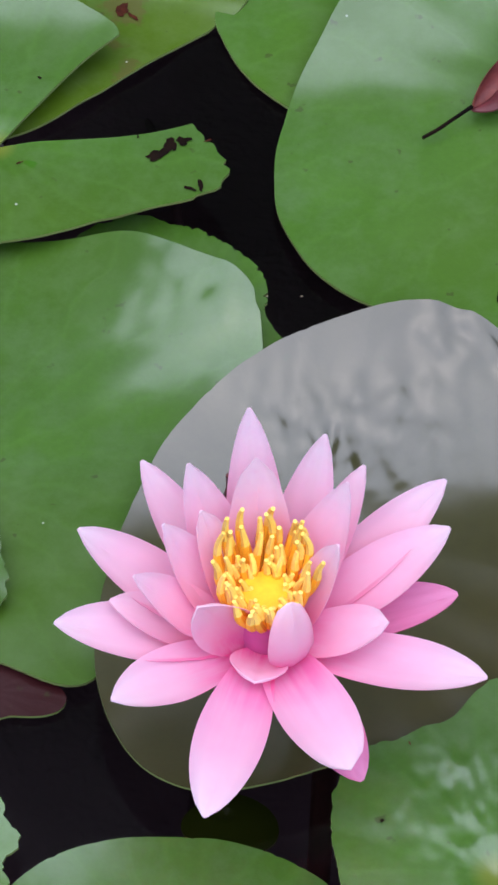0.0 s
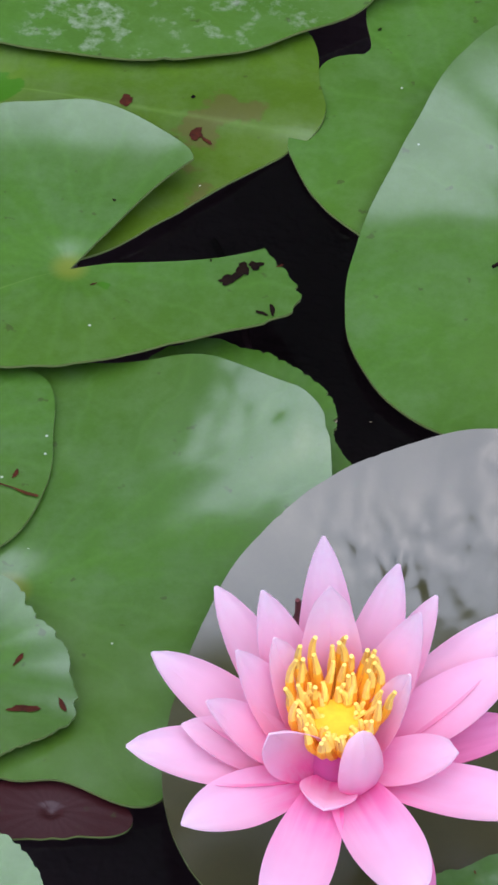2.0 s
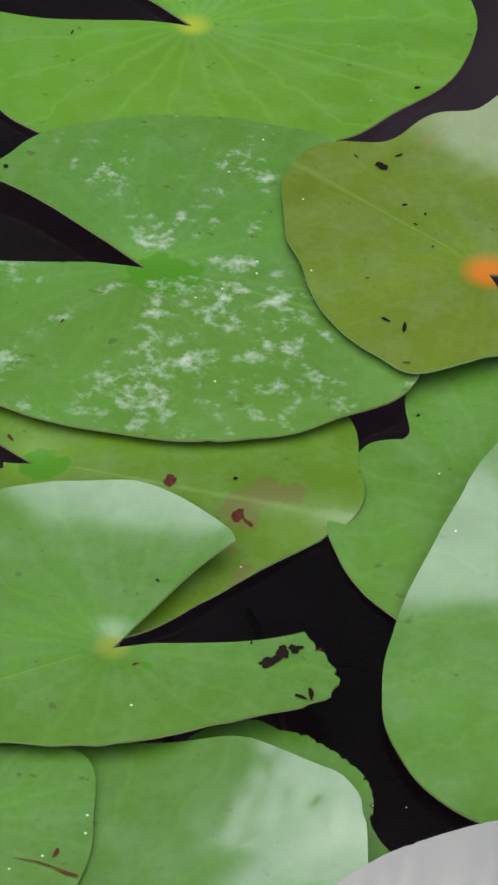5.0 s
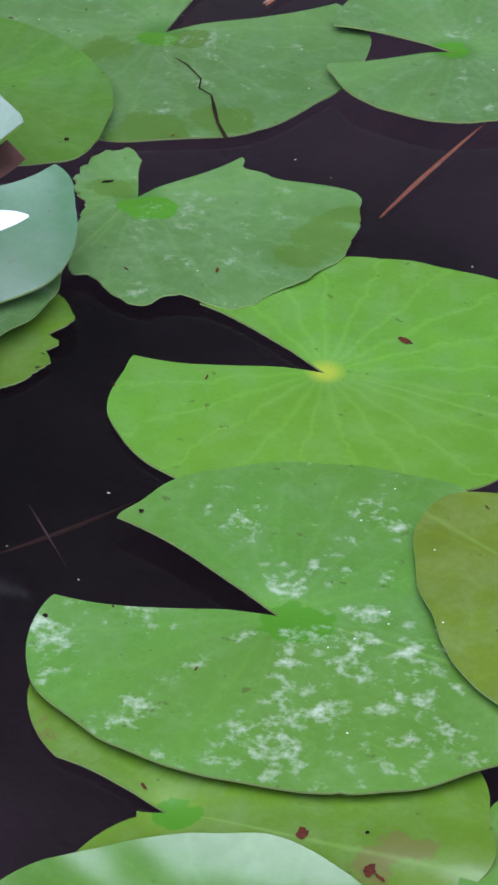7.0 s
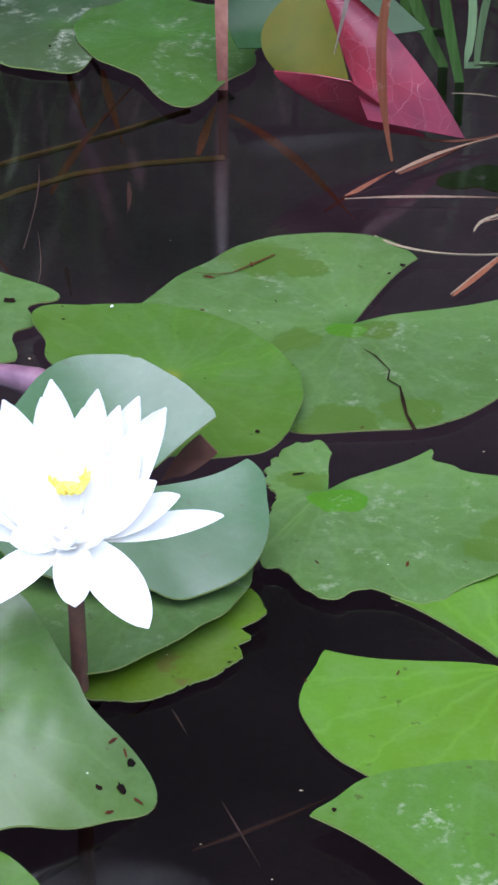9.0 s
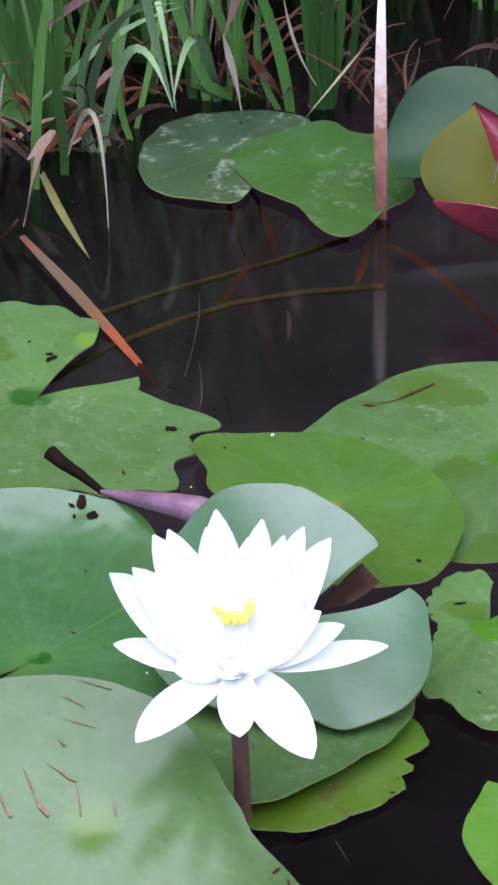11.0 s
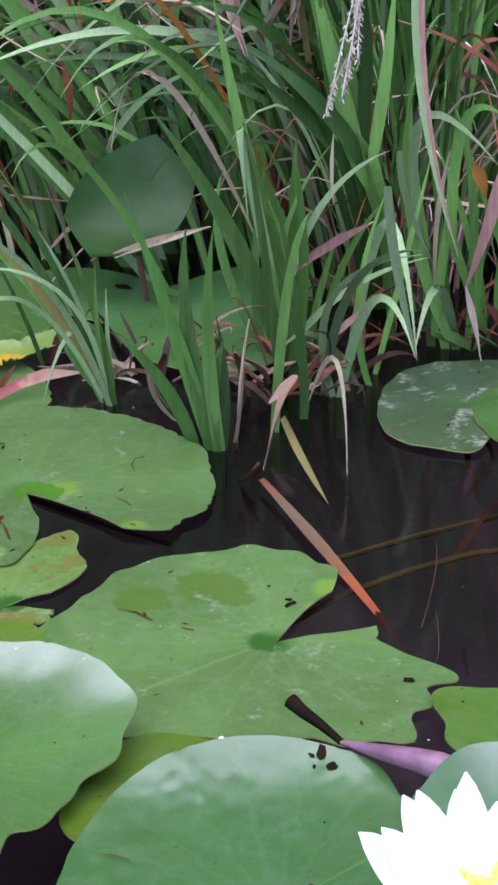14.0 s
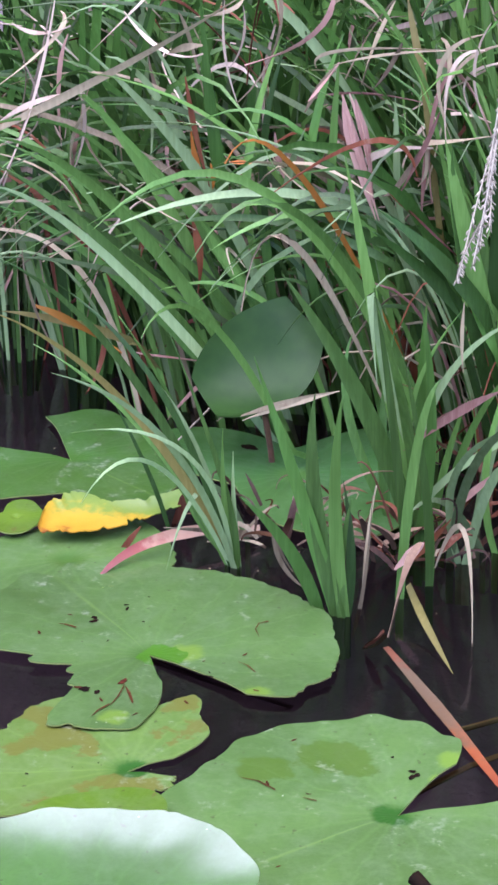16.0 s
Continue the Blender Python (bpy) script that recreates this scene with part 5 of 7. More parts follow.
dry = thing("fallen_leaf", pose(0, 0, 0), "curled dry red-brown leaf with its stalk on a pad", "dry leaf")
part("stalk", tube([(0.057, 0.767, 0.011), (0.062, 0.770, 0.012), (0.068, 0.774, 0.014), (0.074, 0.778, 0.016)], 0.0007, 6), rot_dark, dry)
part("blade", sheet(((0.074, 0.778, 0.015), (0.076, 0.790, 0.022), (0.091, 0.804, 0.022)), ((0.074, 0.779, 0.013), (0.085, 0.783, 0.013), (0.089, 0.799, 0.014)), 0.003, thick=0.0006), dry_salmon, dry)
part("curl", sheet(((0.074, 0.778, 0.014), (0.092, 0.771, 0.018), (0.092, 0.803, 0.022)), ((0.075, 0.780, 0.013), (0.085, 0.787, 0.012), (0.091, 0.809, 0.015)), 0.002, thick=0.0006), dry_red, dry)
part("tip", sheet(((0.088, 0.802, 0.020), (0.091, 0.807, 0.022), (0.092, 0.812, 0.024)), ((0.093, 0.805, 0.017), (0.094, 0.810, 0.018), (0.097, 0.814, 0.022)), 0.002, thick=0.0006), dry_red, dry)


def crack(points, width, lift):
    """A jagged dark tear along points."""
    bm = bmesh.new()
    left, right = [], []
    for i, p in enumerate(points):
        d = (Vector(points[min(i + 1, len(points) - 1)]) - Vector(points[max(i - 1, 0)])).normalized()
        side = Vector((-d.y, d.x, 0))
        w = width * (0.25 + 0.75 * i / (len(points) - 1)) * (0.75 + 0.5 * (i % 2)) * (1 + 0.5 * noise.noise((40 * p[0], 40 * p[1], i)))
        left.append(bm.verts.new(Vector(p) + side * w + Vector((0, 0, lift))))
        right.append(bm.verts.new(Vector(p) - side * w + Vector((0, 0, lift))))
    for i in range(len(points) - 1):
        bm.faces.new((left[i], right[i], right[i + 1], left[i + 1]))
    return bm


scratch_tan = plain_material("scratch_tan", (0.24, 0.15, 0.11), (0.11, 0.05, 0.035), scale=260, rough=0.7, spec=0.1)


def scar(points, width, mat):
    """A scar lies on the pad whose surface passes nearest under it."""
    mid = points[len(points) // 2]
    near = [p for p in PADS if math.hypot(mid[0] - p[1][0], mid[1] - p[1][1]) < 1.35 * p[2]]
    pad, at, r, height = min(near, key=lambda p: abs(p[3](mid[0] - p[1][0], mid[1] - p[1][1]) - mid[2]))
    flat = [(x - at[0], y - at[1]) for x, y, z in points]
    part("scar", crack([(x, y, height(x, y)) for x, y in flat], width, 0.0008), mat, pad)


for width, mat, points in (
    (0.0010, rot_dark, [(-0.188, 1.422, 0.007), (-0.181, 1.416, 0.007), (-0.172, 1.402, 0.007), (-0.172, 1.392, 0.007), (-0.165, 1.386, 0.007), (-0.162, 1.372, 0.007), (-0.159, 1.359, 0.007), (-0.153, 1.344, 0.007)]),
    (0.0007, rot_brown, [(-0.113, 0.660, 0.011), (-0.105, 0.659, 0.011), (-0.099, 0.657, 0.011), (-0.095, 0.655, 0.011), (-0.091, 0.654, 0.011)]),
    (0.0008, rot_brown, [(-0.290, 1.490, 0.007), (-0.276, 1.490, 0.007), (-0.268, 1.494, 0.007), (-0.257, 1.507, 0.007), (-0.248, 1.517, 0.007)]),
    (0.0009, rot_brown, [(-0.663, 1.547, 0.012), (-0.662, 1.559, 0.012), (-0.663, 1.573, 0.012), (-0.657, 1.564, 0.012), (-0.651, 1.553, 0.012)]),
    (0.0008, rot_brown, [(-0.669, 1.530, 0.012), (-0.668, 1.538, 0.012), (-0.664, 1.548, 0.012)]),
    (0.0006, rot_brown, [(-0.605, 1.619, 0.012), (-0.598, 1.616, 0.012), (-0.591, 1.609, 0.012)]),
    (0.0005, rot_brown, [(-0.602, 1.655, 0.012), (-0.607, 1.664, 0.012), (-0.607, 1.672, 0.012), (-0.602, 1.676, 0.012)]),
    (0.0007, rot_brown, [(-0.729, 1.638, 0.012), (-0.723, 1.638, 0.012), (-0.716, 1.636, 0.012)]),
    (0.0007, rot_brown, [(-0.565, 1.487, 0.007), (-0.553, 1.486, 0.007), (-0.541, 1.479, 0.007)]),
    (0.0006, rot_brown, [(-0.524, 1.475, 0.007), (-0.520, 1.474, 0.007), (-0.515, 1.473, 0.007)]),
    (0.0006, rot_brown, [(-0.497, 1.225, 0.022), (-0.489, 1.226, 0.022), (-0.480, 1.224, 0.022)]),
    (0.0018, scratch_tan, [(-0.3757, 1.0776, 0.0451), (-0.3714, 1.0706, 0.0431), (-0.3673, 1.0636, 0.0411), (-0.3627, 1.0567, 0.0391), (-0.3581, 1.0523, 0.0377)]),
    (0.0014, scratch_tan, [(-0.3894, 1.0708, 0.0438), (-0.3847, 1.0638, 0.0418), (-0.3797, 1.0570, 0.0398), (-0.3742, 1.0497, 0.0376)]),
    (0.0009, scratch_tan, [(-0.3655, 1.0801, 0.0455), (-0.3588, 1.0766, 0.0443), (-0.3542, 1.0733, 0.0432), (-0.3499, 1.0724, 0.0429)]),
    (0.0009, scratch_tan, [(-0.3494, 1.0701, 0.0422), (-0.3470, 1.0637, 0.0404), (-0.3445, 1.0557, 0.0382)]),
    (0.0008, scratch_tan, [(-0.3624, 1.1277, 0.0581), (-0.3550, 1.1265, 0.0575), (-0.3446, 1.1243, 0.0566)]),
    (0.0007, scratch_tan, [(-0.3679, 1.1174, 0.0555), (-0.3625, 1.1163, 0.0551), (-0.3552, 1.1130, 0.0539)]),
    (0.0007, scratch_tan, [(-0.3634, 1.1053, 0.0521), (-0.3558, 1.1039, 0.0515), (-0.3483, 1.1026, 0.0509)]),
    (0.0009, scratch_tan, [(-0.3631, 1.0936, 0.0490), (-0.3590, 1.0902, 0.0479)]),
    (0.0008, scratch_tan, [(-0.3323, 1.0661, 0.0405), (-0.3295, 1.0575, 0.0381)]),
):
    scar(points, width * (0.6 if mat is scratch_tan else 1.0), mat)

bud = thing("withered_bud", pose(-0.0055, 0.597, 0.028), "small withered dark red bud behind the pink flower", "bud")
part("bud", tube([(0, 0, -0.006), (0.0004, 0, -0.002), (0.0, 0.0004, 0.002), (-0.0006, 0, 0.005)], 0.0022, 9, 0.35), dry_red, bud)
part("stalk", tube([(0, 0, -0.004), (0.002, 0.001, -0.012), (0.003, 0.001, -0.022)], 0.0008, 6), rot_dark, bud)


# ---- reeds ----
rng = random.Random(11)


def reed_clump(label, rows):
    """rows: base, bend, tip, width, look of every blade in the tuft."""
    rng = random.Random(label)
    foot = Vector(rows[0][0])
    clump = thing("reed_clump", pose(foot.x, foot.y, 0), label, "reeds", "reed clumps on the bank")
    for base, bend, tip, width, kind in rows:
        o = Vector((foot.x, foot.y, 0))
        pts = bezier(Vector(base) - o, Vector(bend) - o, Vector(tip) - o, 12)
        if base[2] < 0.012 and kind in ("green", "deep", "pale", "olive"):
            pts = [pts[0] + Vector((0, 0, -0.03))] + pts
        elif base[2] < bend[2] and kind in ("green", "deep", "pale", "olive"):
            pts = [Vector((pts[0].x + 0.02, pts[0].y + 0.05, -0.01))] + pts
        bm = strap(bmesh.new(), pts, width, face=(rng.uniform(-0.4, 0.4), -1, 0.35), turn=rng.uniform(-0.5, 0.5) * (1 if kind in ("green", "deep", "pale", "olive") else 3), base=0.75 if kind in ("green", "deep", "pale", "olive") else 0.2)
        part("dead_blade" if kind in ("rust", "straw", "pink", "orange") else "blade", bm, BLADE[kind], clump)
    return clump


reed_clump("tuft of broad green iris blades at the waterline", [
    ((-0.566, 1.708, 0.000), (-0.585, 1.708, 0.075), (-0.619, 1.708, 0.172), 0.0108, "deep"),
    ((-0.564, 1.706, 0.000), (-0.589, 1.710, 0.090), (-0.582, 1.716, 0.148), 0.0115, "green"),
    ((-0.561, 1.707, 0.000), (-0.573, 1.707, 0.085), (-0.562, 1.707, 0.153), 0.0094, "green"),
    ((-0.578, 1.709, 0.000), (-0.590, 1.697, 0.056), (-0.621, 1.679, 0.089), 0.0094, "deep"),
    ((-0.560, 1.709, 0.000), (-0.555, 1.713, 0.045), (-0.565, 1.719, 0.089), 0.0072, "deep"),
    ((-0.562, 1.705, 0.000), (-0.567, 1.709, 0.038), (-0.558, 1.715, 0.079), 0.0065, "green"),
    ((-0.568, 1.707, 0.000), (-0.575, 1.715, 0.038), (-0.598, 1.727, 0.065), 0.0065, "green"),
])
reed_clump("tuft of tall green iris blades, some bent over", [
    ((-0.546, 1.834, 0.000), (-0.574, 1.826, 0.105), (-0.631, 1.814, 0.186), 0.0137, "green"),
    ((-0.540, 1.840, 0.000), (-0.568, 1.840, 0.108), (-0.596, 1.840, 0.262), 0.0129, "green"),
    ((-0.552, 1.847, 0.000), (-0.585, 1.827, 0.274), (-0.563, 1.797, 0.123), 0.0099, "pale"),
    ((-0.539, 1.850, 0.000), (-0.549, 1.850, 0.090), (-0.543, 1.850, 0.162), 0.0099, "deep"),
    ((-0.557, 1.846, 0.000), (-0.542, 1.830, 0.134), (-0.471, 1.806, 0.174), 0.0069, "pale"),
    ((-0.531, 1.851, 0.000), (-0.516, 1.839, 0.089), (-0.472, 1.821, 0.140), 0.0057, "green"),
    ((-0.554, 1.846, -0.000), (-0.514, 1.826, 0.074), (-0.443, 1.796, 0.107), 0.0057, "pale"),
    ((-0.509, 1.856, 0.000), (-0.474, 1.824, 0.215), (-0.447, 1.776, 0.043), 0.0076, "pale"),
    ((-0.565, 1.844, 0.000), (-0.578, 1.852, 0.062), (-0.568, 1.864, 0.135), 0.0092, "deep"),
    ((-0.543, 1.835, 0.000), (-0.555, 1.839, 0.037), (-0.562, 1.845, 0.087), 0.0099, "green"),
    ((-0.535, 1.841, 0.000), (-0.530, 1.845, 0.053), (-0.515, 1.851, 0.096), 0.0061, "green"),
    ((-0.561, 1.845, 0.000), (-0.614, 1.857, 0.077), (-0.600, 1.875, 0.124), 0.0076, "deep"),
])
reed_clump("stout dark green blades bending outward", [
    ((-0.511, 1.900, 0.130), (-0.534, 1.884, 0.178), (-0.579, 1.860, 0.219), 0.0122, "deep"),
    ((-0.514, 1.900, 0.138), (-0.530, 1.900, 0.192), (-0.544, 1.900, 0.257), 0.0129, "green"),
    ((-0.509, 1.900, 0.146), (-0.503, 1.900, 0.210), (-0.511, 1.900, 0.259), 0.0121, "deep"),
    ((-0.524, 1.900, 0.129), (-0.550, 1.888, 0.171), (-0.585, 1.870, 0.200), 0.0099, "deep"),
    ((-0.503, 1.900, 0.131), (-0.492, 1.900, 0.195), (-0.488, 1.900, 0.257), 0.0091, "green"),
    ((-0.505, 1.900, 0.110), (-0.526, 1.900, 0.145), (-0.536, 1.900, 0.184), 0.0091, "deep"),
])
reed_clump("green blades with tips arching to the water", [
    ((-0.444, 1.860, 0.025), (-0.487, 1.860, 0.127), (-0.466, 1.860, 0.204), 0.0091, "green"),
    ((-0.462, 1.860, 0.093), (-0.479, 1.840, 0.239), (-0.403, 1.810, 0.168), 0.0071, "pale"),
    ((-0.441, 1.860, 0.095), (-0.441, 1.848, 0.221), (-0.400, 1.830, 0.190), 0.0082, "green"),
    ((-0.452, 1.860, 0.025), (-0.445, 1.860, 0.103), (-0.435, 1.860, 0.167), 0.0068, "green"),
    ((-0.425, 1.860, 0.027), (-0.422, 1.860, 0.097), (-0.411, 1.860, 0.145), 0.0060, "green"),
])
reed_clump("long green blades fanning out from the bank", [
    ((-0.693, 1.970, 0.097), (-0.725, 1.958, 0.158), (-0.769, 1.940, 0.218), 0.0108, "green"),
    ((-0.704, 1.970, 0.088), (-0.744, 1.958, 0.140), (-0.780, 1.940, 0.172), 0.0093, "pale"),
    ((-0.590, 1.970, 0.147), (-0.685, 1.954, 0.211), (-0.777, 1.930, 0.169), 0.0087, "green"),
    ((-0.594, 1.970, 0.139), (-0.679, 1.958, 0.186), (-0.756, 1.940, 0.163), 0.0071, "green"),
    ((-0.707, 1.970, 0.062), (-0.744, 1.958, 0.102), (-0.782, 1.940, 0.139), 0.0073, "green"),
    ((-0.702, 1.970, 0.080), (-0.709, 1.970, 0.138), (-0.723, 1.970, 0.195), 0.0089, "deep"),
    ((-0.683, 1.970, 0.107), (-0.687, 1.970, 0.157), (-0.696, 1.970, 0.201), 0.0088, "deep"),
    ((-0.652, 1.970, 0.113), (-0.663, 1.970, 0.158), (-0.653, 1.970, 0.204), 0.0080, "deep"),
])
reed_clump("dead pink and straw blades hanging to the water", [
    ((-0.518, 1.735, 0.044), (-0.521, 1.719, 0.046), (-0.526, 1.682, 0.002), 0.0080, "tan"),
    ((-0.535, 1.735, 0.023), (-0.518, 1.735, 0.043), (-0.516, 1.735, 0.044), 0.0072, "pink"),
    ((-0.522, 1.720, 0.021), (-0.506, 1.698, 0.006), (-0.476, 1.647, 0.001), 0.0061, "olive"),
    ((-0.510, 1.740, 0.025), (-0.482, 1.725, 0.115), (-0.474, 1.691, -0.002), 0.0043, "straw"),
    ((-0.556, 1.730, -0.010), (-0.550, 1.730, 0.065), (-0.546, 1.730, 0.083), 0.0036, "straw"),
    ((-0.564, 1.720, -0.031), (-0.551, 1.720, -0.010), (-0.546, 1.720, 0.080), 0.0029, "straw"),
    ((-0.527, 1.690, -0.000), (-0.540, 1.690, -0.009), (-0.545, 1.690, -0.013), 0.0057, "rust"),
    ((-0.513, 1.760, 0.024), (-0.499, 1.760, 0.043), (-0.490, 1.760, 0.041), 0.0066, "rust"),
    ((-0.538, 1.780, 0.005), (-0.523, 1.780, 0.023), (-0.509, 1.780, 0.041), 0.0059, "rust"),
    ((-0.618, 1.740, 0.042), (-0.616, 1.740, 0.009), (-0.594, 1.740, -0.002), 0.0036, "straw"),
    ((-0.488, 1.820, 0.116), (-0.518, 1.820, 0.100), (-0.551, 1.820, 0.067), 0.0066, "pink"),
    ((-0.484, 1.800, 0.068), (-0.507, 1.800, 0.044), (-0.525, 1.800, 0.020), 0.0066, "pink"),
    ((-0.592, 1.800, 0.113), (-0.622, 1.800, 0.103), (-0.655, 1.800, 0.086), 0.0048, "straw"),
])
reed_clump("fan of fine green sedge blades leaning over lily pads", [
    ((-0.648, 1.755, 0.000), (-0.674, 1.731, 0.126), (-0.741, 1.675, 0.161), 0.0052, "pale"),
    ((-0.650, 1.757, 0.000), (-0.650, 1.733, 0.124), (-0.729, 1.677, 0.121), 0.0037, "pale"),
    ((-0.652, 1.758, -0.000), (-0.696, 1.728, 0.133), (-0.718, 1.658, 0.082), 0.0041, "pale"),
    ((-0.647, 1.757, 0.000), (-0.643, 1.757, 0.043), (-0.690, 1.757, 0.161), 0.0048, "green"),
    ((-0.650, 1.760, 0.000), (-0.690, 1.760, 0.042), (-0.683, 1.760, 0.065), 0.0045, "green"),
    ((-0.651, 1.795, 0.000), (-0.672, 1.771, 0.099), (-0.682, 1.715, 0.013), 0.0045, "pale"),
    ((-0.649, 1.760, 0.000), (-0.712, 1.745, 0.144), (-0.791, 1.710, 0.183), 0.0067, "olive"),
    ((-0.651, 1.760, -0.000), (-0.716, 1.751, 0.178), (-0.797, 1.730, 0.213), 0.0063, "green"),
    ((-0.649, 1.760, 0.000), (-0.675, 1.760, 0.104), (-0.725, 1.760, 0.168), 0.0052, "green"),
    ((-0.647, 1.756, 0.000), (-0.657, 1.756, 0.036), (-0.655, 1.756, 0.099), 0.0052, "green"),
    ((-0.653, 1.759, -0.000), (-0.694, 1.759, 0.073), (-0.730, 1.759, 0.113), 0.0045, "green"),
    ((-0.651, 1.757, 0.000), (-0.681, 1.757, 0.140), (-0.766, 1.757, 0.188), 0.0048, "deep"),
    ((-0.648, 1.758, 0.000), (-0.667, 1.758, 0.084), (-0.695, 1.758, 0.121), 0.0045, "pale"),
    ((-0.707, 1.798, -0.000), (-0.716, 1.798, 0.039), (-0.748, 1.798, 0.099), 0.0034, "deep"),
    ((-0.646, 1.759, 0.000), (-0.650, 1.759, 0.043), (-0.649, 1.759, 0.082), 0.0045, "pale"),
    ((-0.654, 1.759, 0.000), (-0.704, 1.759, 0.110), (-0.784, 1.759, 0.143), 0.0045, "green"),
])
reed_clump("fan of long arching green reed blades", [
    ((-0.671, 1.980, -0.016), (-0.776, 1.965, 0.227), (-0.813, 1.930, 0.263), 0.0102, "green"),
    ((-0.673, 2.000, -0.025), (-0.758, 2.000, 0.273), (-0.814, 2.000, 0.264), 0.0095, "pale"),
    ((-0.674, 1.960, 0.001), (-0.778, 1.930, 0.219), (-0.844, 1.860, 0.247), 0.0101, "green"),
    ((-0.674, 1.960, -0.008), (-0.788, 1.930, 0.170), (-0.845, 1.860, 0.228), 0.0089, "green"),
    ((-0.671, 1.950, -0.003), (-0.809, 1.914, 0.194), (-0.838, 1.830, 0.223), 0.0073, "pale"),
    ((-0.688, 1.980, -0.018), (-0.801, 1.980, 0.138), (-0.899, 1.980, 0.154), 0.0082, "deep"),
    ((-0.560, 1.950, 0.010), (-0.663, 1.905, 0.313), (-0.755, 1.800, 0.210), 0.0079, "green"),
    ((-0.555, 1.930, 0.028), (-0.646, 1.894, 0.292), (-0.691, 1.810, 0.191), 0.0075, "green"),
    ((-0.581, 1.920, 0.037), (-0.663, 1.890, 0.269), (-0.661, 1.820, 0.155), 0.0051, "straw"),
    ((-0.586, 1.970, 0.068), (-0.676, 1.940, 0.284), (-0.686, 1.870, 0.238), 0.0044, "orange"),
    ((-0.722, 2.080, -0.065), (-0.767, 2.080, 0.229), (-0.769, 2.080, 0.311), 0.0146, "deep"),
    ((-0.709, 2.050, -0.041), (-0.745, 2.050, 0.252), (-0.695, 2.050, 0.291), 0.0085, "deep"),
    ((-0.674, 2.050, -0.028), (-0.700, 2.050, 0.240), (-0.710, 2.050, 0.261), 0.0080, "green"),
    ((-0.659, 2.060, -0.031), (-0.681, 2.060, 0.247), (-0.657, 2.060, 0.295), 0.0101, "deep"),
    ((-0.582, 2.100, -0.039), (-0.602, 2.100, 0.231), (-0.613, 2.100, 0.308), 0.0119, "deep"),
    ((-0.799, 2.120, -0.091), (-0.833, 2.120, 0.227), (-0.853, 2.120, 0.265), 0.0106, "deep"),
    ((-0.652, 2.100, -0.066), (-0.661, 2.100, 0.204), (-0.636, 2.100, 0.302), 0.0095, "deep"),
    ((-0.649, 1.900, 0.021), (-0.713, 1.870, 0.186), (-0.724, 1.800, 0.137), 0.0055, "green"),
])
reed_clump("broad green blades rising from the water", [
    ((-0.372, 1.887, -0.000), (-0.383, 1.887, 0.070), (-0.385, 1.887, 0.172), 0.0099, "deep"),
    ((-0.368, 1.887, 0.000), (-0.368, 1.887, 0.071), (-0.363, 1.887, 0.173), 0.0099, "deep"),
    ((-0.376, 1.886, 0.000), (-0.376, 1.886, 0.071), (-0.372, 1.886, 0.173), 0.0084, "deep"),
    ((-0.365, 1.890, 0.000), (-0.354, 1.890, 0.070), (-0.355, 1.890, 0.173), 0.0076, "deep"),
    ((-0.391, 1.880, -0.000), (-0.398, 1.880, 0.070), (-0.436, 1.880, 0.142), 0.0084, "deep"),
    ((-0.362, 1.948, 0.000), (-0.352, 1.948, 0.059), (-0.352, 1.948, 0.152), 0.0070, "deep"),
    ((-0.455, 1.907, 0.000), (-0.465, 1.907, 0.052), (-0.451, 1.907, 0.153), 0.0070, "deep"),
    ((-0.451, 1.907, 0.000), (-0.451, 1.907, 0.044), (-0.466, 1.907, 0.136), 0.0062, "deep"),
    ((-0.540, 1.830, 0.000), (-0.539, 1.815, 0.084), (-0.560, 1.780, 0.188), 0.0113, "green"),
    ((-0.519, 1.763, -0.000), (-0.516, 1.763, 0.062), (-0.538, 1.763, 0.162), 0.0066, "green"),
    ((-0.488, 1.822, 0.000), (-0.505, 1.810, 0.063), (-0.467, 1.782, 0.160), 0.0060, "green"),
    ((-0.508, 1.800, 0.000), (-0.533, 1.785, 0.098), (-0.440, 1.750, 0.128), 0.0056, "pale"),
    ((-0.488, 1.896, 0.000), (-0.490, 1.896, 0.082), (-0.513, 1.896, 0.149), 0.0070, "green"),
    ((-0.488, 1.840, 0.000), (-0.468, 1.840, 0.081), (-0.449, 1.840, 0.170), 0.0045, "green"),
    ((-0.524, 1.843, 0.000), (-0.585, 1.843, 0.069), (-0.516, 1.843, 0.164), 0.0053, "green"),
    ((-0.496, 1.820, 0.000), (-0.523, 1.802, 0.070), (-0.537, 1.760, 0.042), 0.0045, "pale"),
    ((-0.400, 1.882, 0.000), (-0.438, 1.882, 0.060), (-0.372, 1.882, 0.159), 0.0053, "green"),
    ((-0.428, 1.907, 0.000), (-0.424, 1.907, 0.055), (-0.466, 1.907, 0.152), 0.0070, "deep"),
])
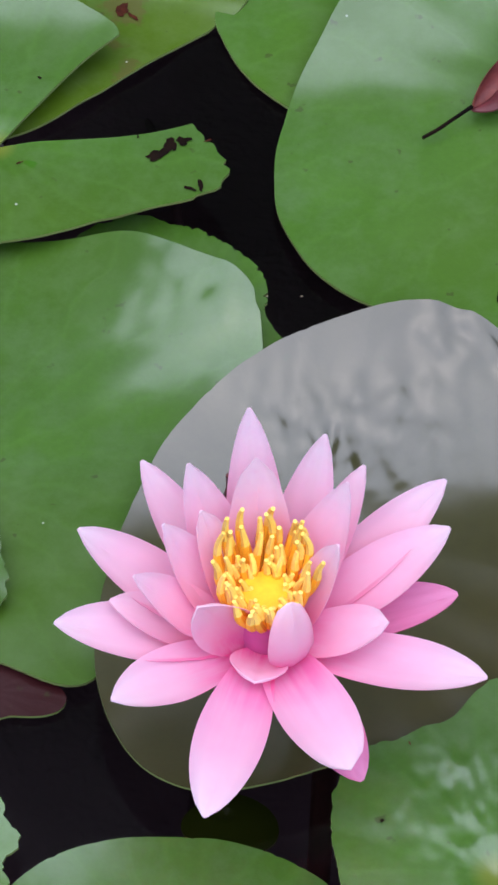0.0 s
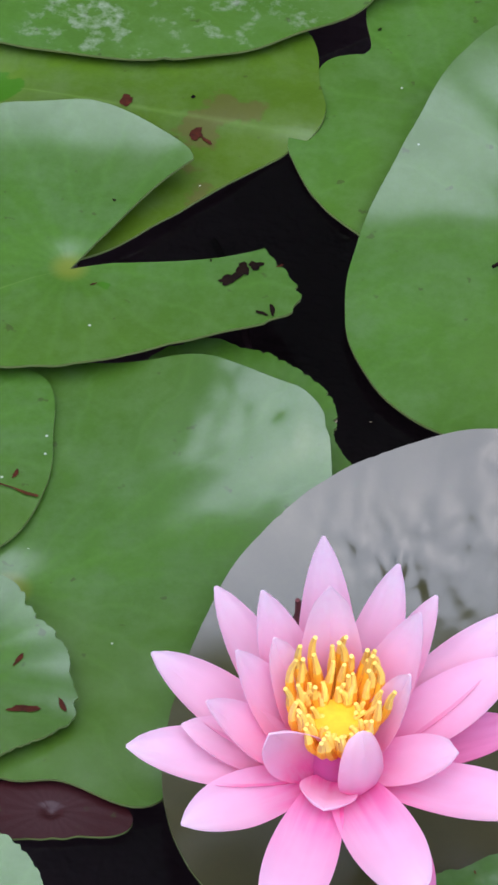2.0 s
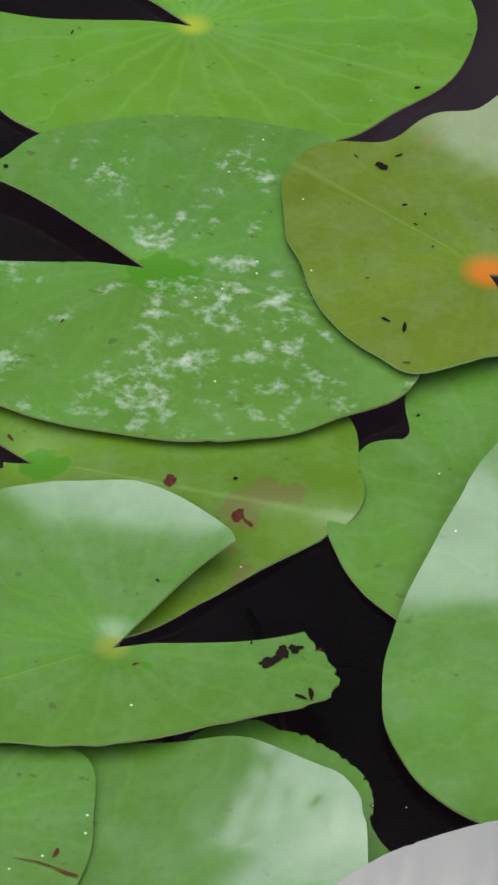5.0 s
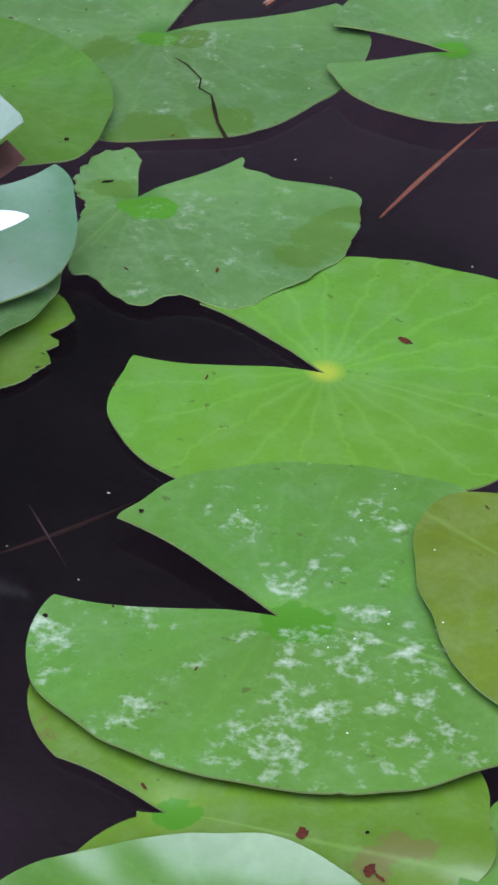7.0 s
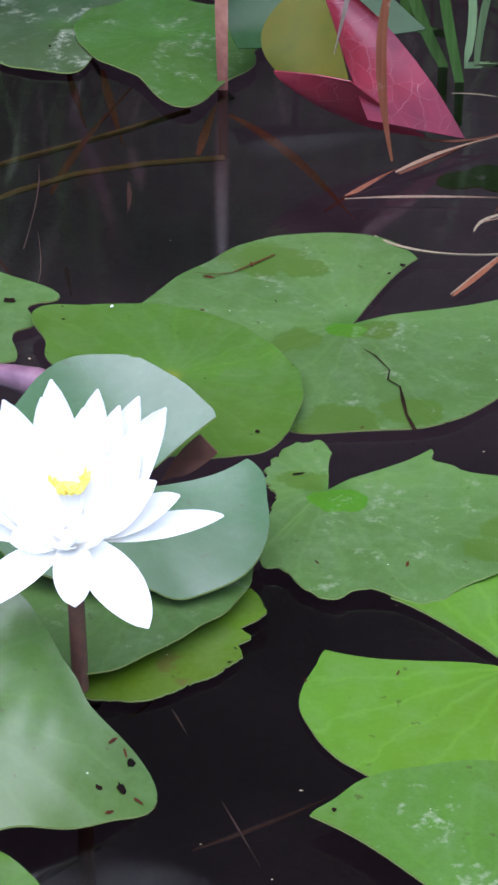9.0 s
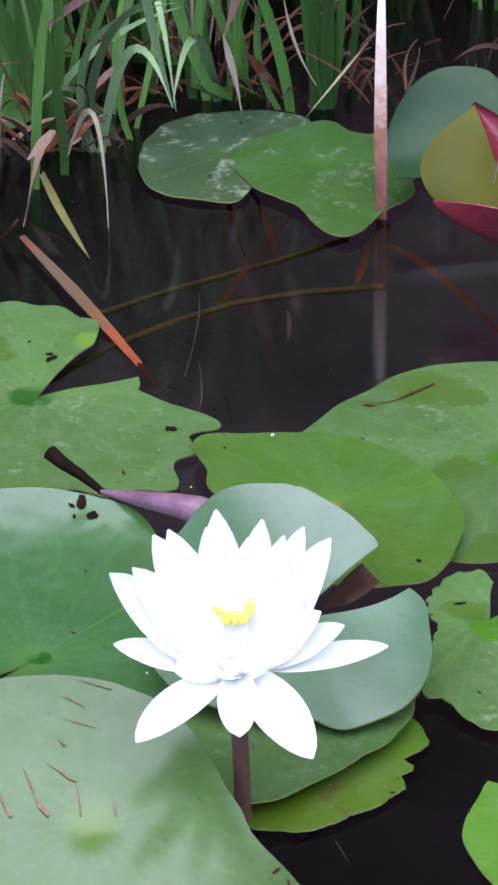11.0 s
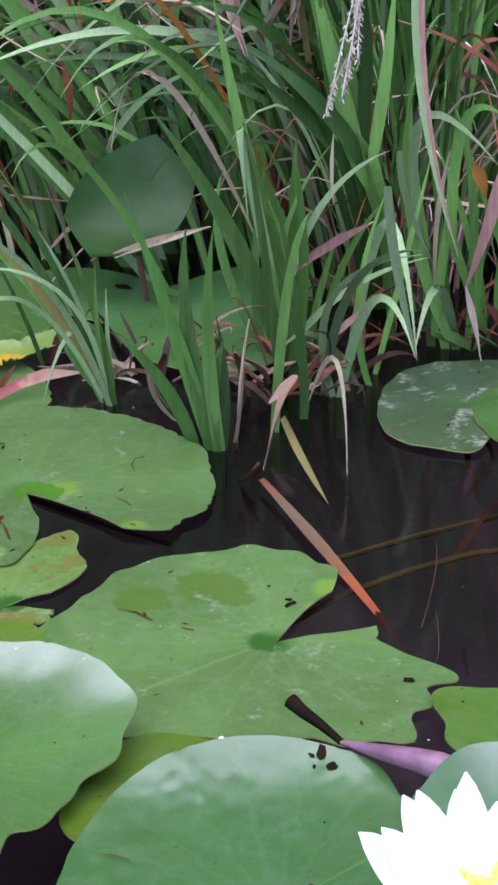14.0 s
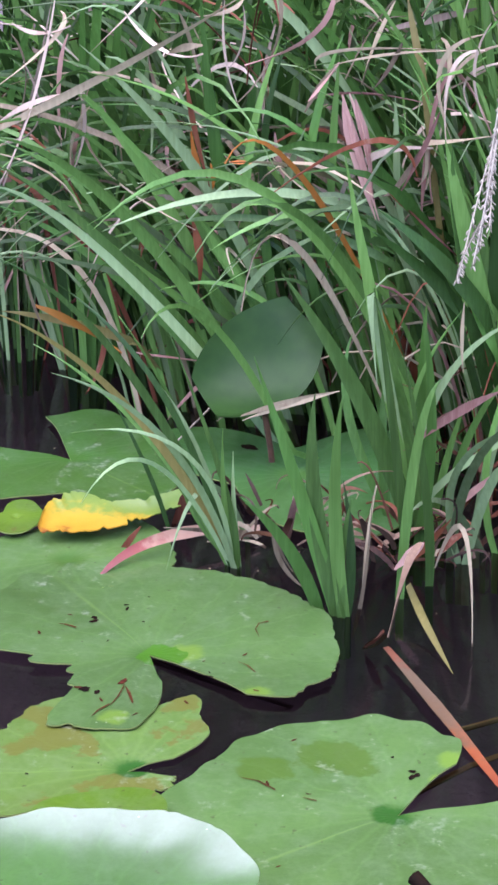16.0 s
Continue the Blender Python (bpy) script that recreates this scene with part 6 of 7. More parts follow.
reed_clump("green blades standing in shallow water by the bank", [
    ((-0.543, 1.800, 0.000), (-0.552, 1.800, 0.118), (-0.566, 1.800, 0.188), 0.0080, "green"),
    ((-0.540, 1.820, 0.000), (-0.523, 1.820, 0.092), (-0.540, 1.820, 0.173), 0.0080, "deep"),
    ((-0.450, 1.890, 0.000), (-0.483, 1.875, 0.173), (-0.467, 1.860, 0.203), 0.0072, "green"),
    ((-0.436, 1.900, 0.000), (-0.425, 1.890, 0.133), (-0.446, 1.880, 0.182), 0.0072, "green"),
    ((-0.443, 1.890, 0.000), (-0.442, 1.820, 0.122), (-0.446, 1.760, 0.053), 0.0070, "pale"),
    ((-0.460, 1.892, 0.000), (-0.463, 1.880, 0.067), (-0.449, 1.870, 0.108), 0.0075, "green"),
    ((-0.514, 1.800, 0.000), (-0.499, 1.770, 0.121), (-0.439, 1.740, 0.135), 0.0066, "pale"),
    ((-0.503, 1.800, 0.000), (-0.471, 1.760, 0.146), (-0.437, 1.720, 0.071), 0.0070, "pale"),
    ((-0.533, 1.740, 0.000), (-0.527, 1.750, 0.135), (-0.512, 1.760, 0.147), 0.0070, "green"),
])
reed_clump("tall green and grey-green blades crossing on the bank", [
    ((-0.716, 1.965, 0.182), (-0.725, 1.965, 0.240), (-0.731, 1.965, 0.328), 0.0111, "deep"),
    ((-0.700, 1.965, 0.168), (-0.701, 1.965, 0.226), (-0.673, 1.965, 0.301), 0.0079, "green"),
    ((-0.686, 1.965, 0.170), (-0.694, 1.973, 0.232), (-0.675, 1.985, 0.291), 0.0071, "deep"),
    ((-0.693, 1.965, 0.121), (-0.726, 1.949, 0.221), (-0.805, 1.925, 0.295), 0.0088, "pale"),
    ((-0.699, 1.965, 0.111), (-0.759, 1.949, 0.210), (-0.810, 1.925, 0.262), 0.0072, "green"),
    ((-0.712, 1.965, 0.097), (-0.779, 1.945, 0.185), (-0.862, 1.915, 0.225), 0.0072, "green"),
    ((-0.611, 1.965, 0.178), (-0.691, 1.941, 0.214), (-0.786, 1.905, 0.169), 0.0070, "pale"),
    ((-0.609, 1.965, 0.166), (-0.656, 1.945, 0.200), (-0.714, 1.915, 0.156), 0.0055, "green"),
    ((-0.613, 1.965, 0.191), (-0.654, 1.953, 0.218), (-0.702, 1.935, 0.216), 0.0039, "olive"),
    ((-0.708, 1.965, 0.098), (-0.683, 1.953, 0.149), (-0.625, 1.935, 0.175), 0.0052, "pale"),
    ((-0.737, 1.965, 0.088), (-0.793, 1.949, 0.157), (-0.867, 1.925, 0.201), 0.0056, "green"),
    ((-0.716, 1.965, 0.086), (-0.788, 1.945, 0.138), (-0.866, 1.915, 0.139), 0.0056, "pale"),
    ((-0.780, 1.965, 0.062), (-0.830, 1.949, 0.085), (-0.872, 1.925, 0.094), 0.0073, "olive"),
    ((-0.671, 1.965, 0.177), (-0.672, 1.965, 0.204), (-0.657, 1.965, 0.235), 0.0059, "pale"),
    ((-0.592, 1.965, 0.195), (-0.592, 1.965, 0.231), (-0.594, 1.965, 0.263), 0.0054, "pale"),
    ((-0.639, 1.965, 0.190), (-0.637, 1.965, 0.239), (-0.633, 1.965, 0.288), 0.0063, "green"),
    ((-0.656, 1.965, 0.197), (-0.652, 1.973, 0.252), (-0.635, 1.985, 0.298), 0.0078, "deep"),
    ((-0.574, 1.965, 0.276), (-0.583, 1.973, 0.305), (-0.591, 1.985, 0.328), 0.0061, "olive"),
])
reed_clump("dark stout blades beside dry seed heads", [
    ((-0.514, 1.900, 0.124), (-0.539, 1.900, 0.190), (-0.539, 1.900, 0.251), 0.0091, "deep"),
    ((-0.530, 1.900, 0.122), (-0.547, 1.888, 0.185), (-0.574, 1.870, 0.213), 0.0091, "deep"),
    ((-0.507, 1.900, 0.136), (-0.520, 1.904, 0.190), (-0.526, 1.910, 0.235), 0.0083, "green"),
])
reed_clump("withered pink, straw and rust blades hung among reeds", [
    ((-0.627, 1.950, 0.266), (-0.614, 1.950, 0.218), (-0.601, 1.950, 0.178), 0.0061, "pink"),
    ((-0.622, 1.950, 0.267), (-0.608, 1.950, 0.235), (-0.605, 1.950, 0.190), 0.0046, "pink"),
    ((-0.738, 1.950, 0.270), (-0.732, 1.950, 0.228), (-0.722, 1.950, 0.192), 0.0047, "rust"),
    ((-0.735, 1.950, 0.166), (-0.728, 1.950, 0.142), (-0.732, 1.950, 0.112), 0.0071, "rust"),
    ((-0.832, 1.950, 0.321), (-0.849, 1.950, 0.243), (-0.875, 1.950, 0.179), 0.0020, "bleached"),
    ((-0.546, 1.950, 0.297), (-0.573, 1.950, 0.265), (-0.564, 1.950, 0.194), 0.0038, "pink"),
    ((-0.514, 1.950, 0.309), (-0.552, 1.950, 0.302), (-0.559, 1.950, 0.260), 0.0030, "straw"),
    ((-0.633, 1.950, 0.286), (-0.590, 1.950, 0.301), (-0.533, 1.950, 0.303), 0.0023, "straw"),
    ((-0.709, 1.950, 0.326), (-0.714, 1.950, 0.286), (-0.699, 1.950, 0.249), 0.0023, "bleached"),
    ((-0.696, 1.950, 0.323), (-0.691, 1.950, 0.296), (-0.709, 1.950, 0.275), 0.0019, "bleached"),
    ((-0.822, 1.950, 0.294), (-0.834, 1.950, 0.269), (-0.830, 1.950, 0.212), 0.0035, "pink"),
    ((-0.808, 1.950, 0.243), (-0.829, 1.950, 0.220), (-0.822, 1.950, 0.188), 0.0032, "straw"),
    ((-0.572, 1.950, 0.249), (-0.562, 1.950, 0.218), (-0.574, 1.950, 0.205), 0.0034, "straw"),
    ((-0.721, 1.950, 0.209), (-0.718, 1.950, 0.197), (-0.720, 1.950, 0.190), 0.0035, "orange"),
    ((-0.707, 1.950, 0.211), (-0.698, 1.950, 0.212), (-0.688, 1.950, 0.211), 0.0031, "orange"),
    ((-0.583, 1.950, 0.311), (-0.594, 1.950, 0.283), (-0.606, 1.950, 0.271), 0.0034, "straw"),
    ((-0.651, 1.950, 0.259), (-0.639, 1.950, 0.272), (-0.629, 1.950, 0.288), 0.0035, "pink"),
    ((-0.864, 1.950, 0.291), (-0.848, 1.950, 0.276), (-0.858, 1.950, 0.239), 0.0032, "straw"),
])
reed_clump("dead pale blades bent down among green ones", [
    ((-0.398, 1.840, 0.175), (-0.409, 1.840, 0.123), (-0.428, 1.840, 0.067), 0.0098, "pink"),
    ((-0.424, 1.820, 0.078), (-0.419, 1.820, 0.058), (-0.413, 1.820, 0.026), 0.0051, "bleached"),
    ((-0.459, 1.740, 0.176), (-0.454, 1.728, 0.131), (-0.432, 1.700, 0.080), 0.0070, "pale"),
    ((-0.507, 1.800, 0.184), (-0.509, 1.800, 0.156), (-0.507, 1.800, 0.136), 0.0029, "straw"),
    ((-0.464, 1.800, 0.176), (-0.465, 1.800, 0.146), (-0.442, 1.800, 0.101), 0.0050, "pale"),
    ((-0.443, 1.860, 0.155), (-0.456, 1.860, 0.098), (-0.450, 1.860, 0.031), 0.0048, "straw"),
    ((-0.421, 1.880, 0.041), (-0.406, 1.880, 0.026), (-0.397, 1.880, 0.010), 0.0076, "rust"),
    ((-0.540, 1.840, 0.077), (-0.520, 1.840, 0.092), (-0.487, 1.840, 0.111), 0.0067, "pink"),
    ((-0.427, 1.860, 0.148), (-0.422, 1.860, 0.138), (-0.419, 1.860, 0.123), 0.0096, "orange"),
    ((-0.381, 1.840, 0.134), (-0.382, 1.840, 0.116), (-0.388, 1.840, 0.099), 0.0080, "pink"),
    ((-0.388, 1.840, 0.099), (-0.383, 1.840, 0.062), (-0.367, 1.840, 0.038), 0.0022, "straw"),
    ((-0.333, 1.840, 0.070), (-0.358, 1.840, 0.036), (-0.374, 1.840, 0.015), 0.0018, "straw"),
    ((-0.537, 1.850, -0.009), (-0.527, 1.850, 0.001), (-0.501, 1.850, 0.044), 0.0061, "rust"),
    ((-0.514, 1.800, 0.016), (-0.504, 1.800, 0.032), (-0.501, 1.800, 0.019), 0.0067, "rust"),
    ((-0.481, 1.860, 0.033), (-0.492, 1.860, 0.007), (-0.504, 1.860, 0.006), 0.0045, "rust"),
    ((-0.656, 1.800, 0.089), (-0.619, 1.800, 0.106), (-0.589, 1.800, 0.114), 0.0048, "straw"),
    ((-0.624, 1.760, 0.037), (-0.620, 1.760, 0.011), (-0.606, 1.760, -0.005), 0.0029, "straw"),
])
bleached_reed = thing("dead_reed", pose(0, 0, 0), "tall bleached dead blade, rusty at its foot, standing in the water", "reed")
part("dead_blade", strap(bmesh.new(), [Vector((-0.3082, 1.7280, 0.0026)) + Vector((0, 0, -0.05))] + bezier((-0.3082, 1.7280, 0.0026), (-0.3125, 1.7450, 0.0831), (-0.3139, 1.7750, 0.1820), 14), 0.0084, face=(0.15, -1, 0.5), fold=0.25, base=0.7, turn=0.2), strap_material(1.728, 1.775, [(0.02, (0.16, 0.05, 0.03)), (0.22, (0.30, 0.13, 0.08)), (0.40, (0.62, 0.44, 0.34)), (0.70, (0.86, 0.76, 0.70)), (1.0, (0.90, 0.82, 0.77))]), bleached_reed)
reed_clump("thin bleached blades hanging over a folded leaf", [
    ((-0.209, 1.630, 0.190), (-0.219, 1.630, 0.122), (-0.229, 1.630, 0.076), 0.0042, "bleached"),
    ((-0.191, 1.600, 0.025), (-0.209, 1.600, 0.117), (-0.186, 1.600, 0.157), 0.0066, "rust"),
    ((-0.200, 1.800, 0.018), (-0.207, 1.800, 0.069), (-0.221, 1.800, 0.117), 0.0079, "green"),
    ((-0.176, 1.780, 0.002), (-0.206, 1.780, 0.053), (-0.209, 1.780, 0.126), 0.0079, "green"),
    ((-0.164, 1.760, 0.000), (-0.179, 1.760, 0.064), (-0.187, 1.760, 0.146), 0.0071, "green"),
    ((-0.161, 1.760, 0.012), (-0.149, 1.760, 0.068), (-0.180, 1.760, 0.132), 0.0057, "pale"),
    ((-0.154, 1.760, 0.013), (-0.150, 1.760, 0.082), (-0.131, 1.760, 0.105), 0.0050, "pale"),
])
reed_clump("great drooping bleached blade with a pink edge", [
    ((-0.450, 1.830, 0.360), (-0.472, 1.815, 0.240), (-0.422, 1.780, 0.116), 0.0085, "pale"),
    ((-0.448, 1.825, 0.362), (-0.466, 1.810, 0.241), (-0.422, 1.775, 0.121), 0.0042, "pink"),
    ((-0.626, 1.950, 0.262), (-0.623, 1.950, 0.234), (-0.603, 1.950, 0.178), 0.0077, "pink"),
    ((-0.618, 1.950, 0.263), (-0.609, 1.950, 0.230), (-0.606, 1.950, 0.204), 0.0069, "pink"),
    ((-0.571, 1.950, 0.234), (-0.589, 1.950, 0.195), (-0.599, 1.950, 0.196), 0.0046, "straw"),
    ((-0.570, 1.970, 0.244), (-0.575, 1.970, 0.197), (-0.576, 1.970, 0.175), 0.0046, "pink"),
    ((-0.741, 1.970, 0.224), (-0.737, 1.970, 0.190), (-0.728, 1.970, 0.180), 0.0055, "orange"),
    ((-0.743, 1.970, 0.175), (-0.747, 1.970, 0.149), (-0.731, 1.970, 0.108), 0.0056, "rust"),
    ((-0.689, 2.000, 0.218), (-0.688, 2.000, 0.190), (-0.677, 2.000, 0.178), 0.0048, "pink"),
])
reed_clump("long straw stalk leaning across the reeds", [
    ((-0.898, 1.920, 0.215), (-0.787, 1.920, 0.271), (-0.679, 1.920, 0.344), 0.0067, "straw"),
    ((-0.818, 1.920, 0.335), (-0.833, 1.920, 0.246), (-0.868, 1.920, 0.188), 0.0035, "bleached"),
    ((-0.863, 1.950, 0.299), (-0.844, 1.950, 0.286), (-0.820, 1.950, 0.300), 0.0036, "bleached"),
    ((-0.867, 1.930, 0.234), (-0.839, 1.930, 0.255), (-0.804, 1.930, 0.259), 0.0047, "bleached"),
    ((-0.852, 1.940, 0.275), (-0.827, 1.940, 0.232), (-0.859, 1.940, 0.217), 0.0031, "bleached"),
    ((-0.817, 1.950, 0.258), (-0.803, 1.950, 0.229), (-0.826, 1.950, 0.187), 0.0032, "bleached"),
    ((-0.781, 1.950, 0.313), (-0.753, 1.950, 0.274), (-0.725, 1.950, 0.287), 0.0035, "bleached"),
    ((-0.525, 1.930, 0.310), (-0.557, 1.930, 0.310), (-0.550, 1.930, 0.242), 0.0034, "bleached"),
    ((-0.521, 1.930, 0.329), (-0.543, 1.930, 0.295), (-0.521, 1.930, 0.256), 0.0022, "bleached"),
    ((-0.725, 1.950, 0.293), (-0.743, 1.950, 0.292), (-0.753, 1.950, 0.283), 0.0062, "straw"),
    ((-0.823, 1.980, 0.228), (-0.835, 1.980, 0.196), (-0.835, 1.980, 0.172), 0.0040, "pink"),
    ((-0.848, 1.930, 0.099), (-0.813, 1.930, 0.091), (-0.783, 1.930, 0.069), 0.0072, "orange"),
    ((-0.811, 1.980, 0.075), (-0.812, 1.980, 0.036), (-0.830, 1.980, 0.011), 0.0049, "rust"),
    ((-0.851, 1.920, 0.145), (-0.851, 1.920, 0.103), (-0.825, 1.920, 0.062), 0.0024, "straw"),
    ((-0.656, 1.960, 0.248), (-0.644, 1.960, 0.271), (-0.632, 1.960, 0.285), 0.0047, "straw"),
    ((-0.557, 1.940, 0.262), (-0.572, 1.940, 0.219), (-0.587, 1.940, 0.199), 0.0053, "pink"),
    ((-0.525, 1.930, 0.321), (-0.574, 1.930, 0.309), (-0.546, 1.930, 0.246), 0.0037, "straw"),
    ((-0.645, 1.950, 0.283), (-0.656, 1.950, 0.300), (-0.560, 1.950, 0.302), 0.0027, "straw"),
    ((-0.598, 1.980, 0.325), (-0.617, 1.980, 0.283), (-0.621, 1.980, 0.264), 0.0054, "straw"),
])
reed_clump("rust-red dead blades lying over pads and water", [
    ((-0.643, 1.800, 0.003), (-0.654, 1.785, 0.012), (-0.695, 1.750, 0.026), 0.0053, "straw"),
    ((-0.714, 1.760, 0.020), (-0.724, 1.760, 0.006), (-0.739, 1.760, -0.016), 0.0045, "rust"),
    ((-0.696, 1.810, 0.029), (-0.699, 1.810, 0.016), (-0.711, 1.810, -0.008), 0.0076, "rust"),
])


def floating_strip(label, points, width, kind, look_of=None, face=(0.1, -0.3, 1)):
    strip = thing("dead_strip", pose(0, 0, 0), label, "dead blade", "dead strips in the water")
    part("strip", strap(bmesh.new(), bezier(*points, 12), width, face=face, turn=0.9 * math.sin(90 * points[0][0]) if look_of is None else 0.2, base=0.45), look_of or BLADE[kind], strip)


floating_strip("rust-orange dead strap slanting down into the water", ((-0.522, 1.661, 0.006), (-0.452, 1.567, 0.004), (-0.392, 1.487, -0.004)), 0.0086, "tan", strap_material(1.661, 1.480, [(0.05, (0.14, 0.045, 0.02)), (0.16, (0.095, 0.066, 0.036)), (0.45, (0.115, 0.064, 0.028)), (0.62, (0.24, 0.055, 0.010)), (1.0, (0.15, 0.011, 0.005))]))
floating_strip("cream and crimson dead strap arching over a pad", ((-0.644, 1.800, 0.009), (-0.717, 1.755, 0.023), (-0.731, 1.710, -0.002)), 0.0088, "tan", strap_material(1.80, 1.71, [(0.10, (0.40, 0.27, 0.18)), (0.45, (0.36, 0.20, 0.13)), (0.62, (0.22, 0.035, 0.024)), (0.88, (0.17, 0.024, 0.022)), (0.97, (0.06, 0.018, 0.012))]), (0, -1, 0.7))
floating_strip("short rust strip at the waterline", ((-0.522, 1.655, 0.020), (-0.528, 1.658, 0.010), (-0.537, 1.666, 0.002)), 0.009, "rust")
floating_strip("pale straw stalk lying on the water", ((-0.195, 1.549, 0.003), (-0.170, 1.520, 0.005), (-0.109, 1.538, 0.005)), 0.0030, "straw")
floating_strip("straw stalk on the water by reeds", ((-0.191, 1.628, 0.003), (-0.164, 1.658, 0.006), (-0.119, 1.688, 0.006)), 0.0038, "tan")
floating_strip("thin straw stalk on the water", ((-0.217, 1.591, 0.003), (-0.172, 1.601, 0.004), (-0.114, 1.604, 0.004)), 0.0018, "tan")
floating_strip("brown stalk on the water", ((-0.146, 1.489, 0.002), (-0.133, 1.509, 0.004), (-0.111, 1.555, 0.006)), 0.0030, "rust")
floating_strip("rust stalk on the water near the bank", ((-0.072, 1.286, 0.002), (-0.051, 1.330, 0.003), (-0.016, 1.392, 0.005)), 0.0024, "rust")
floating_strip("bleached looped stalk on the water", ((-0.140, 1.564, 0.002), (-0.138, 1.578, 0.006), (-0.112, 1.585, 0.006)), 0.0022, "straw")
floating_strip("rust dead leaf on water", ((-0.147, 1.489, 0.003), (-0.122, 1.537, 0.004), (-0.091, 1.578, 0.010)), 0.0024, "tan")
for points, width, kind in (
    (((-0.189, 1.626, 0.003), (-0.170, 1.644, 0.004), (-0.143, 1.674, 0.006)), 0.006, "rust"),
    (((-0.139, 1.570, 0.003), (-0.132, 1.575, 0.006), (-0.108, 1.585, 0.004)), 0.0018, "tan"),
    (((-0.109, 1.592, 0.002), (-0.110, 1.617, 0.010), (-0.113, 1.647, 0.020)), 0.008, "rust"),
    (((-0.100, 1.546, 0.003), (-0.096, 1.587, 0.012), (-0.091, 1.629, 0.020)), 0.0036, "rust"),
    (((-0.084, 1.516, 0.003), (-0.073, 1.545, 0.006), (-0.055, 1.577, 0.010)), 0.0045, "tan"),
    (((-0.071, 1.296, -0.004), (-0.059, 1.315, 0.002), (-0.045, 1.340, 0.004)), 0.0030, "rust"),
    (((-0.182, 1.674, 0.003), (-0.154, 1.659, 0.006), (-0.129, 1.685, 0.006)), 0.0042, "rust"),
    (((-0.228, 1.587, -0.004), (-0.209, 1.610, 0.002), (-0.191, 1.630, 0.004)), 0.005, "rust"),
    (((-0.167, 1.735, 0.004), (-0.149, 1.730, 0.008), (-0.132, 1.724, 0.008)), 0.0022, "straw"),
):
    floating_strip("dead reed strip lying on the water by the bank", points, 0.6 * width, kind)
for label, pts in (
    ("long olive stalk arching under water", [(-0.483, 1.543, -0.030), (-0.449, 1.577, -0.020), (-0.415, 1.612, -0.018), (-0.385, 1.638, -0.018), (-0.347, 1.661, -0.020), (-0.303, 1.695, -0.030)]),
    ("second olive stalk under water", [(-0.469, 1.634, -0.030), (-0.426, 1.665, -0.025), (-0.395, 1.690, -0.025), (-0.364, 1.717, -0.025), (-0.334, 1.756, -0.030)]),
):
    stalk = thing("sunken_stalk", pose(0, 0, 0), label, "stalk")
    part("stalk", tube(pts, 0.0019, 7), BLADE["sunken_olive"], stalk)
for points in (
    ((-0.399, 1.634, -0.030), (-0.392, 1.673, -0.020), (-0.368, 1.745, -0.010)),
    ((-0.389, 1.755, -0.005), (-0.382, 1.738, -0.020), (-0.370, 1.720, -0.040)),
    ((-0.409, 1.747, -0.005), (-0.402, 1.734, -0.020), (-0.398, 1.743, -0.040)),
    ((-0.319, 1.696, -0.030), (-0.316, 1.712, -0.020), (-0.312, 1.731, -0.010)),
    ((-0.302, 1.713, -0.010), (-0.260, 1.697, -0.020), (-0.216, 1.645, -0.040)),
):
    floating_strip("sunken rust-brown dead strap under water", points, 0.006, "sunken")


for points, width, kind in (
    (((-0.210, 1.052, -0.008), (-0.199, 1.032, -0.008), (-0.188, 1.012, -0.008)), 0.0009, "bleached"),
    (((-0.242, 1.114, -0.008), (-0.237, 1.105, -0.008), (-0.232, 1.096, -0.008)), 0.0010, "bleached"),
    (((-0.220, 1.032, -0.020), (-0.191, 1.052, -0.020), (-0.159, 1.082, -0.020)), 0.0022, "tan"),
    (((-0.252, 1.122, -0.010), (-0.256, 1.113, -0.010), (-0.263, 1.106, -0.010)), 0.0014, "tan"),
    (((-0.405, 1.628, -0.008), (-0.397, 1.600, -0.008), (-0.395, 1.533, -0.012)), 0.0009, "bleached"),
    (((-0.389, 1.546, -0.008), (-0.376, 1.500, -0.008), (-0.378, 1.485, -0.008)), 0.0009, "bleached"),
    (((-0.352, 1.636, -0.020), (-0.347, 1.615, -0.020), (-0.346, 1.598, -0.020)), 0.0030, "pink"),
    (((-0.370, 1.529, -0.020), (-0.366, 1.517, -0.020), (-0.361, 1.498, -0.020)), 0.0030, "tan"),
):
    floating_strip("thin dead stalk sunk in the water", points, width, kind)


def seed_head(points, label):
    """A drooping dry panicle: thin stalks set with small pale grains."""
    head = thing("seed_head", pose(0, 0, 0), label, "seed head", "dry seed heads")
    line = bezier(*points, 26)
    part("stalk", tube(line, 0.0006, 5), BLADE["seed"], head)
    bm = bmesh.new()
    for i, p in enumerate(line[4:]):
        for k in range(2):
            d = Vector((rng.uniform(-1, 1), rng.uniform(-0.6, 0.6), -1.1)).normalized()
            m = Matrix.Translation(p + d * 0.003) @ d.to_track_quat("Z", "Y").to_matrix().to_4x4() @ Matrix.Diagonal((0.0006, 0.0006, 0.0022, 1))
            bmesh.ops.create_icosphere(bm, subdivisions=1, radius=1.0, matrix=m)
    part("panicle", bm, BLADE["seed"], head)


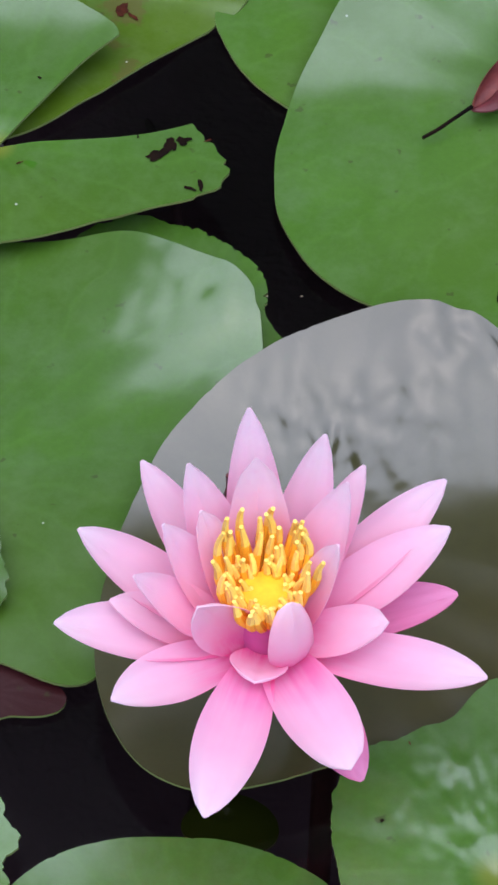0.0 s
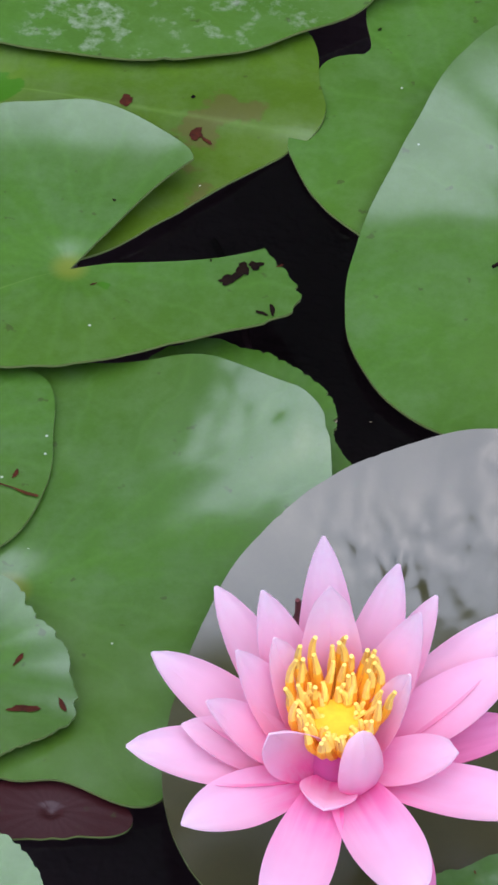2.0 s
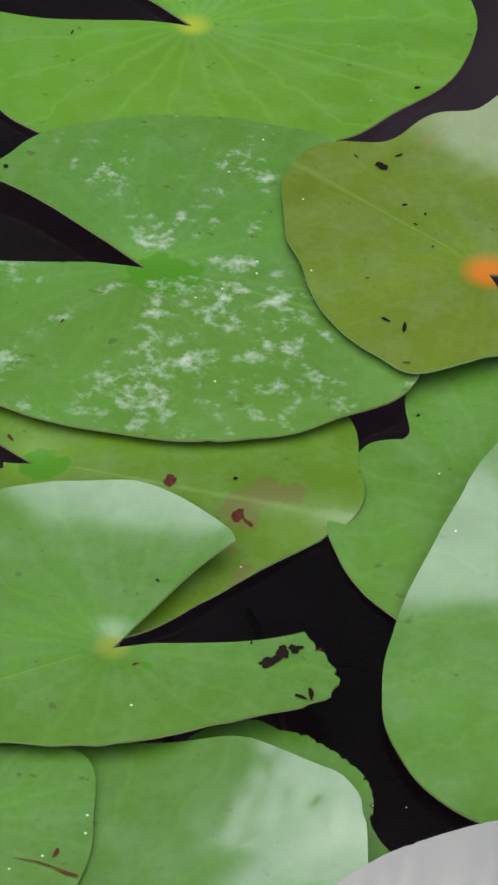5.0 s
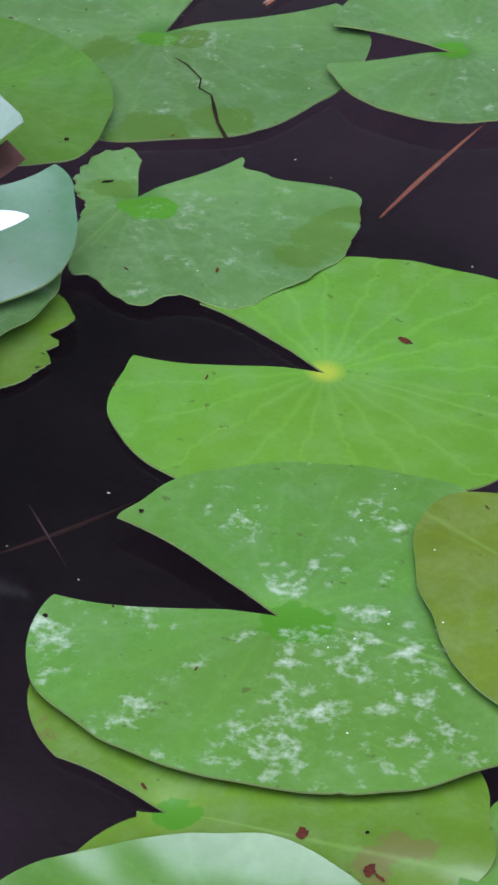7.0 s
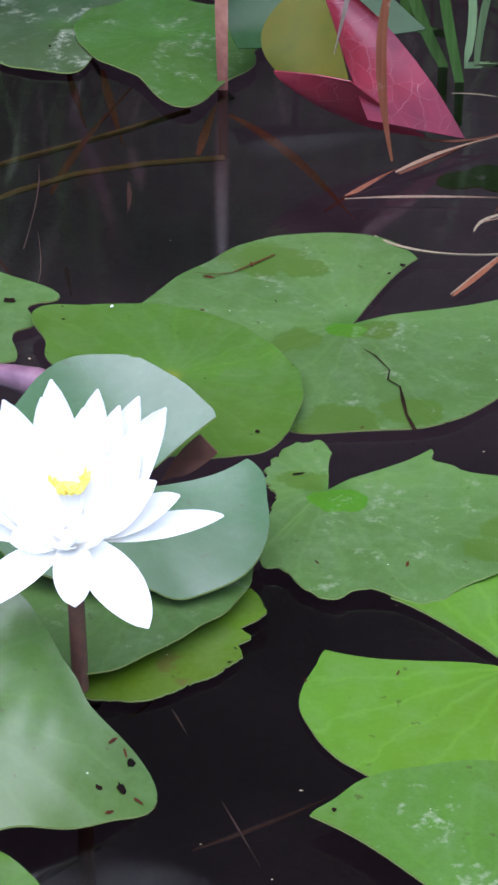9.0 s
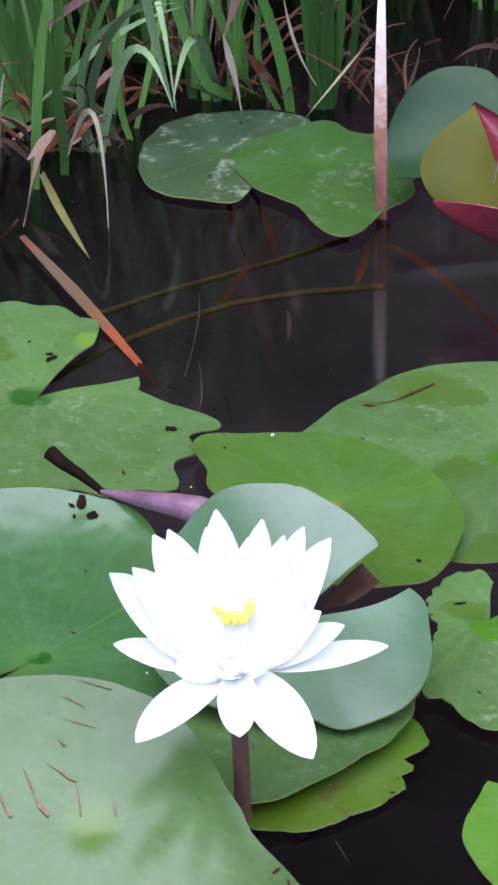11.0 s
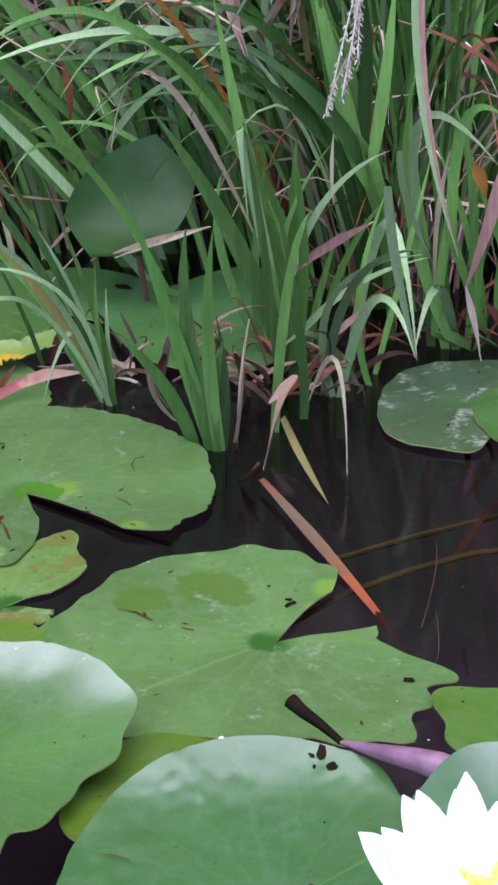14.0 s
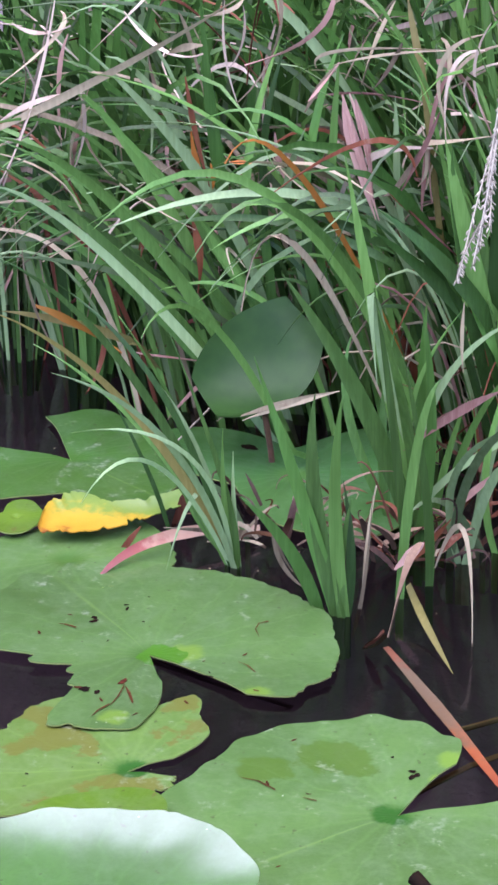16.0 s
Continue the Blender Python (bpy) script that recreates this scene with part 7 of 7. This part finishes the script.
seed_head(((-0.503, 1.900, 0.298), (-0.511, 1.890, 0.258), (-0.515, 1.880, 0.191)), "dry pale grass seed head drooping")
seed_head(((-0.506, 1.900, 0.278), (-0.518, 1.890, 0.230), (-0.529, 1.880, 0.170)), "dry pale grass seed head drooping")
seed_head(((-0.510, 1.900, 0.267), (-0.510, 1.890, 0.231), (-0.509, 1.880, 0.207)), "dry pale grass seed head drooping")
seed_head(((-0.514, 1.890, 0.211), (-0.526, 1.880, 0.190), (-0.528, 1.870, 0.172)), "dry pale grass seed head drooping")
seed_head(((-0.502, 1.900, 0.320), (-0.508, 1.890, 0.281), (-0.511, 1.880, 0.234)), "dry pale grass seed head drooping")
seed_head(((-0.505, 1.880, 0.266), (-0.509, 1.870, 0.226), (-0.515, 1.860, 0.187)), "dry pale grass seed head drooping")


sedge = thing("sedge_clump", pose(-0.66, 1.97, 0), "fine green sedge blades arching over the water", "sedge", "reed clumps on the bank")
for k in range(110):
    x, y = rng.uniform(-0.14, 0.14), rng.uniform(0.0, 0.12)
    length = rng.uniform(0.22, 0.48)
    tip = Vector((x - length * rng.uniform(0.25, 0.85), y - length * rng.uniform(0.0, 0.35), length * rng.uniform(0.25, 0.75)))
    pts = bezier((x, y, -0.03), (x - 0.12 * length, y, length * rng.uniform(0.6, 0.85)), tip, 16)
    bm = strap(bmesh.new(), pts, rng.uniform(0.0022, 0.0062), face=(0.3, -1, 0.4), turn=rng.uniform(-0.8, 0.8))
    part("blade", bm, BLADE[rng.choices(("green", "deep", "pale", "straw", "rust"), (40, 22, 24, 9, 5))[0]], sedge)

bm = bmesh.new()
LOOKS = {"broad": (46, 34, 8, 4, 4, 3, 1), "fine": (34, 26, 22, 8, 4, 3, 3), "dying": (16, 14, 8, 22, 17, 12, 11)}
for k in range(250):
    x0 = rng.uniform(-1.7, 0.6) if k % 3 == 0 else rng.gauss(-0.60, 0.24)
    y0 = 1.97 + 0.07 * noise.noise((x0 * 4, 0.0, 2.0)) + (0.10 if x0 < -0.55 else 0.08 if x0 > -0.47 else 0.0) + abs(rng.gauss(0.0, 0.26))
    kind = rng.choices(("broad", "fine", "dying"), (38, 34, 28))[0]
    sweep = rng.uniform(-0.4, 0.3)
    for i in range(rng.randint(14, 26)):
        a = rng.uniform(0, 2 * math.pi)
        x, y = x0 + 0.012 * math.cos(a), y0 + 0.012 * math.sin(a)
        slot = rng.choices(range(7), LOOKS[kind])[0]
        length = rng.uniform(0.18, 0.46) * (1.0 if slot < 3 else 0.75)
        lean = rng.uniform(0.05, 0.75)
        side = Vector((math.cos(a) + sweep, 0.5 * math.sin(a) - 0.15, 0)) * lean * length
        droop = rng.uniform(0.0, 0.9) * lean if slot < 3 else rng.uniform(0.3, 1.0)
        pts = bezier((x, y, -0.03), Vector((x, y, length * rng.uniform(0.65, 0.95))) + 0.35 * side, Vector((x, y, length * max(0.10, 1 - droop))) + side, 9)
        width = rng.uniform(0.0048, 0.0092) if kind == "broad" else rng.uniform(0.0022, 0.0050)
        strap(bm, pts, width * (1.0 if slot < 3 else 0.7), face=(rng.uniform(-0.7, 0.7), -1, 0.4), turn=rng.uniform(-0.8, 0.8) * (1 if slot < 3 else 3), slot=slot)
for k in range(380):
    x, y = rng.gauss(-0.64, 0.24), 1.935 + (0.09 if k % 2 else 0.0) + abs(rng.gauss(0.0, 0.14))
    a, length, h = rng.uniform(0, 2 * math.pi), rng.uniform(0.04, 0.16), 0.02 + 0.36 * rng.random() ** 0.7
    foot = Vector((x, y, h))
    tip = foot + length * Vector((0.8 * math.cos(a), 0.3 * math.sin(a), rng.uniform(-0.9, 0.2)))
    bend = (foot + tip) / 2 + length * Vector((rng.uniform(-0.5, 0.5), 0, rng.uniform(-0.1, 0.7)))
    strap(bm, bezier(foot, bend, tip, 9), rng.uniform(0.0018, 0.0062), face=(rng.uniform(-0.5, 0.5), -1, 0.6), turn=rng.uniform(-3.0, 3.0), base=0.2, slot=rng.choices(range(3, 7), (36, 20, 22, 22))[0])
reed_mats = [BLADE[k] for k in ("green", "deep", "pale", "straw", "rust", "pink", "bleached")]
tagged(part("reed_bed", bm, reed_mats, None), "dense green reeds with dead straw and rust blades on the bank", "reeds", kind="stuff")

# dead leaves and stalks fallen at the feet of the reeds
bm = bmesh.new()
for k in range(150):
    x = rng.uniform(-0.54, 0.2)
    y = 1.875 + 0.10 * abs(x + 0.45) + 0.05 * noise.noise((x * 5, 1.0, 2.0)) + abs(rng.gauss(0.0, 0.07))
    a, length = rng.uniform(0, 2 * math.pi), rng.uniform(0.02, 0.085)
    rise = rng.uniform(0.0, 0.9) * length
    foot = Vector((x, y, rng.uniform(-0.004, 0.01)))
    tip = foot + Vector((0.8 * length * math.cos(a), 0.5 * length * math.sin(a), rise))
    bend = (foot + tip) / 2 + Vector((rng.uniform(-0.3, 0.3) * length, 0, rng.uniform(0.1, 0.5) * length))
    strap(bm, bezier(foot, bend, tip, 7), rng.uniform(0.0010, 0.0042), face=(rng.uniform(-0.5, 0.5), -1, 0.6), turn=rng.uniform(-1.5, 1.5), slot=rng.choices(range(4), (76, 20, 3, 1))[0])
for k in range(75):
    x = rng.uniform(-0.66, -0.49)
    y = 1.775 + 0.14 * max(0.0, x + 0.56) + abs(rng.gauss(0.0, 0.045))
    a, length = rng.uniform(0, 2 * math.pi), rng.uniform(0.02, 0.075)
    foot = Vector((x, y, rng.uniform(-0.004, 0.02)))
    tip = foot + Vector((0.7 * length * math.cos(a), 0.4 * length * math.sin(a), rng.uniform(-0.1, 0.8) * length))
    bend = (foot + tip) / 2 + Vector((rng.uniform(-0.4, 0.4) * length, 0, rng.uniform(0.1, 0.6) * length))
    strap(bm, bezier(foot, bend, tip, 7), rng.uniform(0.0012, 0.0056), face=(rng.uniform(-0.5, 0.5), -1, 0.6), turn=rng.uniform(-1.8, 1.8), slot=rng.choices(range(4), (38, 16, 26, 20))[0])
for k in range(70):
    x, y = -0.070 + rng.gauss(0.02, 0.03), 1.566 + rng.gauss(0.01, 0.03)
    a, length = rng.uniform(0.2, 1.6), rng.uniform(0.03, 0.10)
    foot = Vector((x, y, 0.003))
    tip = foot + Vector((length * math.cos(a), length * math.sin(a), rng.uniform(0.0, 0.5) * length))
    bend = (foot + tip) / 2 + Vector((rng.uniform(-0.2, 0.2) * length, rng.uniform(-0.2, 0.2) * length, rng.uniform(0.05, 0.3) * length))
    strap(bm, bezier(foot, bend, tip, 8), rng.uniform(0.0010, 0.0034), face=(rng.uniform(-0.4, 0.4), -0.6, 1), turn=rng.uniform(-1.2, 1.2), base=0.4, slot=rng.choices(range(4), (50, 20, 18, 12))[0])
tagged(part("dead_litter", bm, [BLADE[k] for k in ("brown", "rust", "tan", "straw")], None), "rust and straw dead blades fallen at the reed feet", "litter", kind="stuff")

# ---- fine litter on the water ----
bm = bmesh.new()
for k in range(260):
    x, y = rng.uniform(-1.0, 0.2), rng.uniform(0.42, 1.95)
    s, a = rng.uniform(0.0002, 0.0007), rng.uniform(0, 6.28)
    q = [bm.verts.new((x + s * rng.uniform(0.6, 1.8) * math.cos(a + i * 1.2566), y + s * rng.uniform(0.6, 1.4) * math.sin(a + i * 1.2566), 0.0008)) for i in range(5)]
    bm.faces.new(q)
tagged(part("floating_litter", bm, BLADE["straw"], None), "tiny pale specks of litter floating on the water", "litter", kind="stuff")
